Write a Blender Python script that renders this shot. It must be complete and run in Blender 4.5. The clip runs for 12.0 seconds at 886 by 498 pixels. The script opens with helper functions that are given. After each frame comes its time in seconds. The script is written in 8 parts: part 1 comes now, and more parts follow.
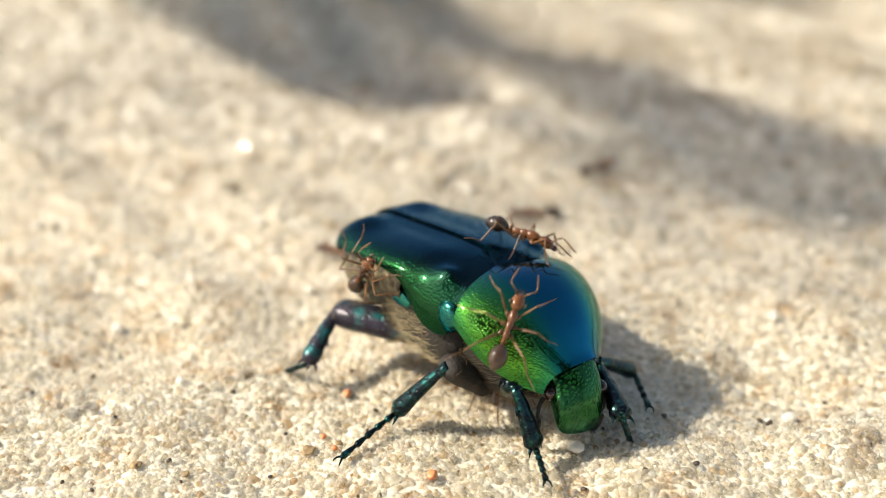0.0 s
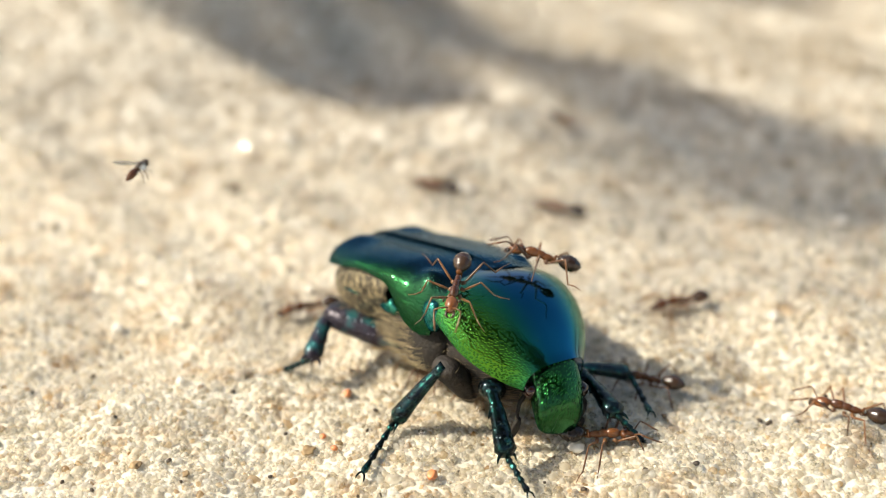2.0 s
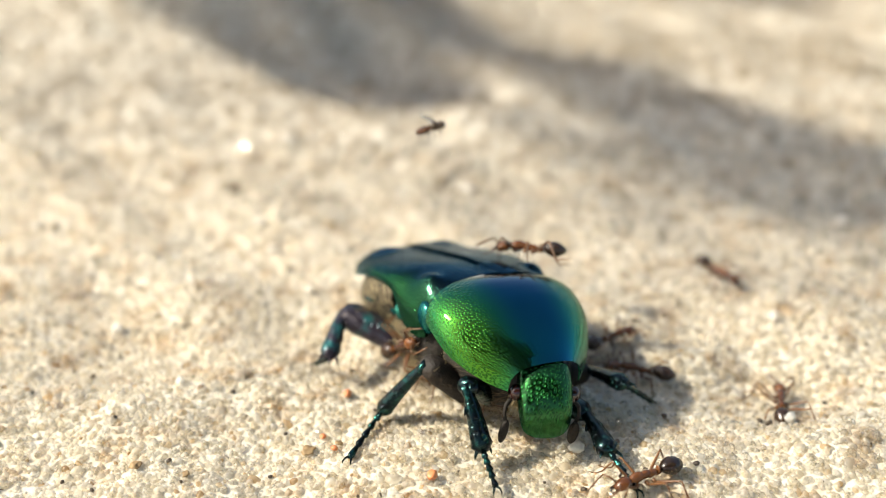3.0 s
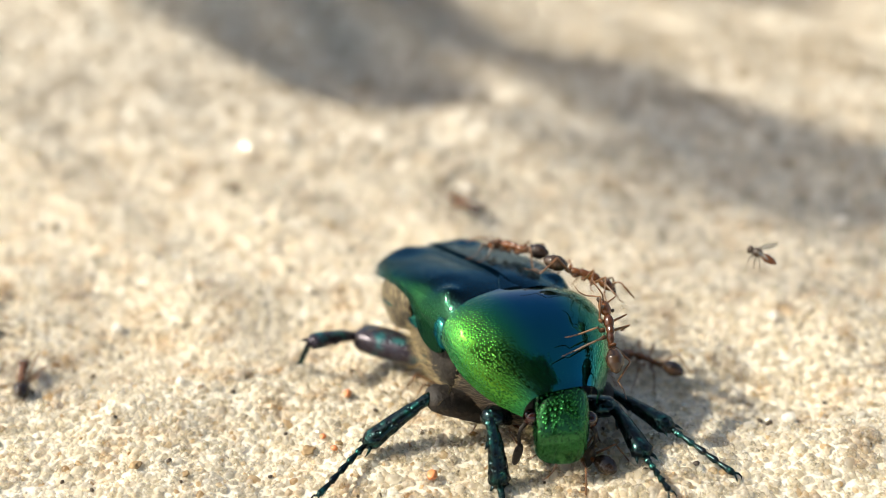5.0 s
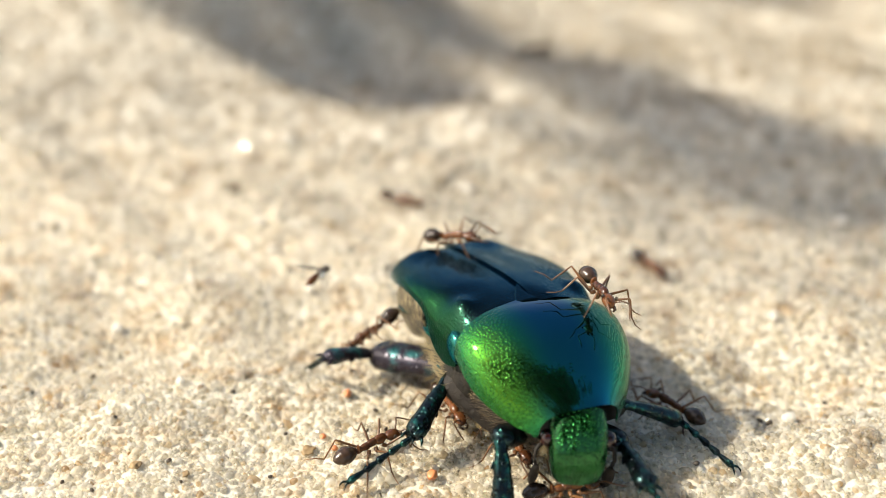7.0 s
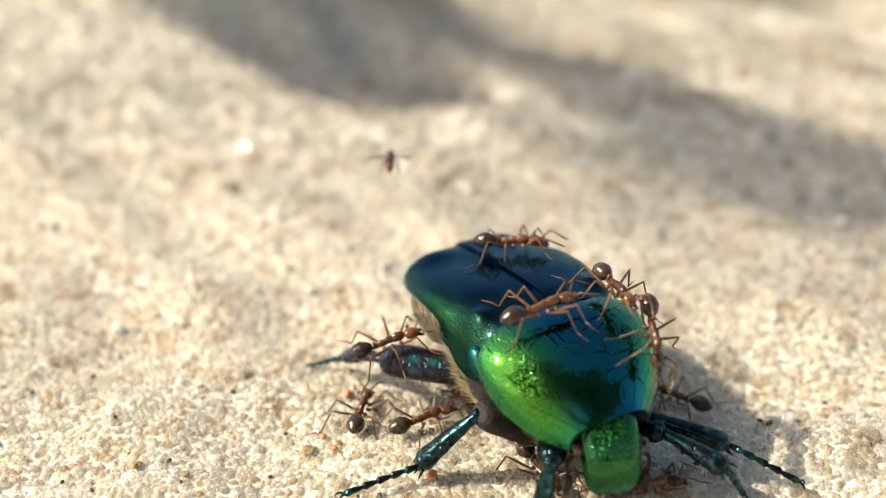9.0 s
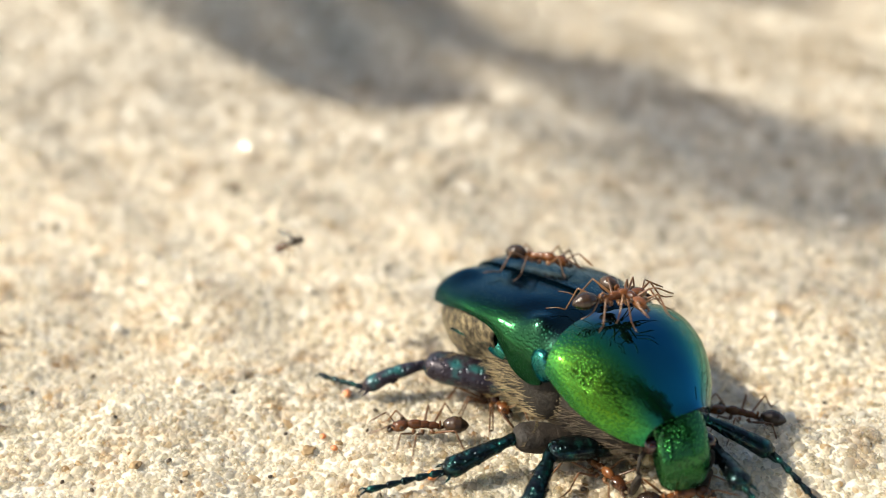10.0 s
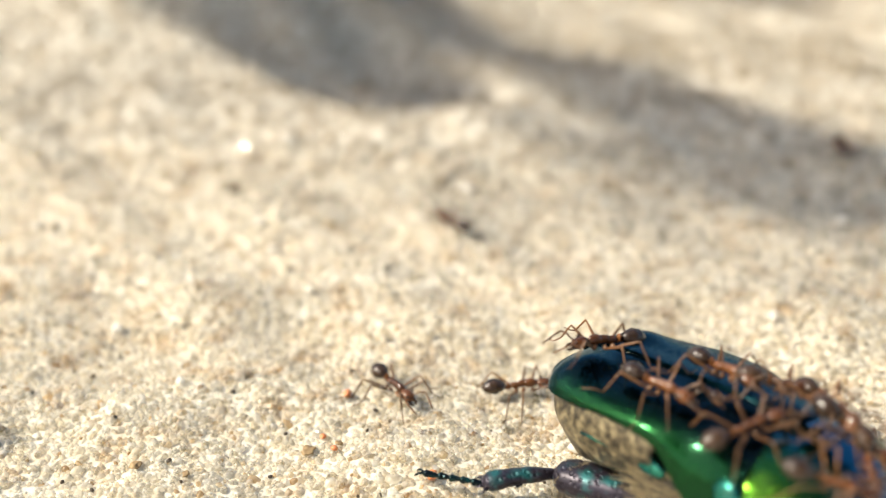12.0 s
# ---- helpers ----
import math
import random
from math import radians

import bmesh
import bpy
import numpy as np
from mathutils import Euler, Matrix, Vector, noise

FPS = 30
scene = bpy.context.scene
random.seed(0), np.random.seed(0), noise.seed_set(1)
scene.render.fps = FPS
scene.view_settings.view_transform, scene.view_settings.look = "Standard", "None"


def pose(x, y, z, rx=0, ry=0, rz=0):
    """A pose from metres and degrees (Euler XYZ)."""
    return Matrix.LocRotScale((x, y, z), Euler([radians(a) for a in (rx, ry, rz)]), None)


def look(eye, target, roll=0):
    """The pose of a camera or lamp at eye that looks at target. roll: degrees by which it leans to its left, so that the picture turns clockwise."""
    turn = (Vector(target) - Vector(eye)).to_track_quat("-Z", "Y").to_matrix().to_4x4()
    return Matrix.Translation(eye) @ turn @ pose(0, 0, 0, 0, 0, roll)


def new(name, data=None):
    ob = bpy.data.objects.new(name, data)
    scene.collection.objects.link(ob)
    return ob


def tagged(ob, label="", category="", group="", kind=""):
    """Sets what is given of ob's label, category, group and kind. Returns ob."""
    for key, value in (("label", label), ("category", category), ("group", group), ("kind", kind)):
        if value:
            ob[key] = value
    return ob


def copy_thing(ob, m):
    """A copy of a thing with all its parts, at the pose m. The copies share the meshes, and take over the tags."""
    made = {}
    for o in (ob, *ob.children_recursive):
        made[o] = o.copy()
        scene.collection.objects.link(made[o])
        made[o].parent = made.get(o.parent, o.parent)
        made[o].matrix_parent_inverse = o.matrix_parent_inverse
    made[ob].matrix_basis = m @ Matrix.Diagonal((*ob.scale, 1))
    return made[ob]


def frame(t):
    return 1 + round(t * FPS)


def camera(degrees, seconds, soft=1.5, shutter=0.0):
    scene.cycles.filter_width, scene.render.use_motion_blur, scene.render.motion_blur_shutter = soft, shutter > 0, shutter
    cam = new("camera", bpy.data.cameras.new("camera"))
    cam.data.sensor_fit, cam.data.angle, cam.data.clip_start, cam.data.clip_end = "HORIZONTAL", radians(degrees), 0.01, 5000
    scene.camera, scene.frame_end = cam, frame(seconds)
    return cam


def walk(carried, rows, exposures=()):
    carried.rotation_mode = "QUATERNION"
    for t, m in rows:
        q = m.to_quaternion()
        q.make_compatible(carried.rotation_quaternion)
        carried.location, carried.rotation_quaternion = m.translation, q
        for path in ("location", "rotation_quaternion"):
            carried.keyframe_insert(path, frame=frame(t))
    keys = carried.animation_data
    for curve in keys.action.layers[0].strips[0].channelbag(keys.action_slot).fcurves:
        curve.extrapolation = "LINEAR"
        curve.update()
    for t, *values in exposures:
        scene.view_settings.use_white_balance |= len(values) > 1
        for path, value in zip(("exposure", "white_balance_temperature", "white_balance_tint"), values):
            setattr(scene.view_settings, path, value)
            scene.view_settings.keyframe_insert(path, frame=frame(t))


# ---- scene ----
# ---- camera ----
MM = 0.001
cam = camera(48, 12.0, soft=0.8, shutter=0.15)
cam.data.dof.use_dof = True
cam.data.dof.focus_distance = 0.0460
cam.data.dof.aperture_fstop = 26.0
EYE_AT = (0.0, -0.06022, 0.02937)
walk(cam, [(0.0, look(EYE_AT, (0, 0, 0))), (12.0, look(EYE_AT, (0, 0, 0)))],
     exposures=[(0.0, 0.84, 6720.0, 6.5), (12.0, 0.84, 6720.0, 6.5)])

# ---- light ----
SUN_TO = Vector((-0.88, -0.08, 0.82)).normalized()
sun_elev = math.asin(SUN_TO.z)
sun_azim = math.atan2(SUN_TO.x, SUN_TO.y)
world = bpy.data.worlds.new("sky")
scene.world = world
world.use_nodes = True
wn = world.node_tree.nodes
sky = wn.new("ShaderNodeTexSky")
sky.sky_type = "NISHITA"
sky.sun_disc = False
sky.sun_elevation = sun_elev
sky.sun_rotation = sun_azim
sky.air_density = 1.0
sky.dust_density = 2.6
world.node_tree.links.new(sky.outputs[0], wn["Background"].inputs[0])
wn["Background"].inputs[1].default_value = 0.115
sun = new("sun", bpy.data.lights.new("sun", "SUN"))
sun.data.energy = 3.5
sun.data.angle = radians(0.55)
sun.data.color = (1.0, 0.935, 0.825)
sun.rotation_mode = "QUATERNION"
sun.rotation_quaternion = SUN_TO.to_track_quat("Z", "Y")
sun.location = SUN_TO * 0.5


# ---- materials ----
def material(name, stops, rough=(0.5, 0.6), metal=0.0, scale=1500.0, bump=0.0, bump_scale=3000.0,
             random_from="", coat=0.0, coat_rough=0.05, spec_tint=None, cells=False, transmit=0.0, ior=1.5, film=0.0, film_ior=1.56, film_flank=0.0, flank=False,
             mask=(0.0012, 0.0027), mask_low=0.2, flank_rough=0.1, pit=(0.0, 0.40), glow=0.0, plan=False, stain=None, clear=0.0, flank_colour=None, layered=0.0):
    """Principled material; stops: (position, rgb) of a ramp driven by noise or by a random value per piece."""
    m = bpy.data.materials.new(name)
    m.use_nodes = True
    nt = m.node_tree
    n, link = nt.nodes, nt.links.new
    b = n["Principled BSDF"]
    tc = n.new("ShaderNodeTexCoord")
    nz = n.new("ShaderNodeTexNoise")
    nz.inputs["Scale"].default_value = scale
    nz.inputs["Detail"].default_value = 5
    link(tc.outputs["Object"], nz.inputs["Vector"])
    ramp = n.new("ShaderNodeValToRGB")
    els = ramp.color_ramp.elements
    while len(els) < len(stops):
        els.new(0.5)
    for e, (p, c) in zip(els, stops):
        e.position, e.color = p, (*c, 1)
    if random_from == "island":
        g = n.new("ShaderNodeNewGeometry")
        link(g.outputs["Random Per Island"], ramp.inputs[0])
    elif random_from == "object":
        g = n.new("ShaderNodeObjectInfo")
        mixv = n.new("ShaderNodeMath")
        mixv.operation = "MULTIPLY_ADD"
        mixv.inputs[1].default_value = 0.35
        link(g.outputs["Random"], mixv.inputs[0])
        half = n.new("ShaderNodeMath")
        half.operation = "MULTIPLY"
        half.inputs[1].default_value = 0.65
        link(nz.outputs[0], half.inputs[0])
        link(half.outputs[0], mixv.inputs[2])
        link(mixv.outputs[0], ramp.inputs[0])
    else:
        link(nz.outputs[0], ramp.inputs[0])
    colour = ramp.outputs[0]
    if stain:                                           # broad uneven patches: colour, size, how dense
        tint, size, low, high = stain
        pz = n.new("ShaderNodeTexNoise")
        pz.inputs["Scale"].default_value = size
        pz.inputs["Detail"].default_value = 4
        pz.inputs["Roughness"].default_value = 0.62
        link(tc.outputs["Object"], pz.inputs["Vector"])
        pr = n.new("ShaderNodeMapRange")
        pr.inputs[1].default_value, pr.inputs[2].default_value = low, high
        link(pz.outputs[0], pr.inputs[0])
        mc = n.new("ShaderNodeMixRGB")
        mc.blend_type = "MULTIPLY"
        mc.inputs[2].default_value = (*tint, 1)
        link(pr.outputs[0], mc.inputs[0])
        link(ramp.outputs[0], mc.inputs[1])
        colour = mc.outputs[0]
    if flank_colour:                                    # the shell turns to another colour towards its sides
        tint, low, high = flank_colour
        fs = n.new("ShaderNodeSeparateXYZ")
        link(tc.outputs["Object"], fs.inputs[0])
        fa = n.new("ShaderNodeMath")
        fa.operation = "ABSOLUTE"
        link(fs.outputs[1], fa.inputs[0])
        fw = n.new("ShaderNodeMapRange")
        fw.interpolation_type = "SMOOTHSTEP"
        fw.inputs[1].default_value, fw.inputs[2].default_value = low, high
        link(fa.outputs[0], fw.inputs[0])
        fc = n.new("ShaderNodeMixRGB")
        fc.inputs[2].default_value = (*tint, 1)
        link(fw.outputs[0], fc.inputs[0])
        link(colour, fc.inputs[1])
        colour = fc.outputs[0]
    link(colour, b.inputs["Base Color"])
    rr = n.new("ShaderNodeMapRange")
    rr.inputs[3].default_value, rr.inputs[4].default_value = rough
    link(nz.outputs[0], rr.inputs[0])
    link(rr.outputs[0], b.inputs["Roughness"])
    b.inputs["Metallic"].default_value = metal
    b.inputs["IOR"].default_value = ior
    if spec_tint:
        b.inputs["Specular Tint"].default_value = (*spec_tint, 1)
    if coat:
        b.inputs["Coat Weight"].default_value = coat
        b.inputs["Coat Roughness"].default_value = coat_rough
    if transmit:
        b.inputs["Transmission Weight"].default_value = transmit
    if film:
        b.inputs["Thin Film Thickness"].default_value = film
        b.inputs["Thin Film IOR"].default_value = film_ior
    if bump:
        bp = n.new("ShaderNodeBump")
        bp.inputs["Distance"].default_value = bump
        bp.inputs["Strength"].default_value = 1.0
        if cells:
            vz = n.new("ShaderNodeTexVoronoi")
            vz.inputs["Scale"].default_value = bump_scale
            vz.inputs["Randomness"].default_value = 0.8
            if flank:                                   # pits laid out over the unrolled shell
                vz.voronoi_dimensions = "2D"
                so = n.new("ShaderNodeSeparateXYZ")
                link(tc.outputs["Object"], so.inputs[0])
                dz = n.new("ShaderNodeMath")
                dz.operation = "SUBTRACT"
                dz.inputs[1].default_value = 0.0028
                link(so.outputs[2], dz.inputs[0])
                at = n.new("ShaderNodeMath")
                at.operation = "ARCTAN2"
                link(so.outputs[1], at.inputs[0])
                link(dz.outputs[0], at.inputs[1])
                arc = n.new("ShaderNodeMath")
                arc.operation = "MULTIPLY"
                arc.inputs[1].default_value = 0.0039
                link(at.outputs[0], arc.inputs[0])
                cx = n.new("ShaderNodeCombineXYZ")
                link(so.outputs[0], cx.inputs[0])
                link(arc.outputs[0], cx.inputs[1])
                link((tc.outputs["Object"] if plan else cx.outputs[0]), vz.inputs["Vector"])
            else:
                link(tc.outputs["Object"], vz.inputs["Vector"])
            mr = n.new("ShaderNodeMapRange")
            mr.inputs[1].default_value, mr.inputs[2].default_value = pit
            link(vz.outputs["Distance"], mr.inputs[0])
            bowl = n.new("ShaderNodeMath")              # rounded bowls
            bowl.operation = "POWER"
            bowl.inputs[1].default_value = 2.0
            link(mr.outputs[0], bowl.inputs[0])
            link(bowl.outputs[0], bp.inputs["Height"])
            if flank:                                   # pits stand dense on the flanks, the middle of the back is smooth
                sp = n.new("ShaderNodeSeparateXYZ")
                link(tc.outputs["Object"], sp.inputs[0])
                ab = n.new("ShaderNodeMath")
                ab.operation = "ABSOLUTE"
                link(sp.outputs[1], ab.inputs[0])
                fm = n.new("ShaderNodeMapRange")
                fm.interpolation_type = "SMOOTHSTEP"
                fm.inputs[1].default_value, fm.inputs[2].default_value = mask
                fm.inputs[3].default_value, fm.inputs[4].default_value = mask_low, 1.0
                link(ab.outputs[0], fm.inputs[0])
                link(fm.outputs[0], bp.inputs["Strength"])
                fr = n.new("ShaderNodeMath")
                fr.operation = "MULTIPLY_ADD"
                fr.inputs[1].default_value = flank_rough
                link(fm.outputs[0], fr.inputs[0])
                link(rr.outputs[0], fr.inputs[2])
                link(fr.outputs[0], b.inputs["Roughness"])
                if film_flank:                          # the colour layer is thicker on the flanks
                    ft = n.new("ShaderNodeMapRange")
                    ft.interpolation_type = "SMOOTHSTEP"
                    ft.inputs[1].default_value, ft.inputs[2].default_value = 0.0008, 0.0034
                    ft.inputs[3].default_value, ft.inputs[4].default_value = film, film_flank
                    link(ab.outputs[0], ft.inputs[0])
                    link(ft.outputs[0], b.inputs["Thin Film Thickness"])
        else:
            bz = n.new("ShaderNodeTexNoise")
            bz.inputs["Scale"].default_value = bump_scale
            bz.inputs["Detail"].default_value = 4
            link(tc.outputs["Object"], bz.inputs["Vector"])
            link(bz.outputs[0], bp.inputs["Height"])
        link(bp.outputs[0], b.inputs["Normal"])
    if layered:                                         # a clear coloured film over a bare metallic layer
        under = n.new("ShaderNodeBsdfPrincipled")
        under.inputs["Metallic"].default_value = 1.0
        link(colour, under.inputs["Base Color"])
        link(b.inputs["Roughness"].links[0].from_socket, under.inputs["Roughness"])
        link(b.inputs["Normal"].links[0].from_socket, under.inputs["Normal"])
        nt.links.remove(b.inputs["Base Color"].links[0])
        b.inputs["Base Color"].default_value = (0.002, 0.006, 0.004, 1)
        lm = n.new("ShaderNodeMixShader")
        lm.inputs[0].default_value = layered
        link(b.outputs[0], lm.inputs[1])
        link(under.outputs[0], lm.inputs[2])
        link(lm.outputs[0], n["Material Output"].inputs["Surface"])
    if glow:                                            # light that passes through a small clear piece
        tr = n.new("ShaderNodeBsdfTranslucent")
        link(colour, tr.inputs[0])
        mx = n.new("ShaderNodeMixShader")
        mx.inputs[0].default_value = glow
        link(b.outputs[0], mx.inputs[1])
        link(tr.outputs[0], mx.inputs[2])
        last = mx.outputs[0]
        if clear:                                       # a clear piece: part of the light goes straight on
            tp = n.new("ShaderNodeBsdfTransparent")
            tp.inputs[0].default_value = (1.0, 0.985, 0.94, 1)
            cl = n.new("ShaderNodeMixShader")
            cl.inputs[0].default_value = clear
            link(last, cl.inputs[1])
            link(tp.outputs[0], cl.inputs[2])
            last = cl.outputs[0]
            gl = n.new("ShaderNodeBsdfGlossy")          # the bare polished face of a grain
            gl.inputs["Roughness"].default_value = rough[1] * 0.4
            gm = n.new("ShaderNodeMixShader")
            gm.inputs[0].default_value = 0.08
            link(last, gm.inputs[1])
            link(gl.outputs[0], gm.inputs[2])
            last = gm.outputs[0]
        link(last, n["Material Output"].inputs["Surface"])
    return m


DAMP = ((0.72, 0.55, 0.33), 420.0, 0.53, 0.80)
M_SAND = material("sand_bed", [(0.25, (0.62, 0.56, 0.45)), (0.5, (0.70, 0.64, 0.53)), (0.75, (0.77, 0.715, 0.61))],
                  (0.6, 0.85), scale=1400, bump=0.00008, bump_scale=3400, stain=DAMP)
M_GRAIN = material("quartz_grain", [(0.0, (0.46, 0.30, 0.15)), (0.010, (0.74, 0.58, 0.36)), (0.05, (0.85, 0.785, 0.65)), (0.5, (0.89, 0.85, 0.77)),
                                    (0.85, (0.91, 0.89, 0.84)), (1.0, (0.94, 0.92, 0.87))],
                   (0.05, 0.18), scale=4000, random_from="island", bump=0.00003, bump_scale=9000, glow=0.80, stain=DAMP, clear=0.32)
# far quartz grains: weaker light on the back slope is toned into the colour
M_DIM_GRAIN = material("dimmed_far_grain", [(0.0, (0.30, 0.21, 0.11)), (0.06, (0.36, 0.28, 0.175)), (0.5, (0.435, 0.37, 0.265)), (1.0, (0.51, 0.44, 0.33))],
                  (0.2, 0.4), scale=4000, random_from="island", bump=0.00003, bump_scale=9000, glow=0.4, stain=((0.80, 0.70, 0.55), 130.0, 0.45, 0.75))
M_GREEN = material("iridescent_green_shell", [(0.3, (0.008, 0.080, 0.110)), (0.7, (0.012, 0.105, 0.140))], (0.03, 0.06), scale=700,
                   bump=0.000019, bump_scale=7200, cells=True, ior=2.5, film=302, film_ior=1.7, film_flank=330, layered=0.5,
                   flank=True, mask=(0.0012, 0.0030), mask_low=0.0, flank_rough=0.06, flank_colour=((0.046, 0.245, 0.013), 0.0006, 0.0028))
M_HEAD = material("metallic_green_head", [(0.3, (0.012, 0.072, 0.018)), (0.7, (0.020, 0.115, 0.028))], (0.13, 0.22), metal=1.0, scale=900,
                  bump=0.000034, bump_scale=5600, cells=True, spec_tint=(0.5, 0.85, 0.9), coat=0.3, coat_rough=0.12, flank=True, mask=(0.0, 0.0001), flank_rough=0.02, plan=True)
M_WINGCASE = material("metallic_blue_green_shell", [(0.3, (0.004, 0.013, 0.015)), (0.7, (0.008, 0.025, 0.027))], (0.12, 0.19), metal=1.0, scale=700,
                      bump=0.000019, bump_scale=6400, cells=True, spec_tint=(0.5, 0.7, 0.9), coat=0.12, coat_rough=0.08, flank=True, mask=(0.0022, 0.0038), mask_low=0.35, flank_rough=0.04,
                      flank_colour=((0.008, 0.050, 0.014), 0.0026, 0.0042))
M_TEAL = material("metallic_teal_shell", [(0.3, (0.03, 0.16, 0.14)), (0.7, (0.05, 0.26, 0.20))], (0.18, 0.30), metal=1.0, scale=900,
                  bump=0.00003, bump_scale=5000, cells=True, spec_tint=(0.25, 0.4, 0.9))
M_LEG = material("dark_metallic_leg", [(0.36, (0.014, 0.018, 0.022)), (0.56, (0.018, 0.042, 0.042)), (0.80, (0.03, 0.20, 0.16))], (0.16, 0.30), metal=0.9, scale=2600,
                 bump=0.00004, bump_scale=3600, cells=True)
M_FEMUR = material("purple_grey_thigh", [(0.34, (0.014, 0.010, 0.015)), (0.52, (0.034, 0.027, 0.040)), (0.70, (0.02, 0.12, 0.12))], (0.26, 0.42), metal=0.5, scale=1100,
                   bump=0.00004, bump_scale=3600, cells=True)
M_BELLY = material("dark_belly", [(0.3, (0.008, 0.0055, 0.0035)), (0.7, (0.028, 0.019, 0.012))], (0.6, 0.85), scale=1200, bump=0.00010, bump_scale=4200)
M_FLANK = material("dark_downy_flank", [(0.3, (0.007, 0.005, 0.003)), (0.7, (0.022, 0.016, 0.010))], (0.7, 0.9), scale=2400, bump=0.00010, bump_scale=5000)
M_HAIR = material("golden_hair", [(0.3, (0.24, 0.18, 0.085)), (0.7, (0.42, 0.33, 0.18))], (0.4, 0.55), scale=800)
M_BROWN_HAIR = material("brown_hair", [(0.3, (0.06, 0.04, 0.02)), (0.7, (0.15, 0.105, 0.055))], (0.4, 0.55), scale=800)
M_CREAM = material("cream_gold_plate", [(0.36, (0.022, 0.017, 0.011)), (0.50, (0.10, 0.078, 0.044)), (0.72, (0.32, 0.26, 0.15))], (0.35, 0.5), metal=0.3, scale=2600,
                   bump=0.00003, bump_scale=6000)
M_EYE = material("glossy_red_brown_eye", [(0.3, (0.014, 0.004, 0.003)), (0.7, (0.032, 0.007, 0.005))], (0.04, 0.09), scale=500, ior=1.6)
M_ANT_DARK = material("ant_dark_brown", [(0.3, (0.016, 0.009, 0.006)), (0.7, (0.052, 0.028, 0.015))], (0.16, 0.28), scale=1500, bump=0.000012, bump_scale=9000, random_from="object")
M_ANT_RED = material("ant_red_brown", [(0.3, (0.055, 0.019, 0.007)), (0.7, (0.180, 0.064, 0.019))], (0.12, 0.24), scale=1500, bump=0.00002, bump_scale=7000, random_from="object")
M_ANT_LEG = material("ant_leg_brown", [(0.3, (0.070, 0.030, 0.011)), (0.7, (0.190, 0.084, 0.030))], (0.25, 0.4), scale=1500, random_from="object")
M_WING = material("fly_wing_film", [(0.3, (0.5, 0.48, 0.42)), (0.7, (0.65, 0.62, 0.55))], (0.15, 0.25), scale=900, transmit=0.85)
M_FLY = material("fly_dark_body", [(0.3, (0.022, 0.014, 0.009)), (0.7, (0.075, 0.045, 0.024))], (0.25, 0.4), scale=1500)
M_LEAF = material("green_leaf", [(0.3, (0.035, 0.065, 0.018)), (0.7, (0.08, 0.12, 0.035))], (0.4, 0.55), scale=60, bump=0.0002, bump_scale=500)
M_BARK = material("grey_brown_bark", [(0.3, (0.07, 0.05, 0.035)), (0.7, (0.16, 0.12, 0.085))], (0.7, 0.9), scale=40, bump=0.004, bump_scale=60)
M_CHIP = material("orange_chip", [(0.3, (0.55, 0.17, 0.06)), (0.7, (0.70, 0.30, 0.12))], (0.3, 0.5), scale=2000)
M_DEBRIS = material("dark_debris", [(0.3, (0.03, 0.022, 0.015)), (0.7, (0.09, 0.06, 0.035))], (0.5, 0.7), scale=2500, bump=0.00005, bump_scale=5000)
M_FRAGMENT = material("dry_plant_bits", [(0.3, (0.20, 0.12, 0.05)), (0.7, (0.42, 0.29, 0.14))], (0.5, 0.7), scale=1800, bump=0.00006, bump_scale=4000)
M_CLEAR = material("clear_quartz", [(0.3, (0.92, 0.87, 0.78)), (0.7, (0.96, 0.93, 0.87))], (0.02, 0.09), scale=1500, transmit=1.0, ior=1.5, glow=0.30, clear=0.46)

M_WHITE = material("milky_quartz", [(0.3, (0.86, 0.82, 0.74)), (0.7, (0.93, 0.90, 0.84))], (0.12, 0.25), scale=1500, bump=0.00003, bump_scale=5000, glow=0.45)


# ---- mesh helpers (all in millimetres) ----
def finish(bm, smooth=True, scale=MM):
    bmesh.ops.recalc_face_normals(bm, faces=bm.faces)
    me = bpy.data.meshes.new("mesh")
    for v in bm.verts:
        v.co *= scale
    bm.to_mesh(me)
    bm.free()
    if smooth:
        me.polygons.foreach_set("use_smooth", [True] * len(me.polygons))
    return me


def part(name, bm, mat, parent, label="", at=None):
    """One mesh under a thing or a part; bm in millimetres."""
    me = bm if isinstance(bm, bpy.types.Mesh) else finish(bm)
    me.name = name
    if not me.materials:
        me.materials.append(mat)
    ob = new(name, me)
    ob.parent = parent
    if at is not None:
        ob.matrix_basis = at
    if label:
        tagged(ob, label)
    return ob


def tube(bm, pts, radii, sides=8, flat=1.0, cap=True):
    """A tapered tube through pts; radii one each; flat squeezes it along its own upright axis."""
    pts = [Vector(p) for p in pts]
    rings = []
    for i, p in enumerate(pts):
        d = (pts[min(i + 1, len(pts) - 1)] - pts[max(i - 1, 0)]).normalized()
        ref = Vector((0, 0, 1)) if abs(d.z) < 0.95 else Vector((0, 1, 0))
        s = d.cross(ref).normalized()
        u = s.cross(d)
        rings.append([bm.verts.new(p + (s * math.cos(a) + u * math.sin(a) * flat) * radii[i])
                      for a in (2 * math.pi * k / sides for k in range(sides))])
    for a, b in zip(rings, rings[1:]):
        for k in range(sides):
            bm.faces.new((a[k], a[(k + 1) % sides], b[(k + 1) % sides], b[k]))
    if cap:
        bm.faces.new(rings[0])
        bm.faces.new(rings[-1])
    return bm


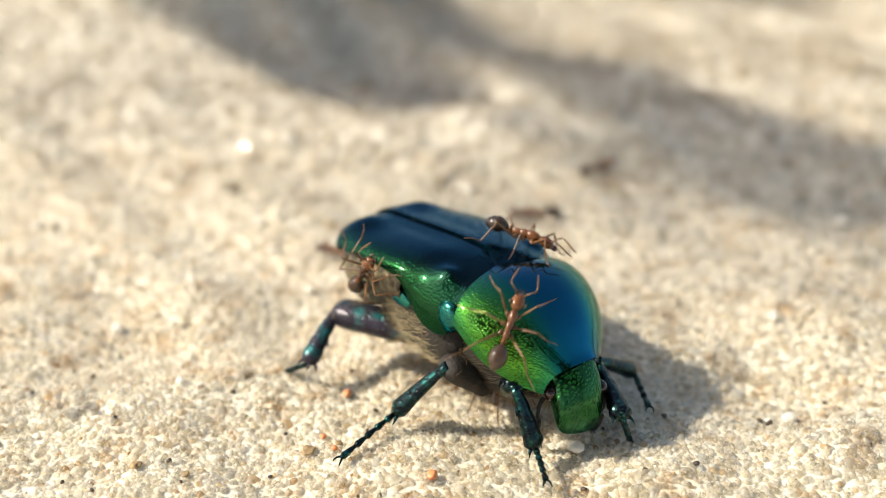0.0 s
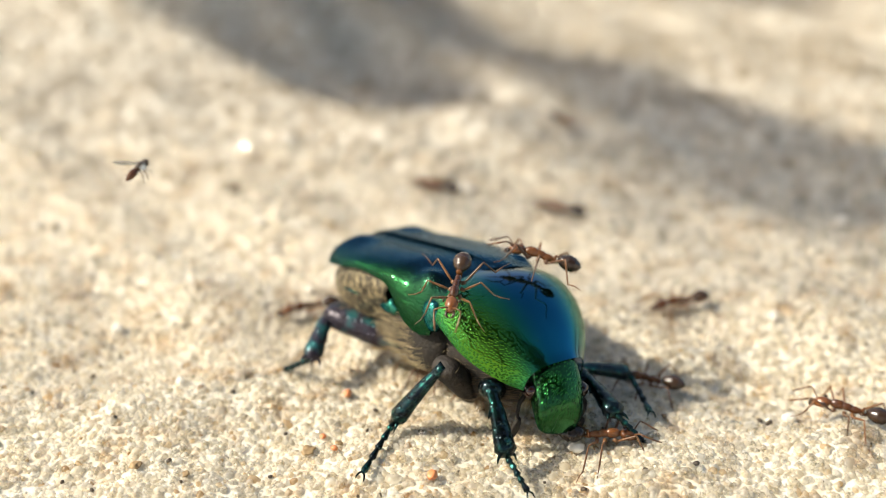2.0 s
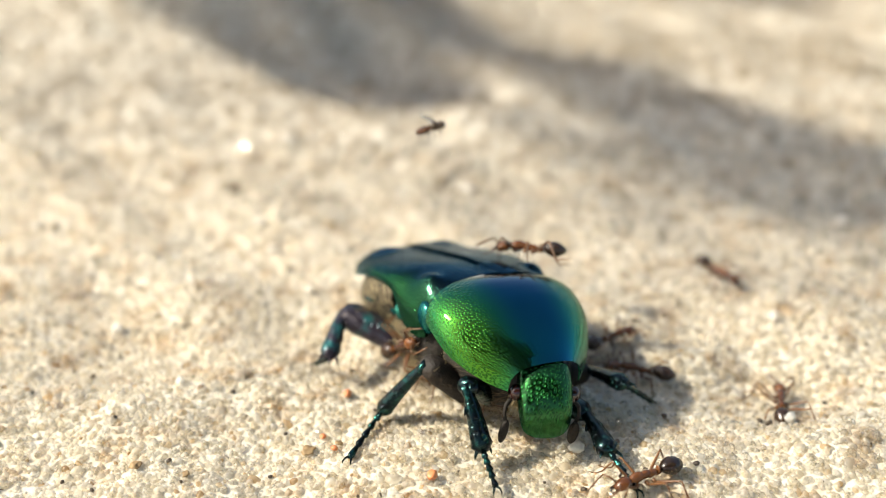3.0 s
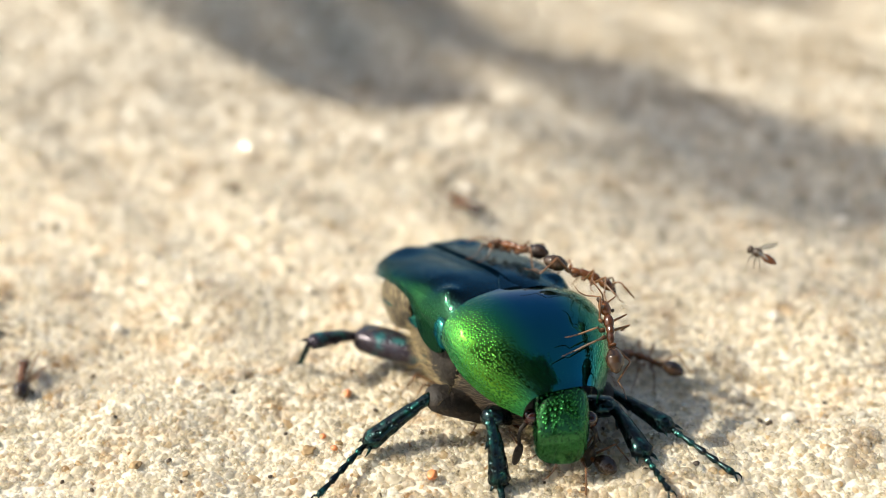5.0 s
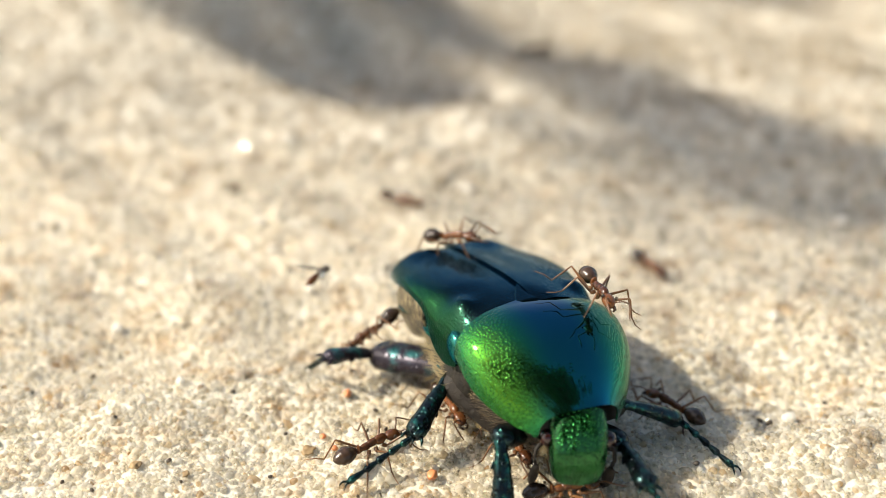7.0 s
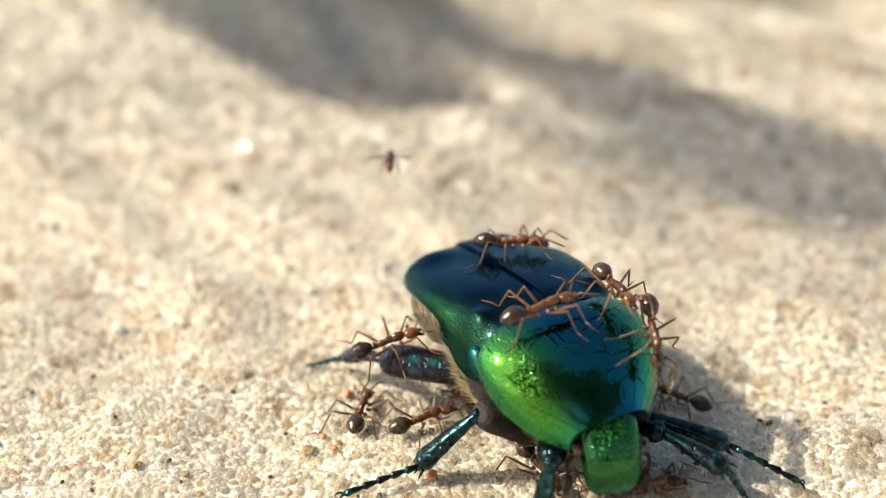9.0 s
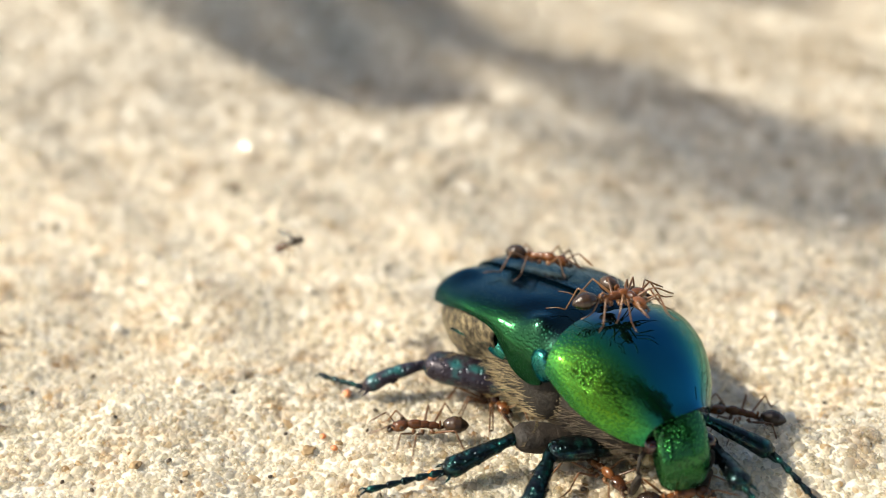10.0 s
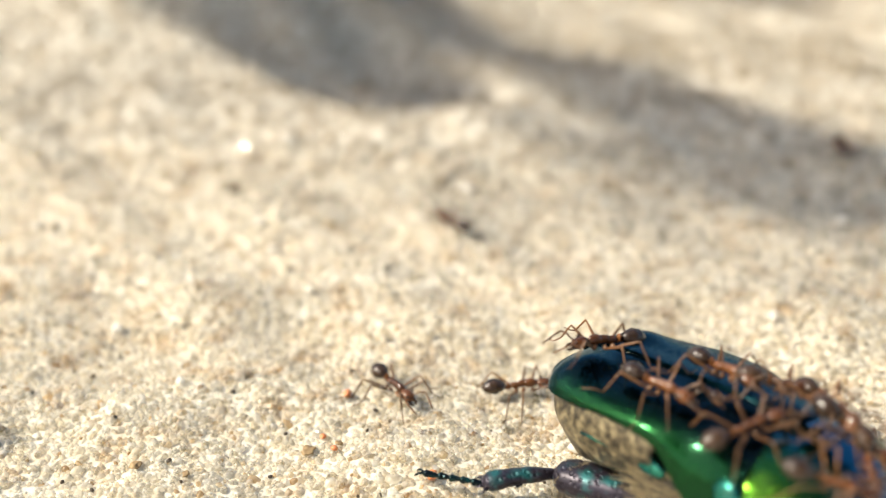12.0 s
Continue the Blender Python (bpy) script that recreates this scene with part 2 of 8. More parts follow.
def spindle(bm, a, b, prof, sides=10, flat=1.0, bow=0.0):
    """A limb from a to b whose radius follows prof, ((fraction, radius), ...)."""
    a, b = Vector(a), Vector(b)
    n = 10
    pts, rad = [], []
    for i in range(n + 1):
        f = i / n
        p = a.lerp(b, f)
        p.z += bow * math.sin(math.pi * f)
        pts.append(p)
        rad.append(max(0.01, float(np.interp(f, [q[0] for q in prof], [q[1] for q in prof]))))
    return tube(bm, pts, rad, sides, flat)


def blob(bm, centre, radii, seg=14, rings=9, lump=0.0, power=1.0):
    """An ellipsoid, if wanted uneven or squarish."""
    got = bmesh.ops.create_uvsphere(bm, u_segments=seg, v_segments=rings, radius=1.0)
    for v in got["verts"]:
        c = v.co.copy()
        if power != 1.0:
            c = Vector([math.copysign(abs(q) ** power, q) for q in c])
        k = 1 + lump * noise.noise(c * 1.7 + Vector(centre))
        v.co = Vector([centre[i] + radii[i] * c[i] * k for i in range(3)])
    return bm


def sheet(bm, fn, nu, nv):
    """A grid surface fn(u, v), u and v from 0 to 1."""
    g = [[bm.verts.new(fn(i / nu, j / nv)) for j in range(nv + 1)] for i in range(nu + 1)]
    for i in range(nu):
        for j in range(nv):
            bm.faces.new((g[i][j], g[i + 1][j], g[i + 1][j + 1], g[i][j + 1]))
    bmesh.ops.remove_doubles(bm, verts=bm.verts, dist=0.002)
    return g


def lerp_table(x, xs, ys):
    return float(np.interp(x, xs, ys))


def smooth_table(x, xs, ys):
    """Interpolates a table with rounded corners."""
    h = 0.35
    return sum(lerp_table(x + o * h, xs, ys) * w for o, w in ((-1, 0.25), (-0.5, 0.25), (0, 0.0), (0.5, 0.25), (1, 0.25)))


# ---- ground ----
WAVES = [(random.uniform(0, 6.28), random.uniform(2.2, 13.0), random.uniform(0, 6.28)) for _ in range(26)]
SWELLS = [(random.uniform(0, 6.28), random.uniform(24.0, 60.0), random.uniform(0, 6.28)) for _ in range(8)]


def hollow(x, y, cx, cy, rx, ry, depth):
    return -depth * np.exp(-((x - cx) / rx) ** 2 - ((y - cy) / ry) ** 2)


def ground_height(x, y):
    """Height of the sand in millimetres at x, y in millimetres."""
    z = np.zeros_like(x)
    for a, w, p in WAVES:
        z = z + 0.012 * w ** 0.75 * np.sin((x * math.cos(a) + y * math.sin(a)) * 2 * math.pi / w + p)
    far = np.clip((y - 2.0) / 40.0, 0, 1)
    for a, w, p in SWELLS:
        z = z + far * 0.011 * w * np.sin((x * math.cos(a) + y * math.sin(a)) * 2 * math.pi / w + p)
    z = z + hollow(x, y, -38, 66, 26, 22, -7.0)        # mound at the back
    z = z + hollow(x, y, -4, 46, 11, 12, 2.4)          # footprint hollow behind it
    z = z + hollow(x, y, 3, 24, 9, 5, -1.0)            # low sunlit ridge
    z = z + hollow(x, y, 16.5, -17, 4.0, 2.6, 0.9)     # scraped pits beside the beetle
    z = z + hollow(x, y, 9.5, -15.5, 3.0, 2.5, 0.4)
    z = z + hollow(x, y, 14.0, -13.5, 3.0, 1.5, -0.35)
    return z


def graded(lo, hi, fine, far):
    """Coordinates that are dense between lo and hi and widen out to +-far."""
    out = list(np.arange(lo, hi + fine, fine))
    s = fine
    up = hi
    while up < far:
        s *= 1.35
        up += s
        out.append(up)
    s, dn = fine, lo
    while dn > -far:
        s *= 1.35
        dn -= s
        out.insert(0, dn)
    return np.array(out)


def build_ground():
    gx, gy = graded(-70, 70, 0.7, 400000), graded(-32, 90, 0.7, 400000)
    X, Y = np.meshgrid(gx, gy, indexing="ij")
    near = np.exp(-(np.maximum(0, np.hypot(X, Y) - 160) / 200) ** 2)
    Z = ground_height(X, Y) * near - 0.07
    co = np.stack([X, Y, Z], -1).reshape(-1, 3) * MM
    ny = len(gy)
    i, j = np.meshgrid(np.arange(len(gx) - 1), np.arange(ny - 1), indexing="ij")
    a = (i * ny + j).ravel()
    faces = np.stack([a, a + ny, a + ny + 1, a + 1], -1)
    me = bpy.data.meshes.new("ground")
    me.from_pydata(co.tolist(), [], faces.tolist())
    me.polygons.foreach_set("use_smooth", [True] * len(me.polygons))
    me.materials.append(M_SAND)
    return tagged(new("ground", me), "pale cream beach sand with hollows and low ridges", "ground", kind="structure")


def ico(level):
    bm = bmesh.new()
    bmesh.ops.create_icosphere(bm, subdivisions=level, radius=1.0)
    v = np.array([q.co[:] for q in bm.verts])
    f = np.array([[q.index for q in p.verts] for p in bm.faces])
    bm.free()
    return v, f


def scatter_grains(name, spots, size, level, mat, label, seed, sink=0.11, smooth=True):
    """Many sand grains in one mesh: spots (n, 2), size (n,) radii, all in millimetres."""
    rng = np.random.default_rng(seed)
    v, f = ico(level)
    n = len(spots)
    lump = 1 + rng.normal(0, 0.07, (n, len(v), 1))
    shape = np.stack([rng.uniform(0.75, 1.25, n), rng.uniform(0.75, 1.2, n), rng.uniform(0.65, 1.05, n)], -1)
    pts = v[None] * lump
    for _ in range(7):                                  # worn facets
        cut = rng.normal(size=(n, 3))
        cut /= np.linalg.norm(cut, axis=1)[:, None]
        over = np.einsum("nvj,nj->nv", pts, cut) - rng.uniform(0.55, 0.92, n)[:, None]
        pts = pts - np.maximum(over, 0)[:, :, None] * cut[:, None, :]
    pts = pts * shape[:, None, :] * (size * 1.14)[:, None, None]
    q = rng.normal(size=(n, 4))
    q /= np.linalg.norm(q, axis=1)[:, None]
    w, x, y, z = q.T
    R = np.stack([1 - 2 * (y * y + z * z), 2 * (x * y - z * w), 2 * (x * z + y * w),
                  2 * (x * y + z * w), 1 - 2 * (x * x + z * z), 2 * (y * z - x * w),
                  2 * (x * z - y * w), 2 * (y * z + x * w), 1 - 2 * (x * x + y * y)], -1).reshape(n, 3, 3)
    pts = np.einsum("nij,nvj->nvi", R, pts)
    base = ground_height(spots[:, 0], spots[:, 1]) + rng.uniform(-sink, 0.08 - sink, n) * (size / 0.16)
    pts += np.stack([spots[:, 0], spots[:, 1], base], -1)[:, None]
    faces = (f[None] + (np.arange(n) * len(v))[:, None, None]).reshape(-1, 3)
    me = bpy.data.meshes.new(name)
    me.vertices.add(n * len(v))
    me.vertices.foreach_set("co", (pts.reshape(-1) * MM).astype(np.float32))
    me.loops.add(faces.size)
    me.loops.foreach_set("vertex_index", faces.reshape(-1).astype(np.int32))
    me.polygons.add(len(faces))
    me.polygons.foreach_set("loop_start", (np.arange(len(faces)) * 3).astype(np.int32))
    me.polygons.foreach_set("use_smooth", np.full(len(faces), smooth))
    me.update(calc_edges=True)
    me.materials.append(mat)
    return tagged(new(name, me), label, "sand", kind="stuff")


def jittered(x0, x1, y0, y1, step, rng, half_width):
    """Spots on a jittered grid inside the wedge |x| < half_width(y)."""
    x, y = np.meshgrid(np.arange(x0, x1, step), np.arange(y0, y1, step))
    p = np.stack([x.ravel(), y.ravel()], -1) + rng.uniform(-0.8, 0.8, (x.size, 2)) * step
    return p[np.abs(p[:, 0]) < half_width(p[:, 1])]


def wedge(y):
    return 8 + 0.47 * (y + 62)


def build_grains():
    rng = np.random.default_rng(5)
    p = jittered(-40, 40, -31, -6, 0.24, rng, wedge)
    scatter_grains("sand_grains", p, rng.lognormal(math.log(0.126), 0.34, len(p)), 2, M_GRAIN,
                   "pale rounded quartz sand grains lying close together", 11)
    p = jittered(-60, 60, -6, 40, 0.32, rng, wedge)
    p = p[rng.uniform(0, 1, len(p)) > np.clip((p[:, 1] - 8) / 30, 0, 1)]
    scatter_grains("sand_grains", p, rng.lognormal(math.log(0.175), 0.33, len(p)), 1, M_GRAIN,
                   "pale rounded quartz sand grains lying close together", 12)
    # far band uses the grains with the dimmer light in their colour
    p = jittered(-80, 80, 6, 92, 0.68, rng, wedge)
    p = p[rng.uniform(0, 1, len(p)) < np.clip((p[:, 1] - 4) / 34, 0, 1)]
    scatter_grains("sand_grains", p, rng.lognormal(math.log(0.34), 0.22, len(p)), 1, M_DIM_GRAIN,
                   "quartz sand grains on the dune behind, darkened for weaker light", 13)
    p = jittered(-50, 50, -30, 20, 0.62, rng, wedge)
    scatter_grains("clear_quartz_grains", p, rng.lognormal(math.log(0.165), 0.30, len(p)), 2, M_CLEAR,
                   "clear glinting quartz grains lying in the sand", 14, sink=0.06, smooth=False)
    p = jittered(-30, 30, -30, 10, 4.0, rng, wedge)
    scatter_grains("dark_sand_specks", p, rng.lognormal(math.log(0.10), 0.35, len(p)), 1, M_DEBRIS,
                   "small dark mineral specks lying in the sand", 15, sink=0.0)


def pebble(name, spots, mat, label, category, group, seed, squash=0.8, rough=0.25):
    """Single odd grains that stand out: each an uneven lump resting on the sand; spots (x, y, radius) in millimetres."""
    rng = random.Random(seed)
    for x, y, r in spots:
        bm = bmesh.new()
        bmesh.ops.create_icosphere(bm, subdivisions=3 if r > 0.2 else 2, radius=1.0)
        off = Vector((rng.uniform(-9, 9), rng.uniform(-9, 9), rng.uniform(-9, 9)))
        for v in bm.verts:
            k = 1 + rough * noise.noise(v.co * 1.4 + off) + 0.4 * rough * noise.noise(v.co * 3.5 + off)
            v.co = Vector((v.co.x * 1.15, v.co.y * 0.95, v.co.z * squash)) * k * r
        me = finish(bm)
        me.materials.append(mat)
        me.name = name
        ob = new(name, me)
        z = float(ground_height(np.array([x]), np.array([y]))[0])
        ob.matrix_basis = pose(x * MM, y * MM, (z + 0.10 + r * 0.45) * MM, 0, 0, rng.uniform(0, 360))
        tagged(ob, label, category, group)


def build_marks():
    pebble("orange_grain", [(-4.93, -17.42, 0.24), (-5.81, -20.87, 0.16), (-5.15, -21.97, 0.16), (-0.49, -24.13, 0.26)], M_CHIP, "small orange mineral grain lying on the sand", "grain", "orange grains", 1)
    pebble("dark_grain", [(-3.4, -18.96, 0.15), (-4.9, -15.26, 0.12), (-7.71, -20.37, 0.1), (-15.78, 9.71, 0.4), (-27.16, 3.26, 0.22), (15.81, -19.35, 0.14), (11.61, -23.57, 0.14), (-12.78, -22.82, 0.12)], M_DEBRIS, "small dark brown grain lying on the sand", "grain", "dark grains", 2, 0.7, 0.5)
    pebble("white_grain", [(17.33, -19.15, 0.34), (19.23, -9.93, 0.3), (-8.14, -6.42, 0.26), (-18.86, -10.38, 0.3), (-13.63, -16.75, 0.26), (-13.07, 19.63, 0.55), (6.34, -21.89, 0.34), (-12.87, 3.26, 0.34), (-28.55, 3.26, 0.32), (-11.47, 0.09, 0.36), (-15.52, -6.06, 0.26), (28.49, 4.51, 0.45), (1.8, 11.29, 0.5)], M_WHITE, "large milky white quartz grain on the sand", "grain", "large quartz grains", 3)
    pebble("plant_fragment", [(-6.41, -21.97, 0.28), (-14.27, -23.16, 0.25), (-11.75, -23.85, 0.19), (-4.98, -21.54, 0.17)], M_FRAGMENT, "flat brown dry plant fragment on the sand", "debris", "plant fragments", 4, 0.3, 0.8)


def shade_leaf_mesh(way, widths, lift):
    """A leaf-shaped shade caster out of view, whose shade falls along way, a line on the sand in millimetres; lift: how
    far off it hangs towards the sun.
    """
    bm = bmesh.new()
    n = 24
    line = [Vector((*p, 0)) for p in way]

    def at(f):
        k = min(int(f * (len(line) - 1)), len(line) - 2)
        g = f * (len(line) - 1) - k
        a, b, c, d = line[max(k - 1, 0)], line[k], line[k + 1], line[min(k + 2, len(line) - 1)]
        return 0.5 * (2 * b + (c - a) * g + (2 * a - 5 * b + 4 * c - d) * g * g + (3 * b - 3 * c + d - a) * g ** 3)
    rows = []
    for i in range(n + 1):
        f = i / n
        p = at(f)
        d = (at(min(f + 0.02, 1)) - at(max(f - 0.02, 0))).normalized()
        s = Vector((-d.y, d.x, 0))
        w = float(np.interp(f, np.linspace(0, 1, len(widths)), widths)) / 2
        up = SUN_TO * (lift + 10 * math.sin(2.2 * f))
        rows.append([bm.verts.new(p + s * w * e + up + SUN_TO * (-0.12 * w * abs(e))) for e in (-1, -0.5, 0, 0.5, 1)])
    for a, b in zip(rows, rows[1:]):
        for k in range(4):
            bm.faces.new((a[k], a[k + 1], b[k + 1], b[k]))
    bmesh.ops.solidify(bm, geom=bm.faces[:], thickness=0.4)
    return bm, at(0) + SUN_TO * (lift + 0.5)


def build_shade_shrub():
    """An unseen shrub, added so that its leaves cast the shade bands behind the beetle."""
    shrub = tagged(new("shrub"), "unseen shrub added to cast shade bands on the sand", "shrub")
    foot = Vector((-760, 330, 0))
    crown = Vector((-640, 260, 420))
    bm = bmesh.new()
    tube(bm, [foot + Vector((0, 0, -8)), foot + Vector((20, -5, 150)), foot + Vector((60, -40, 300)), crown], [11, 9, 7, 5], 10)
    part("stem", bm, M_BARK, shrub)
    # leaf outlines follow the shade bands wanted on the sand
    leaves = [([(-54, 118), (-32.5, 79), (-22, 62), (-12.5, 49), (-4, 38), (-0.6, 28.5)], [28, 24, 22, 20, 17, 5], 320),
              ([(-14, 100), (-1.5, 72), (3.5, 57), (12, 45), (19.5, 34.5), (26, 25), (34, 14.5), (44, 5)], [9, 9, 8, 11, 13, 14, 13, 11], 480),
              ([(-20, 100), (-12, 76), (-6, 57), (-3, 44)], [10, 10, 9, 4], 1300),
              ([(10, 33), (17, 24), (23, 17), (33, 10), (45, 4)], [3, 11, 12, 11, 9], 1500),
              ([(21.5, 8.4), (26, 7.4), (30, 6.8), (36, 6.2), (44, 6)], [1, 5.0, 6.5, 7.5, 7.5], 380),
              ([(1, 16), (10, 10), (20, 5), (34, 1), (52, -4)], [5, 8, 9, 9, 8], 2500),
              ([(-95, 112), (-68, 80), (-56, 71), (-44, 72)], [24, 16, 8, 1], 650),
              ([(30, 92), (42, 80), (52, 74)], [2, 8, 5], 900)]
    for way, widths, lift in leaves:
        bm, root = shade_leaf_mesh(way, widths, lift)
        part("leaf", bm, M_LEAF, shrub)
        bm = bmesh.new()
        mid = crown.lerp(root, 0.5) + Vector((0, 60, 40))
        tube(bm, [crown, mid, root], [2.2, 1.6, 0.8], 6)
        part("twig", bm, M_BARK, shrub)


def build_reflected_tree(spot, height, spread, seed):
    """An unseen broad-leaved tree, added for the shell to reflect: trunk, limbs and a crown of many small leaf clumps;
    metres.
    """
    rng = random.Random(seed)
    tree = tagged(new("tree"), "unseen green tree added behind the camera as a dark reflection", "tree", "trees round the sand")
    tree.location = spot
    bm = bmesh.new()
    tube(bm, [(0, 0, -0.2), (0.05, 0.02, height * 0.3), (-0.04, 0.06, height * 0.65), (0, 0, height * 0.95)],
         [height * 0.03, height * 0.024, height * 0.014, height * 0.004], 10)
    tips = []
    for k in range(14):
        a, z = k * 2.4, height * (0.35 + 0.042 * k)
        r = spread * (1.0 - 0.04 * k) * rng.uniform(0.7, 1.0)
        tip = Vector((r * math.cos(a), r * math.sin(a), z + r * 0.35))
        tube(bm, [(0, 0, z), (tip.x * 0.5, tip.y * 0.5, z + r * 0.24), tip], [height * 0.010, height * 0.006, height * 0.002], 6)
        tips.append(((0, 0, z), tip))
    part("trunk", finish(bm, scale=1.0), M_BARK, tree)
    verts, faces = [], []
    for root, tip in tips:
        for _ in range(420):
            f = rng.uniform(0.25, 1.1)
            c = Vector(root).lerp(tip, f) + Vector((rng.gauss(0, 0.5), rng.gauss(0, 0.5), rng.gauss(0, 0.35))) * spread * 0.26
            d = Vector((rng.gauss(0, 1), rng.gauss(0, 1), rng.gauss(0, 0.6))).normalized()
            s = d.orthogonal().normalized()
            l, w = rng.uniform(0.16, 0.30), rng.uniform(0.07, 0.13)
            n = len(verts)
            verts += [c, c + d * l * 0.5 + s * w, c + d * l, c + d * l * 0.5 - s * w]
            faces.append((n, n + 1, n + 2, n + 3))
    me = bpy.data.meshes.new("crown")
    me.from_pydata([v[:] for v in verts], [], faces)
    part("crown", me, M_LEAF, tree)


build_ground()
build_grains()
build_marks()
build_shade_shrub()
# added behind the camera, out of view, to darken what the beetle's shell reflects
for k, (x, y, h, s) in enumerate(((0.4, -4.2, 9.0, 3.4), (4.6, -4.0, 8.0, 3.0), (-3.9, -6.0, 8.5, 3.0))):
    build_reflected_tree((x, y, 0), h, s, k)


# ---- beetle ----
BX = [-8.95, -8.65, -7.75, -6.0, -4.5, -3.0, -1.5, 0.0, 1.2, 2.2]
RX = [-8.95, -8.0, -6.0, -4.5, -3.0, -2.0, -1.4, -0.8, 0.2, 1.2, 2.2]
B_WIDE = [1.5, 2.6, 3.5, 3.95, 4.15, 4.2, 4.15, 4.1, 3.9, 3.5]
B_TOP = [3.45, 4.2, 4.75, 5.2, 5.58, 5.95, 6.3, 6.54, 6.64, 6.62]
B_RIM = [3.15, 3.2, 4.0, 4.6, 4.9, 4.95, 4.75, 4.1, 3.4, 3.4, 4.2]


def elytron(side):
    """One wing case; side 1 is the beetle's left."""
    bm = bmesh.new()

    def fn(u, v):
        x = 1.55 - 10.5 * (1 - (1 - u) ** 1.25)
        w, top, rim = smooth_table(x, BX, B_WIDE), smooth_table(x, BX, B_TOP), smooth_table(x, RX, B_RIM)
        a = v * math.pi / 2
        y = w * math.sin(a) ** 0.86
        z = rim + (top - rim) * max(math.cos(a), 0) ** 0.72
        z += 0.24 * math.exp(-((x + 7.3) / 0.9) ** 2 - ((y - 2.0) / 1.1) ** 2)        # hump near the tip
        z += 0.48 * math.exp(-((x - 0.2) / 0.75) ** 2 - ((y - 3.2) / 0.65) ** 2)        # shoulder
        z -= 0.05 * math.exp(-((x + 4.2) / 2.4) ** 2 - ((y - 1.0) / 0.5) ** 2)       # groove beside the seam
        z -= 0.018 * math.exp(-(y / 0.045) ** 2)                                        # the seam itself
        if x > 0.2 and y < 1.1:                                                       # room for the scutellum
            z -= 0.10 * (1 - y / 1.1) * (x - 0.2)
        return Vector((x, side * (y + 0.003), z))
    sheet(bm, fn, 60, 34)
    bmesh.ops.solidify(bm, geom=bm.faces[:], thickness=0.16)
    for e in bm.edges:
        if len(e.link_faces) == 2 and e.calc_face_angle(0) > 0.9:
            e.smooth = False
    return bm


PX = [1.2, 2.0, 3.0, 4.2, 5.4, 6.3, 7.0]
P_WIDE = [3.95, 4.2, 4.25, 4.0, 3.3, 2.38, 1.5]
P_TOP = [6.62, 6.8, 6.8, 6.5, 5.8, 5.0, 4.3]
P_RIM = [5.2, 5.0, 4.6, 4.0, 3.5, 3.1, 3.0]


def pronotum():
    bm = bmesh.new()

    def fn(u, v):
        a = (v * 2 - 1) * math.pi / 2
        s = math.sin(a)
        back = 1.25 + 0.9 * abs(s) ** 2.2 - 0.25 * math.exp(-(s / 0.22) ** 2)
        x = back + (6.95 - 0.35 * s * s - back) * u
        w, top, rim = (smooth_table(x, PX, q) for q in (P_WIDE, P_TOP, P_RIM))
        y = w * math.copysign(abs(s) ** 0.88, s)
        z = rim + (top - rim) * max(math.cos(a), 0) ** 0.72
        return Vector((x, y, z - 0.05 * (1 - u) ** 8))
    sheet(bm, fn, 30, 48)
    bmesh.ops.solidify(bm, geom=bm.faces[:], thickness=0.07)
    for e in bm.edges:                                  # a crisp rim
        if len(e.link_faces) == 2 and e.calc_face_angle(0) > 0.9:
            e.smooth = False
    return bm


def smooth_u(u, xs, ys):
    return sum(lerp_table(min(max(u + o, 0), 1), xs, ys) for o in (-0.06, -0.02, 0.02, 0.06)) / 4 if u < 0.985 else 0.0


def head_shell():
    """A domed head that narrows to a square, turned-up front edge."""
    bm = bmesh.new()

    def fn(u, v):
        a = v * 2 * math.pi
        x = 6.35 + 2.2 * math.sin(u * math.pi / 2) ** 1.05
        w = smooth_u(u, [0, 0.2, 0.4, 0.6, 0.75, 0.86, 0.94, 1], [1.24, 1.32, 1.28, 1.22, 1.12, 0.95, 0.66, 0.0])
        mid = 3.45 - 1.75 * u ** 1.15
        hi = smooth_u(u, [0, 0.3, 0.6, 0.85, 0.95, 1], [1.05, 1.08, 0.90, 0.62, 0.40, 0.0])
        lo = lerp_table(u, [0, 0.5, 0.9, 1], [1.0, 0.7, 0.35, 0.0])
        c, s = math.cos(a), math.sin(a)
        y = w * math.copysign(abs(c) ** 0.92, c)
        z = mid + (hi if s > 0 else lo) * math.copysign(abs(s) ** 0.75, s)
        if s > 0:
            z += 0.07 * math.exp(-((u - 0.88) / 0.10) ** 2)
        return Vector((x, y, z))
    sheet(bm, fn, 30, 36)
    bmesh.ops.holes_fill(bm, edges=[e for e in bm.edges if e.is_boundary])
    return bm


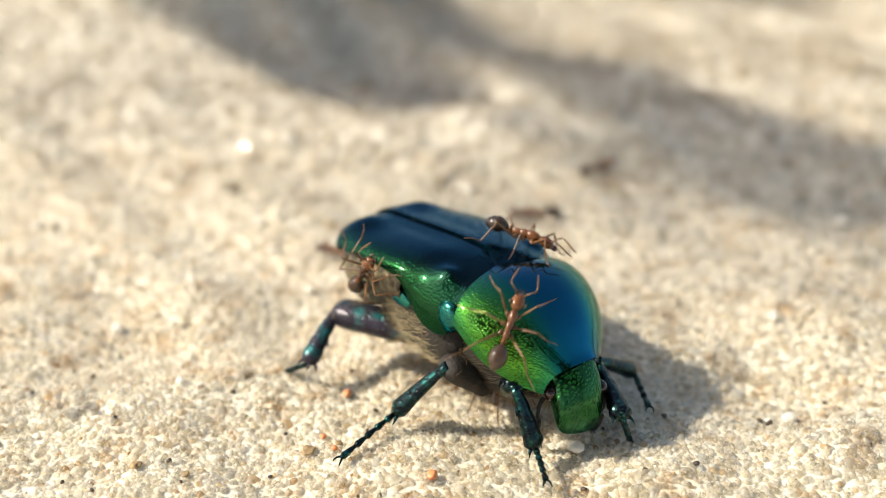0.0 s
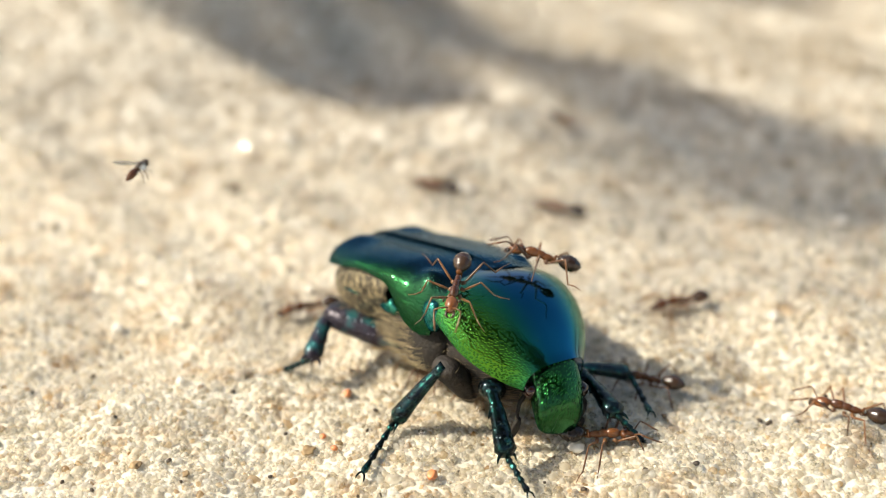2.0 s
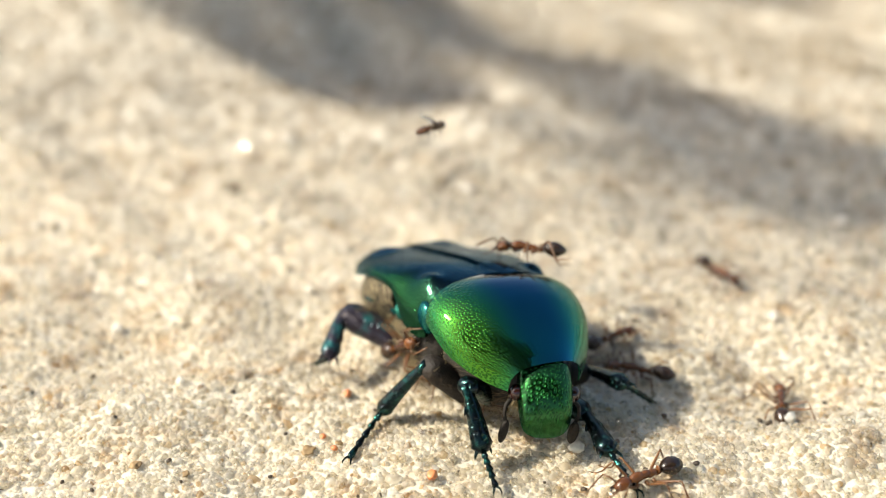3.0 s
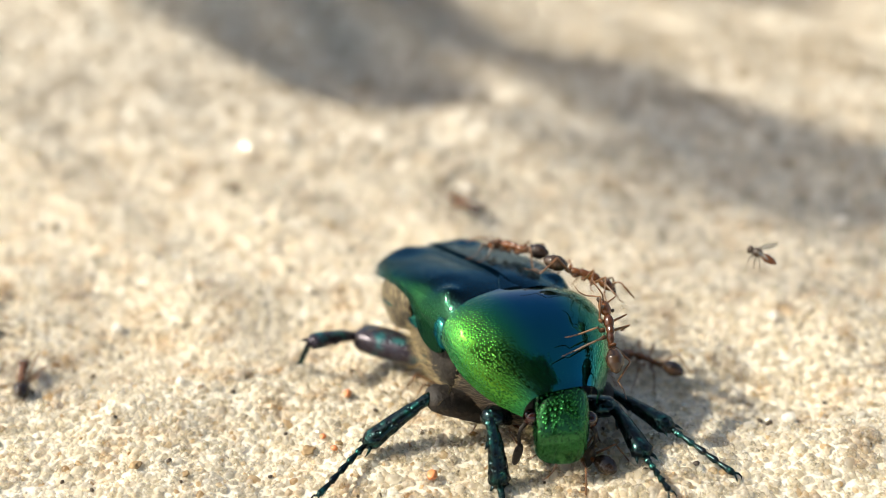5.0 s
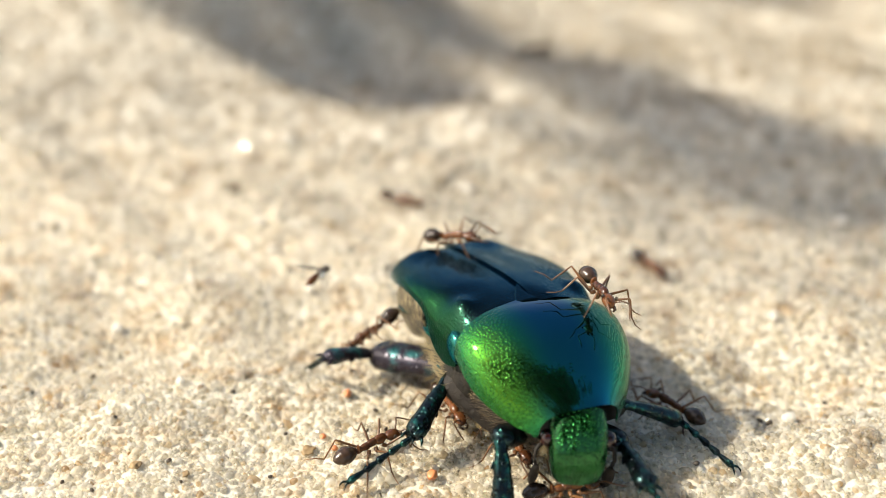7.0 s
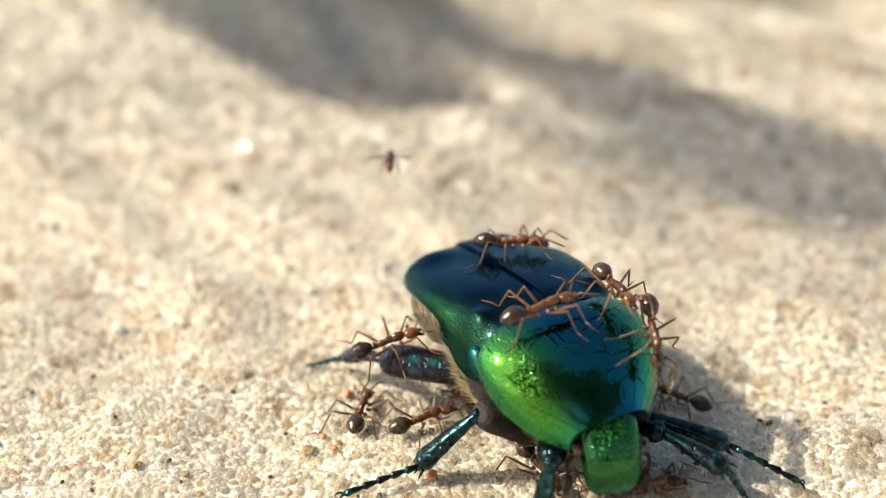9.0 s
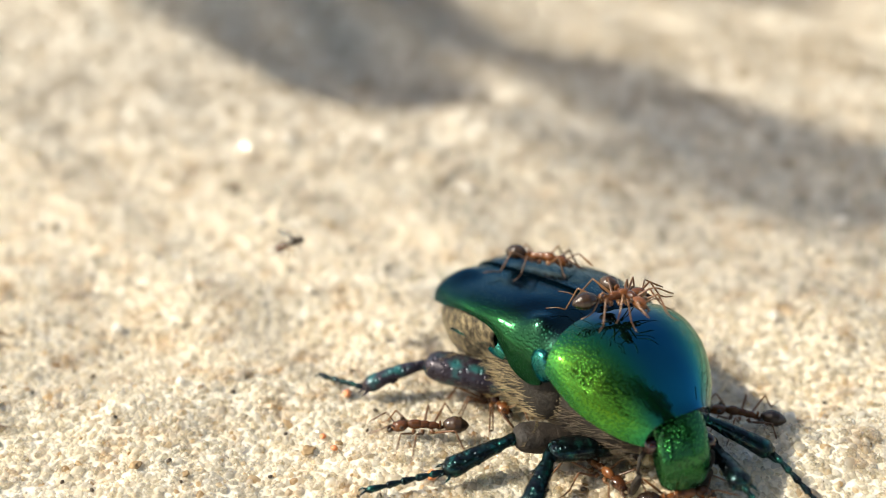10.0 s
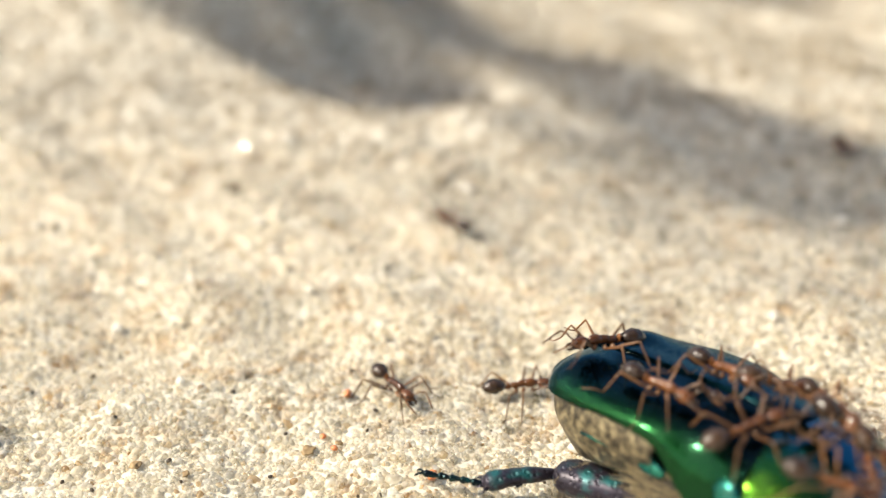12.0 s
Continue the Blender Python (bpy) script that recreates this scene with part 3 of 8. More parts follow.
def belly():
    bm = bmesh.new()

    def fn(u, v):
        x = -7.6 + 14.0 * u
        a = v * 2 * math.pi
        w = smooth_table(x, [-7.6, -6.8, -5, -2, 1, 3.5, 5.4, 6.4], [1.0, 2.3, 2.95, 3.3, 3.2, 2.7, 1.8, 1.2])
        lo = smooth_table(x, [-7.6, -6.5, -4, 0, 2.5, 4.5, 6.4], [1.9, 1.0, 0.45, 0.2, 0.35, 0.9, 1.9])
        hi = smooth_table(x, [-7.6, -6, -2, 2, 5, 6.4], [3.9, 4.6, 5.0, 5.0, 4.2, 3.6])
        mid = (lo + hi) / 2 + 0.2
        c, s = math.cos(a), math.sin(a)
        y = w * math.copysign(abs(c) ** 0.8, c)
        z = mid + (hi - mid if s > 0 else mid - lo) * math.copysign(abs(s) ** 0.85, s)
        ring = 0.07 * math.sin(x * 5.2) if x < -1.5 else 0.0                        # segments of the abdomen
        return Vector((x, y * (1 + 0.02 * ring), z - ring * (s < 0)))
    sheet(bm, fn, 56, 36)
    bmesh.ops.holes_fill(bm, edges=[e for e in bm.edges if e.is_boundary])
    return bm


def pygidium():
    """The cream plate that shows below the wing cases at the rear and along the side."""
    bm = bmesh.new()

    def fn(u, v):
        a = (v * 2 - 1) * 2.0
        x0 = -8.35 + 6.5 * (abs(a) / 2.0) ** 1.6
        w = 3.58 * math.sin(min(abs(a), 1.57)) ** 0.75 if abs(a) < 1.57 else 3.58 + 0.12 * (abs(a) - 1.57)
        top = smooth_table(x0, RX, B_RIM) + 0.12
        low = lerp_table(x0, [-8, -6, -4, -1.8], [1.1, 1.2, 2.0, 3.3])
        z = top + (low - top) * u
        bulge = math.sin(math.pi * u) * 0.55
        return Vector((x0 - bulge * math.cos(a * 0.7) + 0.40 * u * u * math.cos(a * 0.7), math.copysign(w + bulge * 0.6, a) * (1 - 0.10 * u * u), z))
    sheet(bm, fn, 14, 48)
    bmesh.ops.solidify(bm, geom=bm.faces[:], thickness=0.12)
    return bm


def side_plate(side, rows):
    """A rounded raised plate; rows: centre, radii and tilt."""
    bm = bmesh.new()
    (cx, cy, cz), r, tilt = rows
    blob(bm, (0, 0, 0), r, 16, 10, 0.08)
    bm.transform(Matrix.Translation((cx, side * cy, cz)) @ Euler((radians(-side * tilt), 0, radians(side * 8))).to_matrix().to_4x4())
    return bm


def hair_tuft(rng, n, place, length, lean):
    """n tapering hairs, each a thin three-sided spike; place() gives root and outward direction."""
    bm = bmesh.new()
    for _ in range(n):
        root, out = place()
        d = (out + Vector((rng.uniform(-0.5, 0.3), rng.uniform(-0.3, 0.3), rng.uniform(-0.4, 0.4))) + lean).normalized()
        ln = length * rng.uniform(0.6, 1.3)
        mid = root + d * ln * 0.55
        tip = root + d * ln + Vector((-0.15, 0, -0.22)) * ln
        tube(bm, [root, mid, tip], [0.013, 0.010, 0.003], 3, cap=False)
    return bm


def femur_mesh(ln, thick):
    """A flattened thigh with fine cross wrinkles and a blunt knee."""
    bm = bmesh.new()
    prof = [(0, 0.5), (0.12, 0.74), (0.4, 0.92), (0.75, 1.0), (0.9, 0.9), (0.97, 0.66), (1, 0.3)]
    n = 44
    pts = [Vector((-0.25 + (ln + 0.4) * i / n, 0, 0.12 * math.sin(math.pi * i / n))) for i in range(n + 1)]
    rad = [thick * lerp_table(i / n, [p for p, _ in prof], [r for _, r in prof]) * (1 + 0.018 * (-1) ** i) for i in range(n + 1)]
    tube(bm, pts, rad, 16, 0.78)
    for v in bm.verts:                                                    # grooved along its sides
        k = math.atan2(v.co.z, v.co.y)
        v.co.z *= 1 - 0.05 * math.cos(4 * k)
    return bm


def bristle_mesh(ln, thick):
    """Rows of short pale bristles leaning along a limb."""
    bm = bmesh.new()
    for k in range(110):
        f = 0.10 + 0.84 * ((k * 0.618) % 1)
        a = 2.4 * k
        r = Vector((0, math.cos(a), 0.8 * math.sin(a))) * thick * (0.93 if f < 0.8 else 0.82)
        root = Vector((ln * f, 0, 0.10 * math.sin(math.pi * f))) + r * 0.95
        tube(bm, [root, root + Vector((0.30, 0, 0)) + r * 0.16], [0.016, 0.004], 3, cap=False)
    return bm


def tibia_mesh(ln, thick, lobed=False):
    bm = bmesh.new()
    prof = [(0, 0.62), (0.06, 0.74), (0.14, 0.52), (0.3, 0.74), (0.75, 1.0), (0.93, 1.16), (1, 0.6)]
    if lobed:                                                             # the hind shin swells slowly, with a notch at half its length
        prof = [(0, 0.62), (0.1, 0.6), (0.25, 0.76), (0.46, 0.95), (0.52, 0.86), (0.6, 0.94), (0.85, 1.12), (0.94, 1.08), (1, 0.6)]
    spindle(bm, (-0.1, 0, 0), (ln, 0, 0), [(f, r * thick) for f, r in prof], 10, 0.8, 0.18 if lobed else 0.06)
    for v in bm.verts:                                                    # pinched below the knee and ridged
        v.co.y *= 1 + 0.06 * math.sin(v.co.x * 7.0)
    for f, s, l in ((0.35, -1, 0.25), (0.55, 1, 0.25), (0.7, -1, 0.3), (0.97, 1, 0.45), (0.97, -1, 0.38), (0.99, 0.2, 0.5)):
        x = ln * f
        tube(bm, [(x - 0.12, s * thick * 0.6, 0), (x + 0.12, s * (thick * 0.7 + l * 0.35), -0.04), (x + l * 0.85, s * (thick * 0.7 + l * 0.5), -0.10)],
             [0.12, 0.07, 0.012], 6)
    return bm


def tarsus_mesh(ln, thick):
    """Five bead-like joints and two claws."""
    bm = bmesh.new()
    n = 5
    x = -0.05
    for i in range(n):
        l = (ln - 0.35) / n * (1.25 if i == n - 1 else 0.94)
        spindle(bm, (x, 0, 0.02 * math.sin(i)), (x + l * 1.04, 0, 0), [(0, thick * 0.45), (0.25, thick * 0.7), (0.8, thick), (1, thick * 0.5)], 8)
        x += l
    for s in (-1, 1):
        tube(bm, [(x - 0.05, 0, 0), (x + 0.16, s * 0.14, 0.05), (x + 0.32, s * 0.20, -0.04), (x + 0.38, s * 0.19, -0.16)], [0.06, 0.055, 0.04, 0.01], 6)
    return bm


def antenna_mesh(side):
    bm = bmesh.new()
    tube(bm, [(7.0, side * 1.35, 2.75), (7.35, side * 1.75, 2.5), (7.55, side * 1.8, 2.1), (7.6, side * 1.72, 1.8)], [0.13, 0.10, 0.09, 0.10], 7)
    for k in range(3):
        blob(bm, (7.65 + 0.08 * k, side * (1.66 + 0.03 * k), 1.15), (0.09, 0.22, 0.72), 8, 6)
    return bm


LEGS = {"front": ((4.2, 1.3, 1.2), 3.0, 3.15, 2.4, 0.66, 0.50, 0.17),
        "middle": ((2.9, 1.6, 0.6), 3.5, 3.75, 3.9, 0.84, 0.50, 0.18),
        "hind": ((-1.8, 2.2, 1.0), 4.65, 3.5, 3.1, 0.98, 0.46, 0.18)}


def build_beetle():
    rng = random.Random(3)
    beetle = tagged(new("beetle"), "metallic green rose chafer beetle walking on sand", "beetle")
    beetle.empty_display_size = 0.004
    part("abdomen", belly(), M_BELLY, beetle, "dark brown hairy underside")
    part("rear_plate", pygidium(), M_CREAM, beetle, "cream and gold speckled rear plate")
    for s in (-1, 1):
        part("wing_case", elytron(s), M_WINGCASE, beetle, "dark blue-green glossy wing case")
    part("pronotum", pronotum(), M_GREEN, beetle, "domed metallic green neck shield with fine pits")
    bm = bmesh.new()
    sheet(bm, lambda u, v: Vector((1.45 - 1.7 * u, (v * 2 - 1) * 0.98 * (1 - u) ** 0.85, 6.56 - 0.10 * u - 0.16 * (v * 2 - 1) ** 2 * (1 - u))), 10, 12)
    bmesh.ops.solidify(bm, geom=bm.faces[:], thickness=0.15)
    part("scutellum", bm, M_WINGCASE, beetle)
    hd = part("head", head_shell(), M_HEAD, beetle, "green pitted head with square front edge")
    for s in (-1, 1):
        bm = bmesh.new()
        blob(bm, (7.16, s * 1.36, 3.10), (0.38, 0.36, 0.40), 18, 14)
        part("eye", bm, M_EYE, hd, "glossy dark red eye")
        part("antenna", antenna_mesh(s), M_BELLY, hd, "dark brown clubbed antenna")
        part("shoulder_plate", side_plate(s, ((1.5, 3.72, 4.72), (0.72, 0.44, 0.84), 12)), M_TEAL, beetle, "turquoise shoulder plate")
        bm = side_plate(s, ((-2.6, 3.34, 3.55), (1.4, 0.42, 0.62), 20))
        tube(bm, [(-3.5, s * 3.4, 3.35), (-4.5, s * 3.66, 3.15), (-5.4, s * 3.92, 2.95)], [0.46, 0.28, 0.03], 8, 0.6)
        part("hip_plate", bm, M_TEAL, beetle, "turquoise hip plate with a dark pointed end")
        part("breast_plate", side_plate(s, ((-0.4, 2.6, 2.7), (2.7, 0.95, 1.9), 10)), M_FLANK, beetle, "dark downy flank of the thorax")

        def flank(s=s):
            x = rng.uniform(-3.0, 2.45)
            a = rng.uniform(-1.1, 0.75)
            k = math.sqrt(max(0.05, 1 - ((x + 0.4) / 2.9) ** 2))
            return Vector((x, s * (2.6 + 0.92 * k * math.cos(a)), 2.7 + 1.85 * k * math.sin(a))), Vector((-0.9, s * 0.55 * math.cos(a), 0.35 * math.sin(a)))
        part("hair", hair_tuft(rng, 460, flank, 0.85, Vector((-0.9, 0, -0.25))), M_HAIR, beetle, "short golden hairs along the flank")
        def breast(s=s):
            x = rng.uniform(1.4, 6.0)
            a = rng.uniform(-1.2, 0.5)
            w = lerp_table(x, [1, 3.5, 5.4, 6.4], [3.2, 2.7, 1.8, 1.2])
            return Vector((x, s * w * math.cos(a), 2.5 + 1.7 * math.sin(a))), Vector((-0.6, s * 0.6 * math.cos(a), 0.4 * math.sin(a)))
        part("hair", hair_tuft(rng, 520, breast, 0.6, Vector((-0.5, 0, -0.3))), M_BROWN_HAIR, beetle, "short brown hairs below the neck shield")

    def chin():
        a = rng.uniform(-2.2, 2.2)
        return Vector((6.3 + rng.uniform(-0.3, 0.3), 1.5 * math.sin(a / 1.4), 2.7 - 0.7 * math.cos(a / 1.5))), Vector((0.5, math.sin(a), -0.5))
    part("hair", hair_tuft(rng, 260, chin, 0.5, Vector((0.2, 0, -0.2))), M_HAIR, beetle, "golden hairs below the head")
    limbs = {}
    for kind, (hip, lf, lt, ls, tf, tt, ts) in LEGS.items():
        for s, tag in ((-1, "right"), (1, "left")):
            mf = {"hind": M_FEMUR, "middle": M_BELLY, "front": M_LEG}[kind]
            fe = part("femur", femur_mesh(lf, tf), mf, beetle, {"hind": "dark purple-brown thigh with teal sheen", "middle": "dark brown hairy thigh", "front": ""}[kind])
            if kind != "front":
                part("bristles", bristle_mesh(lf, tf), M_HAIR, fe, "short pale bristles")
            ti = part("tibia", tibia_mesh(lt, tt, kind == "hind"), M_FEMUR if kind == "hind" else M_LEG, beetle, "toothed purple-black shin" if kind == "hind" else "toothed teal-black shin")
            ta = part("tarsus", tarsus_mesh(ls, ts), M_LEG, beetle, "jointed teal foot with two claws")
            limbs[kind, tag] = (fe, ti, ta)
    return beetle, limbs, hd


beetle, limbs, beetle_head = build_beetle()


# ---- ants and fly ----
ANT_SIZE = 0.9
BACK_LIFT = 0.12          # how much higher the ants on the beetle stand than their rows say


def build_ant():
    """One ant, nose along x, standing on z = 0; millimetres."""
    ant = tagged(new("ant"), "red-brown wood ant with dark abdomen", "ant", "ants round the beetle")
    ant.empty_display_size = 0.001
    bm = bmesh.new()
    blob(bm, (1.42, 0, 0.92), (0.48, 0.36, 0.30), 16, 11, 0.05)
    for v in bm.verts:
        k = (v.co.x - 0.95) / 0.95
        v.co.y *= 1.12 - 0.30 * max(k, 0)
        v.co.z -= 0.16 * max(k, 0)
    hd = part("head", bm, M_ANT_RED, ant)
    for s in (-1, 1):
        bm = bmesh.new()
        tube(bm, [(1.78, s * 0.16, 0.74), (1.95, s * 0.20, 0.66), (2.06, s * 0.10, 0.60), (2.08, s * 0.01, 0.58)], [0.10, 0.09, 0.06, 0.015], 6)
        part("mandible", bm, M_ANT_DARK, hd)
        bm = bmesh.new()
        blob(bm, (1.30, s * 0.41, 1.02), (0.12, 0.06, 0.11), 8, 6)
        part("eye", bm, M_FLY, hd)
        bm = bmesh.new()
        tube(bm, [(1.70, s * 0.14, 0.95), (1.95, s * 0.42, 1.18), (2.15, s * 0.68, 1.22)], [0.050, 0.040, 0.045], 6)
        tube(bm, [(2.15, s * 0.68, 1.22), (2.45, s * 0.66, 1.06), (2.80, s * 0.58, 0.86), (3.10, s * 0.52, 0.72)], [0.040, 0.046, 0.055, 0.030], 6)
        part("antenna", bm, M_ANT_LEG, hd)
    bm = bmesh.new()
    blob(bm, (0.60, 0, 0.95), (0.44, 0.24, 0.28), 14, 10, 0.06)
    blob(bm, (0.14, 0, 0.95), (0.40, 0.19, 0.22), 14, 10, 0.06)
    blob(bm, (-0.28, 0, 0.88), (0.40, 0.18, 0.21), 14, 10, 0.06)
    part("thorax", bm, M_ANT_RED, ant)
    bm = bmesh.new()
    tube(bm, [(-0.55, 0, 0.74), (-0.72, 0, 0.74), (-0.92, 0, 0.78)], [0.09, 0.11, 0.08], 7)
    blob(bm, (-0.72, 0, 0.94), (0.08, 0.18, 0.24), 10, 8)
    part("waist", bm, M_ANT_RED, ant)
    bm = bmesh.new()
    rings = []
    for i in range(15):
        f = i / 14
        r = math.sin(math.pi * min(f * 0.98 + 0.02, 1)) ** 0.62
        step = 0.035 if i in (4, 8, 11) else 0.0
        rings.append(((-0.86 - 1.38 * f, 0, 0.96 - 0.10 * f), max(0.03, 0.50 * r - step)))
    tube(bm, [q[0] for q in rings], [q[1] for q in rings], 14, 0.92)
    part("gaster", bm, M_ANT_DARK, ant, "dark brown banded abdomen")
    legs = []
    for s in (-1, 1):
        for k, (hx, turn, lf, lt, ls) in enumerate(((0.62, 48, 1.25, 1.05, 0.80), (0.18, 2, 1.30, 1.15, 0.90), (-0.22, -46, 1.60, 1.50, 1.20))):
            bm = bmesh.new()
            tube(bm, [(0, 0, 0), (0.16, 0, -0.10), (0.24, 0, -0.10)], [0.12, 0.11, 0.08], 7)
            spindle(bm, (0.20, 0, -0.10), (0.20 + lf * 0.80, 0, 0.50), [(0, 0.045), (0.3, 0.075), (0.7, 0.06), (1, 0.042)], 7)
            leg = part("leg", bm, M_ANT_LEG, ant, at=pose(hx * MM, s * 0.20 * MM, 0.72 * MM, 0, 0, s * 90 - s * turn))
            kx, kz = 0.20 + lf * 0.80, 0.50
            bm = bmesh.new()
            spindle(bm, (kx, 0, kz), (kx + lt * 0.42, 0, kz - lt * 0.80), [(0, 0.038), (0.2, 0.05), (0.8, 0.047), (1, 0.038)], 6)
            part("shin", bm, M_ANT_LEG, leg)
            bm = bmesh.new()
            ax, az = kx + lt * 0.42, kz - lt * 0.80
            tube(bm, [(ax, 0, az), (ax + ls * 0.40, 0, -0.70 + 0.08), (ax + ls * 0.85, 0, -0.70)], [0.042, 0.034, 0.02], 5)
            part("foot", bm, M_ANT_LEG, leg)
            legs.append((hx * ANT_SIZE, s * 0.20 * ANT_SIZE, 0.72 * ANT_SIZE, s * 90 - s * turn, (k + (s > 0)) % 2))
    for c in ant.children_recursive:
        c.data.transform(Matrix.Scale(ANT_SIZE, 4))
        c.location *= ANT_SIZE
    return ant, legs


def build_fly():
    """A small dark fly, nose along x; millimetres."""
    fly = tagged(new("fly"), "small dark winged fly hovering over the sand", "fly", "flies over the sand")
    fly.empty_display_size = 0.001
    bm = bmesh.new()
    blob(bm, (0.62, 0, 0), (0.24, 0.27, 0.25), 12, 8)
    part("head", bm, M_FLY, fly)
    bm = bmesh.new()
    blob(bm, (0.18, 0, 0.03), (0.36, 0.30, 0.30), 12, 8)
    part("thorax", bm, M_FLY, fly)
    bm = bmesh.new()
    spindle(bm, (-0.10, 0, 0), (-1.15, 0, -0.15), [(0, 0.12), (0.3, 0.26), (0.7, 0.22), (1, 0.05)], 10)
    part("abdomen", bm, M_ANT_RED, fly, "orange-brown tapering abdomen")
    for s in (-1, 1):
        bm = bmesh.new()
        sheet(bm, lambda u, v: Vector((0.15 - 0.75 * u + 0.50 * (v - 0.5) * math.sin(math.pi * (0.12 + 0.8 * u)), s * (0.15 + 1.25 * u), 0.22 + 0.35 * u)), 8, 4)
        bmesh.ops.solidify(bm, geom=bm.faces[:], thickness=0.015)
        part("wing", bm, M_WING, fly, "thin clear wing")
        for k in range(3):
            bm = bmesh.new()
            x = 0.35 - 0.22 * k
            tube(bm, [(x, s * 0.15, -0.2), (x + 0.1 - 0.15 * k, s * 0.5, -0.35), (x - 0.2 * k, s * 0.6, -0.85)], [0.04, 0.03, 0.015], 5)
            part("leg", bm, M_FLY, fly)
    for c in fly.children:
        c.data.transform(Matrix.Scale(0.82, 4))
    return fly


ant, ANT_LEGS = build_ant()
ants = [ant] + [copy_thing(ant, pose(0, 0, 0)) for _ in range(32)]
fly = build_fly()
flies = [fly] + [copy_thing(fly, pose(0, 0, 0)) for _ in range(1)]


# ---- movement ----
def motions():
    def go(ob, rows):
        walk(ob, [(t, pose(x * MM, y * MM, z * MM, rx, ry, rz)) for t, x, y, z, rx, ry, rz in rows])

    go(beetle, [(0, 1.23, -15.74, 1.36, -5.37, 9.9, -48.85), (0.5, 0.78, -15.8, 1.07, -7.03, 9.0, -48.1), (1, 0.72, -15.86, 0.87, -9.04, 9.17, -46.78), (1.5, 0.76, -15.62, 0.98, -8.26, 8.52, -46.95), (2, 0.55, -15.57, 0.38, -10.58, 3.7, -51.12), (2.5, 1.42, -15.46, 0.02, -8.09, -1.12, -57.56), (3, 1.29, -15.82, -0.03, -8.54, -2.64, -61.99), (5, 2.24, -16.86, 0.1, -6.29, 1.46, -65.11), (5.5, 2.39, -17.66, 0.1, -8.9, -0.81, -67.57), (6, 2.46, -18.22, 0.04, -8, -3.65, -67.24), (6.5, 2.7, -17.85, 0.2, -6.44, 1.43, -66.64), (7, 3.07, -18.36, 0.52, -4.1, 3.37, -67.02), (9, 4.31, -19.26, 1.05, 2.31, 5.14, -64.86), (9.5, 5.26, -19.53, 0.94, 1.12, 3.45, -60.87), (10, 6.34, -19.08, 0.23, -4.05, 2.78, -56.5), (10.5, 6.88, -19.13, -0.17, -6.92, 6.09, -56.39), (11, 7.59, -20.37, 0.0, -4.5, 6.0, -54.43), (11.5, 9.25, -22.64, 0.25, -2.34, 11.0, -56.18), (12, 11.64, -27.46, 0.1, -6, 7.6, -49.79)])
    go(beetle_head, [(0, -0.13, 2.38, 1.34, 0, 11.5, -20), (0.5, -0.15, 2.38, 1.4, 0, 12, -20), (1, -0.17, 2.39, 1.49, 0, 12.67, -20), (1.5, -0.2, 2.4, 1.61, 0, 13.67, -20), (2, -0.23, 2.41, 1.73, 0, 14.67, -20), (2.5, -0.26, 2.42, 1.9, 0, 16, -20), (3, -0.26, 2.42, 1.9, 0, 16, -20), (5, -0.26, 2.42, 1.9, 0, 16, -20), (6, -0.26, 2.42, 1.9, 0, 16, -20), (6.5, -0.26, 2.42, 1.9, 0, 16, -20), (7, -0.25, 2.42, 1.85, 0, 15.67, -20), (9, -0.24, 2.42, 1.81, 0, 15.33, -20), (9.5, -0.23, 2.41, 1.73, 0, 14.67, -20), (10, -0.24, 2.42, 1.77, 0, 15, -20), (10.5, -0.24, 2.42, 1.77, 0, 15, -20), (12, -0.24, 2.42, 1.77, 0, 15, -20)])
    fe, ti, ta = limbs["front", "right"]
    go(fe, [(0, 4.2, -1.3, 1.2, 0, -42.59, -50.27), (0.5, 4.2, -1.3, 1.2, 0, -40.16, -44.91), (1, 4.2, -1.3, 1.2, 0, -37.92, -47.25), (1.5, 4.2, -1.3, 1.2, 0, -44.4, -52.73), (2, 4.2, -1.3, 1.2, 0, -35.25, -51.96), (2.5, 4.2, -1.3, 1.2, 0, -32.79, -56.72), (3, 4.2, -1.3, 1.2, 0, -35.34, -62.95), (5, 4.2, -1.3, 1.2, 0, -30.75, -47.73), (5.5, 4.2, -1.3, 1.2, 0, -28.56, -48.88), (6, 4.2, -1.3, 1.2, 0, -21.36, -48.75), (6.5, 4.2, -1.3, 1.2, 0, -23.64, -57.51), (7, 4.2, -1.3, 1.2, 0, -29.57, -51.68), (9, 4.2, -1.3, 1.2, 0, -29.97, -33.13), (9.5, 4.2, -1.3, 1.2, 0, -26.03, -54.16), (10, 4.2, -1.3, 1.2, 0, -2.37, -105.77), (10.5, 4.2, -1.3, 1.2, 0, -34.26, -103.75), (12, 4.2, -1.3, 1.2, 0, -34.26, -103.75)])
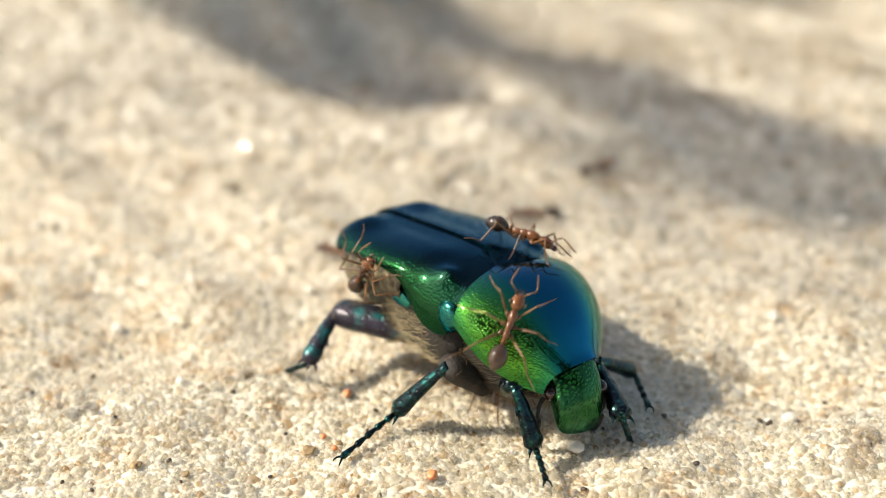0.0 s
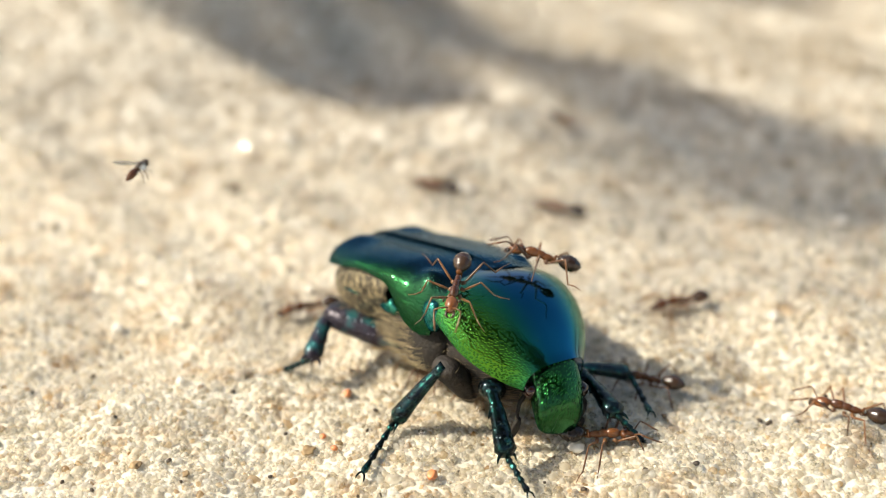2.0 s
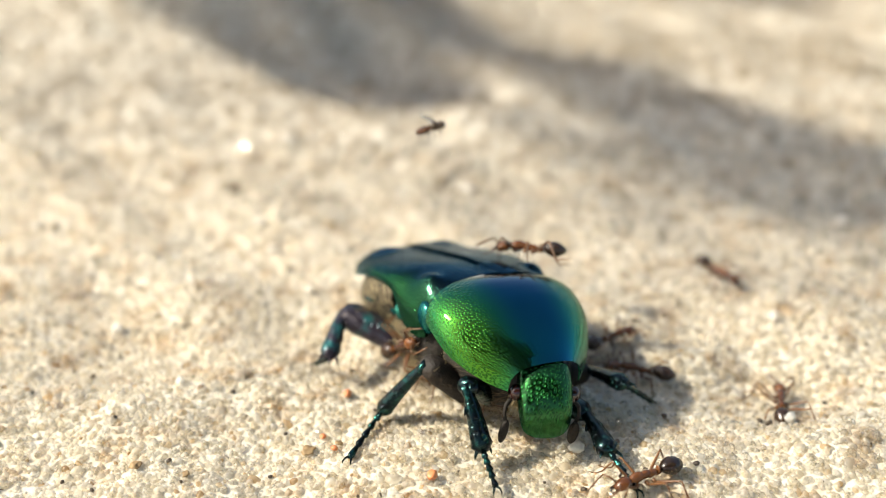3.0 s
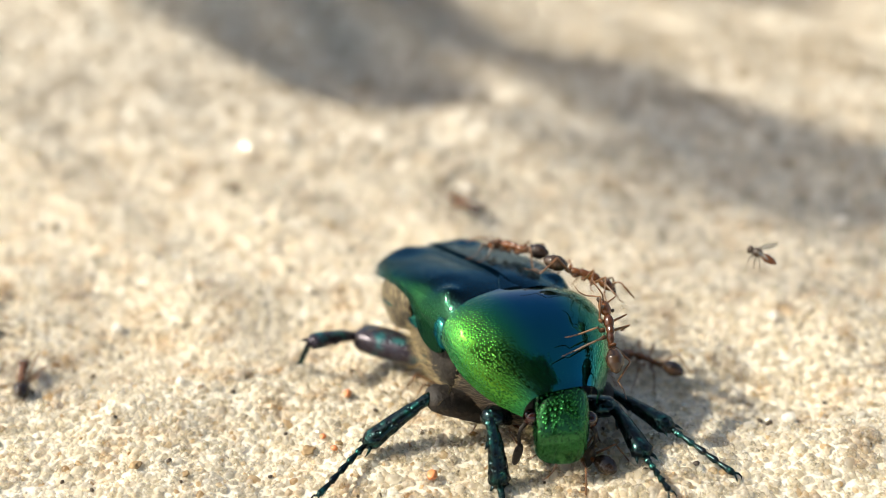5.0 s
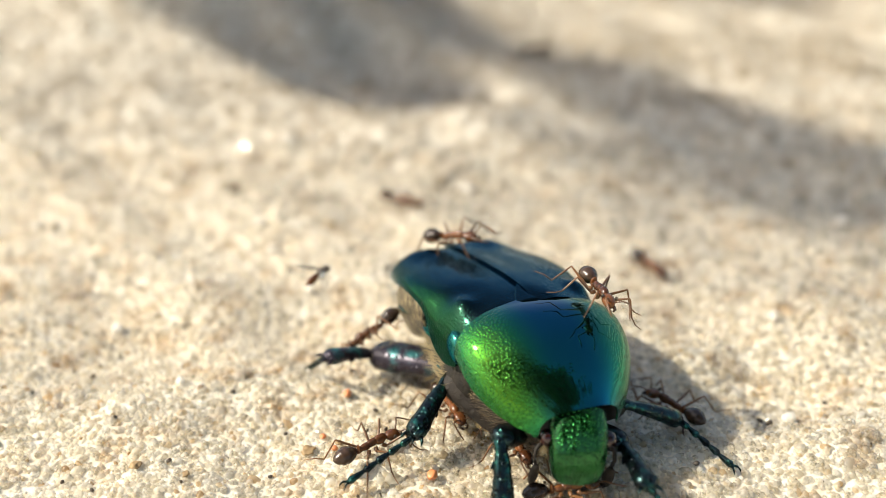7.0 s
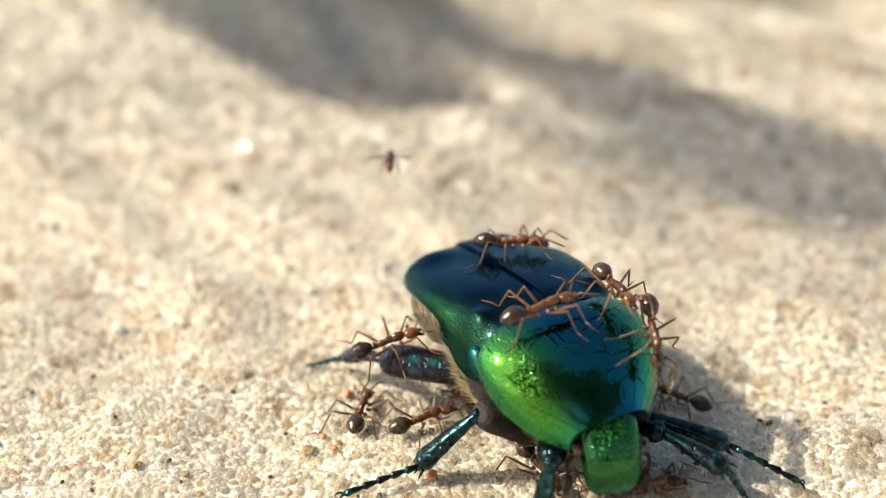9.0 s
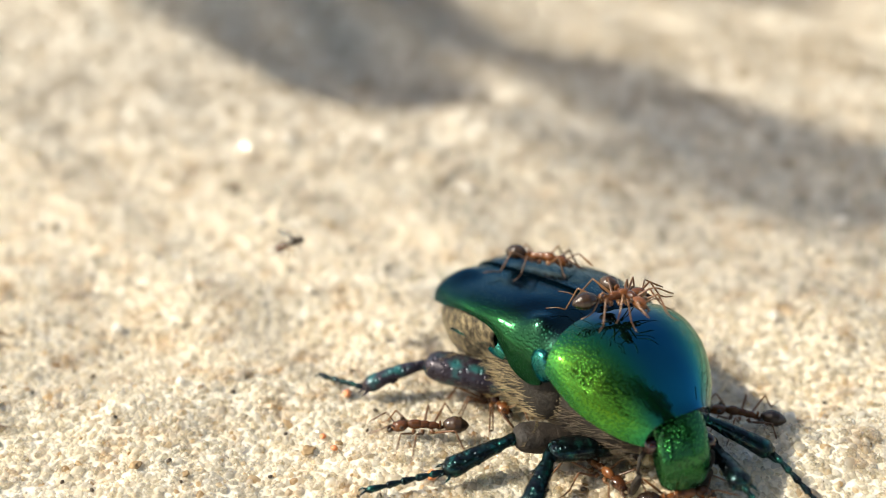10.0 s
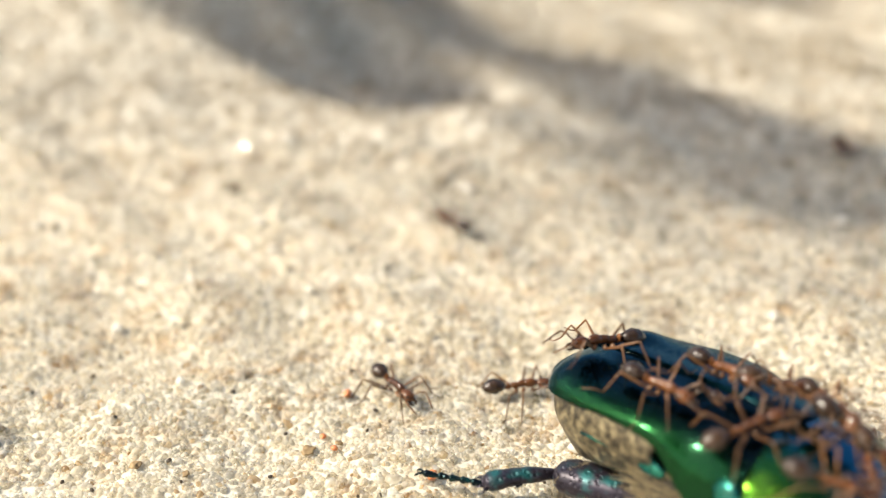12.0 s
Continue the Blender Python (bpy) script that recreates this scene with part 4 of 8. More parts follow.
    go(ti, [(0, 5.61, -3, 3.23, 0, 53.65, 13.15), (0.5, 5.82, -2.92, 3.13, 0, 18.91, -28.41), (1, 5.81, -3.04, 3.04, 0, 47.77, 8.08), (1.5, 5.5, -3.01, 3.3, 0, 40.61, -6.18), (2, 5.71, -3.23, 2.93, 0, 50.3, -4.58), (2.5, 5.58, -3.41, 2.82, 0, 55.58, 4.94), (3, 5.31, -3.48, 2.94, 0, 59.32, 15.08), (5, 5.93, -3.21, 2.73, 0, 65.2, 8.96), (5.5, 5.93, -3.28, 2.63, 0, 82.69, -0.61), (6, 6.04, -3.4, 2.29, 0, 69.97, 0.78), (6.5, 5.68, -3.62, 2.4, 0, 47.08, -14.59), (7, 5.82, -3.35, 2.68, 0, 58.72, -10.65), (9, 6.38, -2.72, 2.7, 0, 70.32, -49.12), (9.5, 5.78, -3.49, 2.52, 0, 70.2, -63.17), (10, 3.39, -4.18, 1.32, 0, 18.76, -55.61), (10.5, 3.61, -3.71, 2.89, 0, 38.35, -73.49), (12, 3.61, -3.71, 2.89, 0, 38.35, -73.49)])
    go(ta, [(0, 7.43, -2.57, 0.69, 0, 1, -32.16), (0.5, 8.44, -4.34, 2.11, 0, 55.42, 99.58), (1, 7.9, -2.74, 0.71, 0, 5.65, -30.29), (1.5, 7.88, -3.26, 1.25, 0, 18.76, -8.58), (2, 7.72, -3.39, 0.51, 0, 14.15, -10.54), (2.5, 7.36, -3.26, 0.23, 0, 14.27, -17.44), (3, 6.86, -3.06, 0.23, 0, 17.37, -10.85), (5, 7.24, -3, -0.13, 0, -16.08, -25.52), (5.5, 6.33, -3.29, -0.49, 0, -11.74, -28.8), (6, 7.12, -3.39, -0.67, 0, -12.04, -34.14), (6.5, 7.75, -4.16, 0.1, 0, -8.13, -34.81), (7, 7.43, -3.65, -0.01, 0, -15.96, -29.58), (9, 7.07, -3.52, -0.27, 0, -28.69, -35.51), (9.5, 6.26, -4.44, -0.45, 0, -25.83, -42.75), (10, 5.07, -6.65, 0.31, 0, 8.9, -59.44), (10.5, 4.31, -6.08, 0.93, 0, 15.63, -65.95), (12, 4.31, -6.08, 0.93, 0, 15.63, -65.95)])
    fe, ti, ta = limbs["front", "left"]
    go(fe, [(0, 4.2, 1.3, 1.2, 0, -31.43, 25.44), (0.5, 4.2, 1.3, 1.2, 0, -28.4, 28.16), (1, 4.2, 1.3, 1.2, 0, -19.56, 27.16), (1.5, 4.2, 1.3, 1.2, 0, -25.15, 21.87), (2, 4.2, 1.3, 1.2, 0, -26.82, 35.49), (2.5, 4.2, 1.3, 1.2, 0, -10.64, 70.42), (3, 4.2, 1.3, 1.2, 0, -2.67, 23.63), (5, 4.2, 1.3, 1.2, 0, -19.44, 50.45), (5.5, 4.2, 1.3, 1.2, 0, -22.8, 28.04), (6, 4.2, 1.3, 1.2, 0, -14.11, 20.11), (6.5, 4.2, 1.3, 1.2, 0, -12.33, 16.39), (7, 4.2, 1.3, 1.2, 0, -13.98, 20.74), (9, 4.2, 1.3, 1.2, 0, -17.76, 35.8), (9.5, 4.2, 1.3, 1.2, 0, 0.4, 32.95), (10, 4.2, 1.3, 1.2, 0, -9.62, 22.28), (10.5, 4.2, 1.3, 1.2, 0, -15.99, 0.95), (12, 4.2, 1.3, 1.2, 0, -15.99, 0.95)])
    go(ti, [(0, 6.51, 2.4, 2.76, 0, 6.28, -28.83), (0.5, 6.53, 2.55, 2.63, 0, 3.49, -27.36), (1, 6.72, 2.59, 2.2, 0, -8.08, -30.22), (1.5, 6.72, 2.31, 2.48, 0, 2.9, -25.92), (2, 6.38, 2.85, 2.55, 0, 2.28, -20.62), (2.5, 5.19, 4.08, 1.75, 0, -6.39, 26.26), (3, 6.95, 2.5, 1.34, 0, 4.75, -14.65), (5, 6, 3.48, 2.2, 0, 12.93, -2.62), (5.5, 6.64, 2.6, 2.36, 0, 10.99, -5.51), (6, 6.93, 2.3, 1.93, 0, 7.75, -4.7), (6.5, 7.01, 2.13, 1.84, 0, -2.73, -5.73), (7, 6.92, 2.33, 1.92, 0, -3.1, -11.24), (9, 6.52, 2.97, 2.12, 0, 5.95, 25.47), (9.5, 6.72, 2.93, 1.18, 0, -7.37, -10.27), (10, 6.94, 2.42, 1.7, 0, -6.57, -25.66), (10.5, 7.08, 1.35, 2.03, 0, -17.07, -27.27), (12, 7.08, 1.35, 2.03, 0, -17.07, -27.27)])
    go(ta, [(0, 9.25, 0.89, 2.42, 0, 55.91, 82.83), (0.5, 9.32, 1.1, 2.44, 0, 49.51, 81), (1, 9.41, 1.02, 2.65, 0, 41.04, 45.18), (1.5, 9.55, 0.94, 2.32, 0, 39.67, 47.56), (2, 9.33, 1.75, 2.43, 0, 37.09, 52.39), (2.5, 8, 5.46, 2.1, 0, 18.95, 75.26), (3, 9.98, 1.71, 1.08, 0, 25.04, 9.31), (5, 9.07, 3.34, 1.49, 0, 10.46, -1.52), (5.5, 9.72, 2.3, 1.76, 0, 34.76, 79.34), (6, 10.04, 2.04, 1.51, 0, 53.51, 63.54), (6.5, 10.14, 1.81, 1.99, 0, 43.14, 51.44), (7, 10.01, 1.72, 2.1, 0, 50.85, 66.96), (9, 9.35, 4.32, 1.79, 0, 57.38, 77.5), (9.5, 9.79, 2.37, 1.58, 0, 50.73, 57.93), (10, 9.76, 1.07, 2.06, 0, 46.16, 46.02), (10.5, 9.76, -0.03, 2.95, 0, 36.28, 52.25), (12, 9.76, -0.03, 2.95, 0, 36.28, 52.25)])
    fe, ti, ta = limbs["middle", "right"]
    go(fe, [(0, 2.9, -1.6, 0.6, 0, -37.81, -96.61), (0.5, 2.9, -1.6, 0.6, 0, -40.92, -86.48), (1, 2.9, -1.6, 0.6, 0, -40.04, -67.72), (1.5, 2.9, -1.6, 0.6, 0, -37.01, -85.82), (2, 2.9, -1.6, 0.6, 0, -42.86, -81.98), (2.5, 2.9, -1.6, 0.6, 0, -41.36, -100.21), (3, 2.9, -1.6, 0.6, 0, -40.71, -92.35), (5, 2.9, -1.6, 0.6, 0, -26.23, -91.8), (5.5, 2.9, -1.6, 0.6, 0, -9.3, -122.93), (6, 2.9, -1.6, 0.6, 0, -42.25, -93.74), (6.5, 2.9, -1.6, 0.6, 0, -43.64, -110.35), (7, 2.9, -1.6, 0.6, 0, -27.36, -143.44), (9, 2.9, -1.6, 0.6, 0, -40.35, -94.06), (9.5, 2.9, -1.6, 0.6, 0, -21.14, -103.1), (10, 2.9, -1.6, 0.6, 0, -10.16, -110.88), (10.5, 2.9, -1.6, 0.6, 0, -36.01, -95.94), (11, 2.9, -1.6, 0.6, 0, -59.69, -90.25), (12, 2.9, -1.6, 0.6, 0, -59.69, -90.25)])
    go(ti, [(0, 2.58, -4.35, 2.75, 0, 58.27, -129.78), (0.5, 3.06, -4.24, 2.89, 0, 53.41, -114.46), (1, 3.92, -4.08, 2.85, 0, 69.17, -169.32), (1.5, 3.1, -4.39, 2.71, 0, 63.94, -109.58), (2, 3.26, -4.14, 2.98, 0, 61.93, -124.69), (2.5, 2.43, -4.19, 2.91, 0, 51.07, -105.75), (3, 2.79, -4.25, 2.88, 0, 57.39, -135.8), (5, 2.8, -4.74, 2.15, 0, 34.34, -90.46), (5.5, 1.02, -4.5, 1.17, 0, 19.47, -68.99), (6, 2.73, -4.19, 2.95, 0, 43.87, -87.77), (6.5, 2.02, -3.97, 3.02, 0, 34.17, -74.46), (7, 0.4, -3.45, 2.21, 0, 17.84, -48.97), (9, 2.71, -4.26, 2.87, 0, 40.69, -99.45), (9.5, 2.16, -4.78, 1.86, 0, 26.44, -93.09), (10, 1.67, -4.82, 1.22, 0, 15.22, -98.14), (10.5, 2.61, -4.42, 2.66, 0, 30.88, -108.45), (11, 2.89, -3.37, 3.62, 0, 52.11, -118.93), (12, 2.89, -3.37, 3.62, 0, 52.11, -118.93)])
    go(ta, [(0, 1.32, -5.86, -0.44, 0, 15.45, -82.48), (0.5, 2.14, -6.27, -0.12, 0, 21.5, -89.78), (1, 2.61, -4.33, -0.65, 0, 6.71, -65.42), (1.5, 2.55, -5.94, -0.66, 0, 9.58, -63.59), (2, 2.25, -5.59, -0.33, 0, 15.03, -59.34), (2.5, 1.79, -6.45, -0, 0, 15, -50.08), (3, 1.34, -5.66, -0.28, 0, 11.41, -48.58), (5, 2.78, -7.83, 0.03, 0, 12.67, -56.44), (5.5, 2.29, -7.8, -0.08, 0, 21.96, -66.82), (6, 2.84, -6.89, 0.35, 0, 23.24, -87.62), (6.5, 2.85, -6.96, 0.91, 0, 23.63, -90.85), (7, 2.75, -6.14, 1.06, 0, 23.34, -80.84), (9, 2.24, -7.07, 0.42, 0, 6.86, -93.1), (9.5, 1.98, -8.13, 0.19, 0, 7.39, -110.99), (10, 1.16, -8.4, 0.23, 0, 14.04, -113.74), (10.5, 1.59, -7.47, 0.73, 0, 18.5, -115.08), (11, 1.78, -5.38, 0.66, 0, 7.61, -105.67), (12, 1.78, -5.38, 0.66, 0, 7.61, -105.67)])
    fe, ti, ta = limbs["middle", "left"]
    go(fe, [(0, 2.9, 1.6, 0.6, 0, -36.25, 21.71), (1, 2.9, 1.6, 0.6, 0, -37.94, 21.84), (2, 2.9, 1.6, 0.6, 0, -36.4, 23.86), (3, 2.9, 1.6, 0.6, 0, -19.97, 76.45), (5, 2.9, 1.6, 0.6, 0, -17.68, 66.74), (5.5, 2.9, 1.6, 0.6, 0, -23.68, 55.19), (6, 2.9, 1.6, 0.6, 0, -23.56, 70.26), (6.5, 2.9, 1.6, 0.6, 0, -29.35, 47.78), (7, 2.9, 1.6, 0.6, 0, -36.89, 37.22), (9, 2.9, 1.6, 0.6, 0, -30.91, 25.62), (9.5, 2.9, 1.6, 0.6, 0, -25.5, 12.84), (10, 2.9, 1.6, 0.6, 0, -33.95, 18.96), (10.5, 2.9, 1.6, 0.6, 0, -26.4, 47.25), (11, 2.9, 1.6, 0.6, 0, -23.87, 38.17), (12, 2.9, 1.6, 0.6, 0, -23.87, 38.17)])
    go(ti, [(0, 5.52, 2.64, 2.67, 0, 23.49, 79), (1, 5.46, 2.63, 2.75, 0, 12.14, 71.82), (2, 5.48, 2.74, 2.68, 0, 9.94, 76.34), (3, 3.67, 4.8, 1.8, 0, -15.8, -8.09), (5, 4.22, 4.66, 1.66, 0, -1.06, 15.9), (5.5, 4.73, 4.23, 2.01, 0, -11.11, 9.39), (6, 3.98, 4.62, 2, 0, -11.8, 14.9), (6.5, 4.95, 3.86, 2.32, 0, -14.37, 12.33), (7, 5.13, 3.29, 2.7, 0, 23.89, 86.13), (9, 5.61, 2.9, 2.4, 0, 16.43, 53.3), (9.5, 5.98, 2.3, 2.11, 0, 29.1, 49.1), (10, 5.65, 2.54, 2.55, 0, 17.54, 43.1), (10.5, 5.03, 3.9, 2.16, 0, -7.66, 10.8), (11, 5.42, 3.58, 2.02, 0, -4.53, 7.55), (12, 5.42, 3.58, 2.02, 0, -4.53, 7.55)])
    go(ta, [(0, 6.18, 6.02, 1.17, 0, -8.61, -40.46), (1, 6.61, 6.11, 1.96, 0, -2.69, -42.47), (2, 6.35, 6.33, 2.03, 0, 1.39, -32.14), (3, 7.24, 4.29, 2.82, 0, 31.67, 107.64), (5, 7.82, 5.69, 1.73, 0, 7.06, 19.44), (5.5, 8.36, 4.83, 2.73, 0, 26.34, 81.78), (6, 7.53, 5.56, 2.77, 0, 37.22, 77.48), (6.5, 8.5, 4.63, 3.25, 0, 36.86, 90.56), (7, 5.36, 6.71, 1.18, 0, 3.08, 9.14), (9, 7.76, 5.78, 1.34, 0, 22.67, 48.76), (9.5, 8.13, 4.78, 0.28, 0, 6.09, 33.41), (10, 8.26, 4.99, 1.42, 0, 5.78, -11.25), (10.5, 8.68, 4.6, 2.66, 0, 4.18, -24.29), (11, 9.12, 4.07, 2.31, 0, -6.9, -60.29), (12, 9.12, 4.07, 2.31, 0, -6.9, -60.29)])
    fe, ti, ta = limbs["hind", "right"]
    go(fe, [(0, -1.8, -2.2, 1, 0, 6.97, -154.21), (0.5, -1.8, -2.2, 1, 0, 2.93, -157.24), (1, -1.8, -2.2, 1, 0, 3.96, -160.57), (1.5, -1.8, -2.2, 1, 0, 3.1, -157.32), (2, -1.8, -2.2, 1, 0, -3.31, -154.84), (2.5, -1.8, -2.2, 1, 0, -16.69, -137.53), (3, -1.8, -2.2, 1, 0, -14.95, -139.73), (5, -1.8, -2.2, 1, 0, 2.57, -141.71), (5.5, -1.8, -2.2, 1, 0, 4.32, -142.96), (6, -1.8, -2.2, 1, 0, 1.28, -142.51), (6.5, -1.8, -2.2, 1, 0, 8.72, -137.58), (7, -1.8, -2.2, 1, 0, 11.78, -143.05), (9, -1.8, -2.2, 1, 0, -4.31, -125.68), (9.5, -1.8, -2.2, 1, 0, 3.86, -149.28), (10, -1.8, -2.2, 1, 0, -0.39, -143.92), (10.5, -1.8, -2.2, 1, 0, 7.9, -138.6), (11, -1.8, -2.2, 1, 0, 7.76, -143.37), (11.5, -1.8, -2.2, 1, 0, 18.32, -154.96), (12, -1.8, -2.2, 1, 0, 14.27, -164.55)])
    go(ti, [(0, -5.96, -4.21, 0.44, 0, 23.24, -59.65), (0.5, -6.08, -4, 0.76, 0, 25.75, -53.9), (1, -6.17, -3.74, 0.68, 0, 21.47, -58.37), (1.5, -6.08, -3.99, 0.75, 0, 24.8, -55.76), (2, -6, -4.17, 1.27, 0, 20.68, -47.19), (2.5, -5.09, -5.21, 2.34, 0, 25.21, -47.4), (3, -5.23, -5.1, 2.2, 0, 20.26, -34.96), (5, -5.45, -5.08, 0.79, 0, -12.52, -69.95), (5.5, -5.5, -4.99, 0.65, 0, -7.21, -72.8), (6, -5.49, -5.03, 0.9, 0, -13.26, -70.87), (6.5, -5.19, -5.3, 0.29, 0, -14.97, -64.03), (7, -5.44, -4.94, 0.05, 0, -17.5, -71.2), (9, -4.5, -5.97, 1.35, 0, 26.83, -161.18), (9.5, -5.79, -4.57, 0.69, 0, 14.09, -138.55), (10, -5.56, -4.94, 1.03, 0, 19.85, -109.54), (10.5, -5.25, -5.25, 0.36, 0, 15.25, -119.48), (11, -5.5, -4.95, 0.37, 0, 12.22, -130.98), (11.5, -5.8, -4.07, -0.46, 0, 15.92, -137.83), (12, -6.14, -3.4, -0.15, 0, 8.75, -119.78)])
    go(ta, [(0, -4.33, -6.98, -0.95, 0, 43.94, 172.19), (0.5, -4.22, -6.54, -0.76, 0, 40.16, 170.47), (1, -4.47, -6.52, -0.6, 0, 41.72, 163.8), (1.5, -4.3, -6.62, -0.72, 0, 39.39, 168.31), (2, -3.78, -6.58, 0.03, 0, 39.81, 180.58), (2.5, -2.94, -7.54, 0.85, 0, 33.72, 181.92), (3, -2.54, -6.99, 0.99, 0, 32.11, 171.31), (5, -4.27, -8.29, 1.55, 0, 53.17, 175.24), (5.5, -4.47, -8.31, 1.09, 0, 42.03, 176.26), (6, -4.37, -8.25, 1.7, 0, 42.25, 179.01), (6.5, -3.71, -8.34, 1.2, 0, 37.03, 176.29), (7, -4.36, -8.1, 1.1, 0, 42.9, 183.59), (9, -7.46, -6.97, -0.23, 0, 30.95, 221.38), (9.5, -8.33, -6.82, -0.16, 0, 15.58, 224.75), (10, -6.66, -8.04, -0.16, 0, 8.63, 204.31), (10.5, -6.92, -8.19, -0.56, 0, 12.26, 209.75), (11, -7.74, -7.53, -0.37, 0, 10.61, 211.15), (11.5, -8.29, -6.33, -1.42, 0, 18.11, 212.56), (12, -7.86, -6.4, -0.68, 0, 11.74, 210.93)])
    fe, ti, ta = limbs["hind", "left"]
    go(fe, [(0, -1.8, 2.2, 1, 0, 2.61, 149.93), (12, -1.8, 2.2, 1, 0, 2.61, 149.93)])
    go(ti, [(0, -5.82, 4.53, 0.79, 0, 12.7, 155.74), (12, -5.82, 4.53, 0.79, 0, 12.7, 155.74)])
    go(ta, [(0, -8.93, 5.93, 0.02, 0, 24.5, 158.11), (12, -8.93, 5.93, 0.02, 0, 24.5, 158.11)])

    def march(ob, rows):
        """Moves an ant along rows and swings its legs as it goes."""
        rows = [(r[0], r[1], r[2], r[3] + (BACK_LIFT if r[3] > 4.5 else 0.0), *r[4:]) for r in rows]
        go(ob, rows)
        legs = [c for c in ob.children if c.name.startswith("leg")]
        ts = [r[0] for r in rows]
        way = np.array([[r[1], r[2], r[3]] for r in rows])
        run = np.concatenate([[0], np.cumsum(np.linalg.norm(np.diff(way, axis=0), axis=1))])
        for leg, (x, y, z, turn, side) in zip(legs, ANT_LEGS):
            steps = []
            for k in range(0, 121):
                t = k / 10
                far = float(np.interp(t, ts, run))
                speed = abs(float(np.interp(t + 0.05, ts, run)) - float(np.interp(t - 0.05, ts, run)))
                if k % 20 and speed < 0.02:
                    continue
                a = 2 * math.pi * (far / 3.1 + side / 2)
                amp = min(1.0, 0.25 + speed * 1.5)
                steps.append((t, x, y, z, 0, -9 * amp * max(0.0, math.cos(a)), turn + 19 * amp * math.sin(a) * (1 if y < 0 else -1)))
            go(leg, steps)

    march(ants[0], [(0, 2.84, -21.54, 6.29, 27.1, -45.6, 59.7), (0.1, 3.69, -20.23, 7.05, 25.6, -16.1, 63.1), (0.2, 4.1, -19.64, 7.11, 25.6, -10, 65.9), (0.3, 4.81, -17.99, 7.23, 20.6, 2.2, 62.8), (0.4, 4.73, -18.09, 7.14, 10.3, 21.5, -0.9), (0.5, 4.63, -18.32, 7.06, -15.2, 22.1, -67.4), (0.6, 4.83, -18.33, 6.91, -17.4, 21.6, -67.8), (0.7, 6.02, -18.22, 6.19, -20.8, 34.9, -58.3), (0.8, 6.79, -18.36, 5.32, -46.8, 27.4, -86.4), (0.9, 7.06, -18.94, 4.63, -57.1, 24.6, -96.5), (1, 7.38, -19.29, 3.68, -56.8, 54.3, -76.5), (1.067, 8.16, -19.42, 1.94, -25.4, 26.6, -70.8), (1.1, 8.94, -19.56, 0.2, -0, -0, -80.3), (1.2, 10.81, -23.09, 0.42, -0, -0, -49.4), (1.267, 11.34, -22.46, 0.31, 0, -0, 16.9), (1.3, 11.86, -21.83, 0.19, 0, -0, 83.2), (1.4, 11.53, -18.45, -0.23, 0, -0, 97.2), (1.5, 11.29, -17, -0.35, 0, -0, 127.7), (2, 10.68, -16.29, -0.38, 0, -0, 161.3), (2.5, 10.02, -14.94, -0.51, 0, -0, 142.7), (3, 10.4, -15.32, -0.44, 0, -0, 161), (3.1, 11.12, -15.41, -0.38, 0, -0, 95.8), (3.2, 11.84, -15.5, -0.31, 0, -0, 30.7), (4, 11.15, -15.31, -0.37, 0, -0, 78.9), (4.8, 10.46, -15.12, -0.42, 0, -0, 127.2), (5, 11.08, -14.81, -0.23, 0, -0, 142), (5.3, 10.86, -16.12, -0.37, 0, -0, 143), (6, 10.66, -22.64, 0.38, 0, -0, 145.9), (6.5, 10.26, -23.23, 0.44, 0, -0, 163.2), (7, 11.48, -18.93, -0.18, 0, -0, 128.6), (9, 11.88, -17.77, -0.4, 0, -0, 143.6), (9.5, 12.81, -20.37, -0.07, 0, -0, 144.3), (10, 14.85, -19.63, -0.25, 0, -0, 162), (10.27, 15.41, -17.59, -0.72, 0, -0, 110.7), (10.5, 15.98, -15.55, -1.2, 0, -0, 59.5), (11, 17.23, -18.48, -0.66, 0, -0, 27.6), (11.27, 18.44, -18.02, -0.75, 0, 0, -14.8), (11.5, 19.66, -17.57, -0.83, -0, -0, -57.1), (12, 20.04, -23.41, 0.11, -0, -0, -71)])
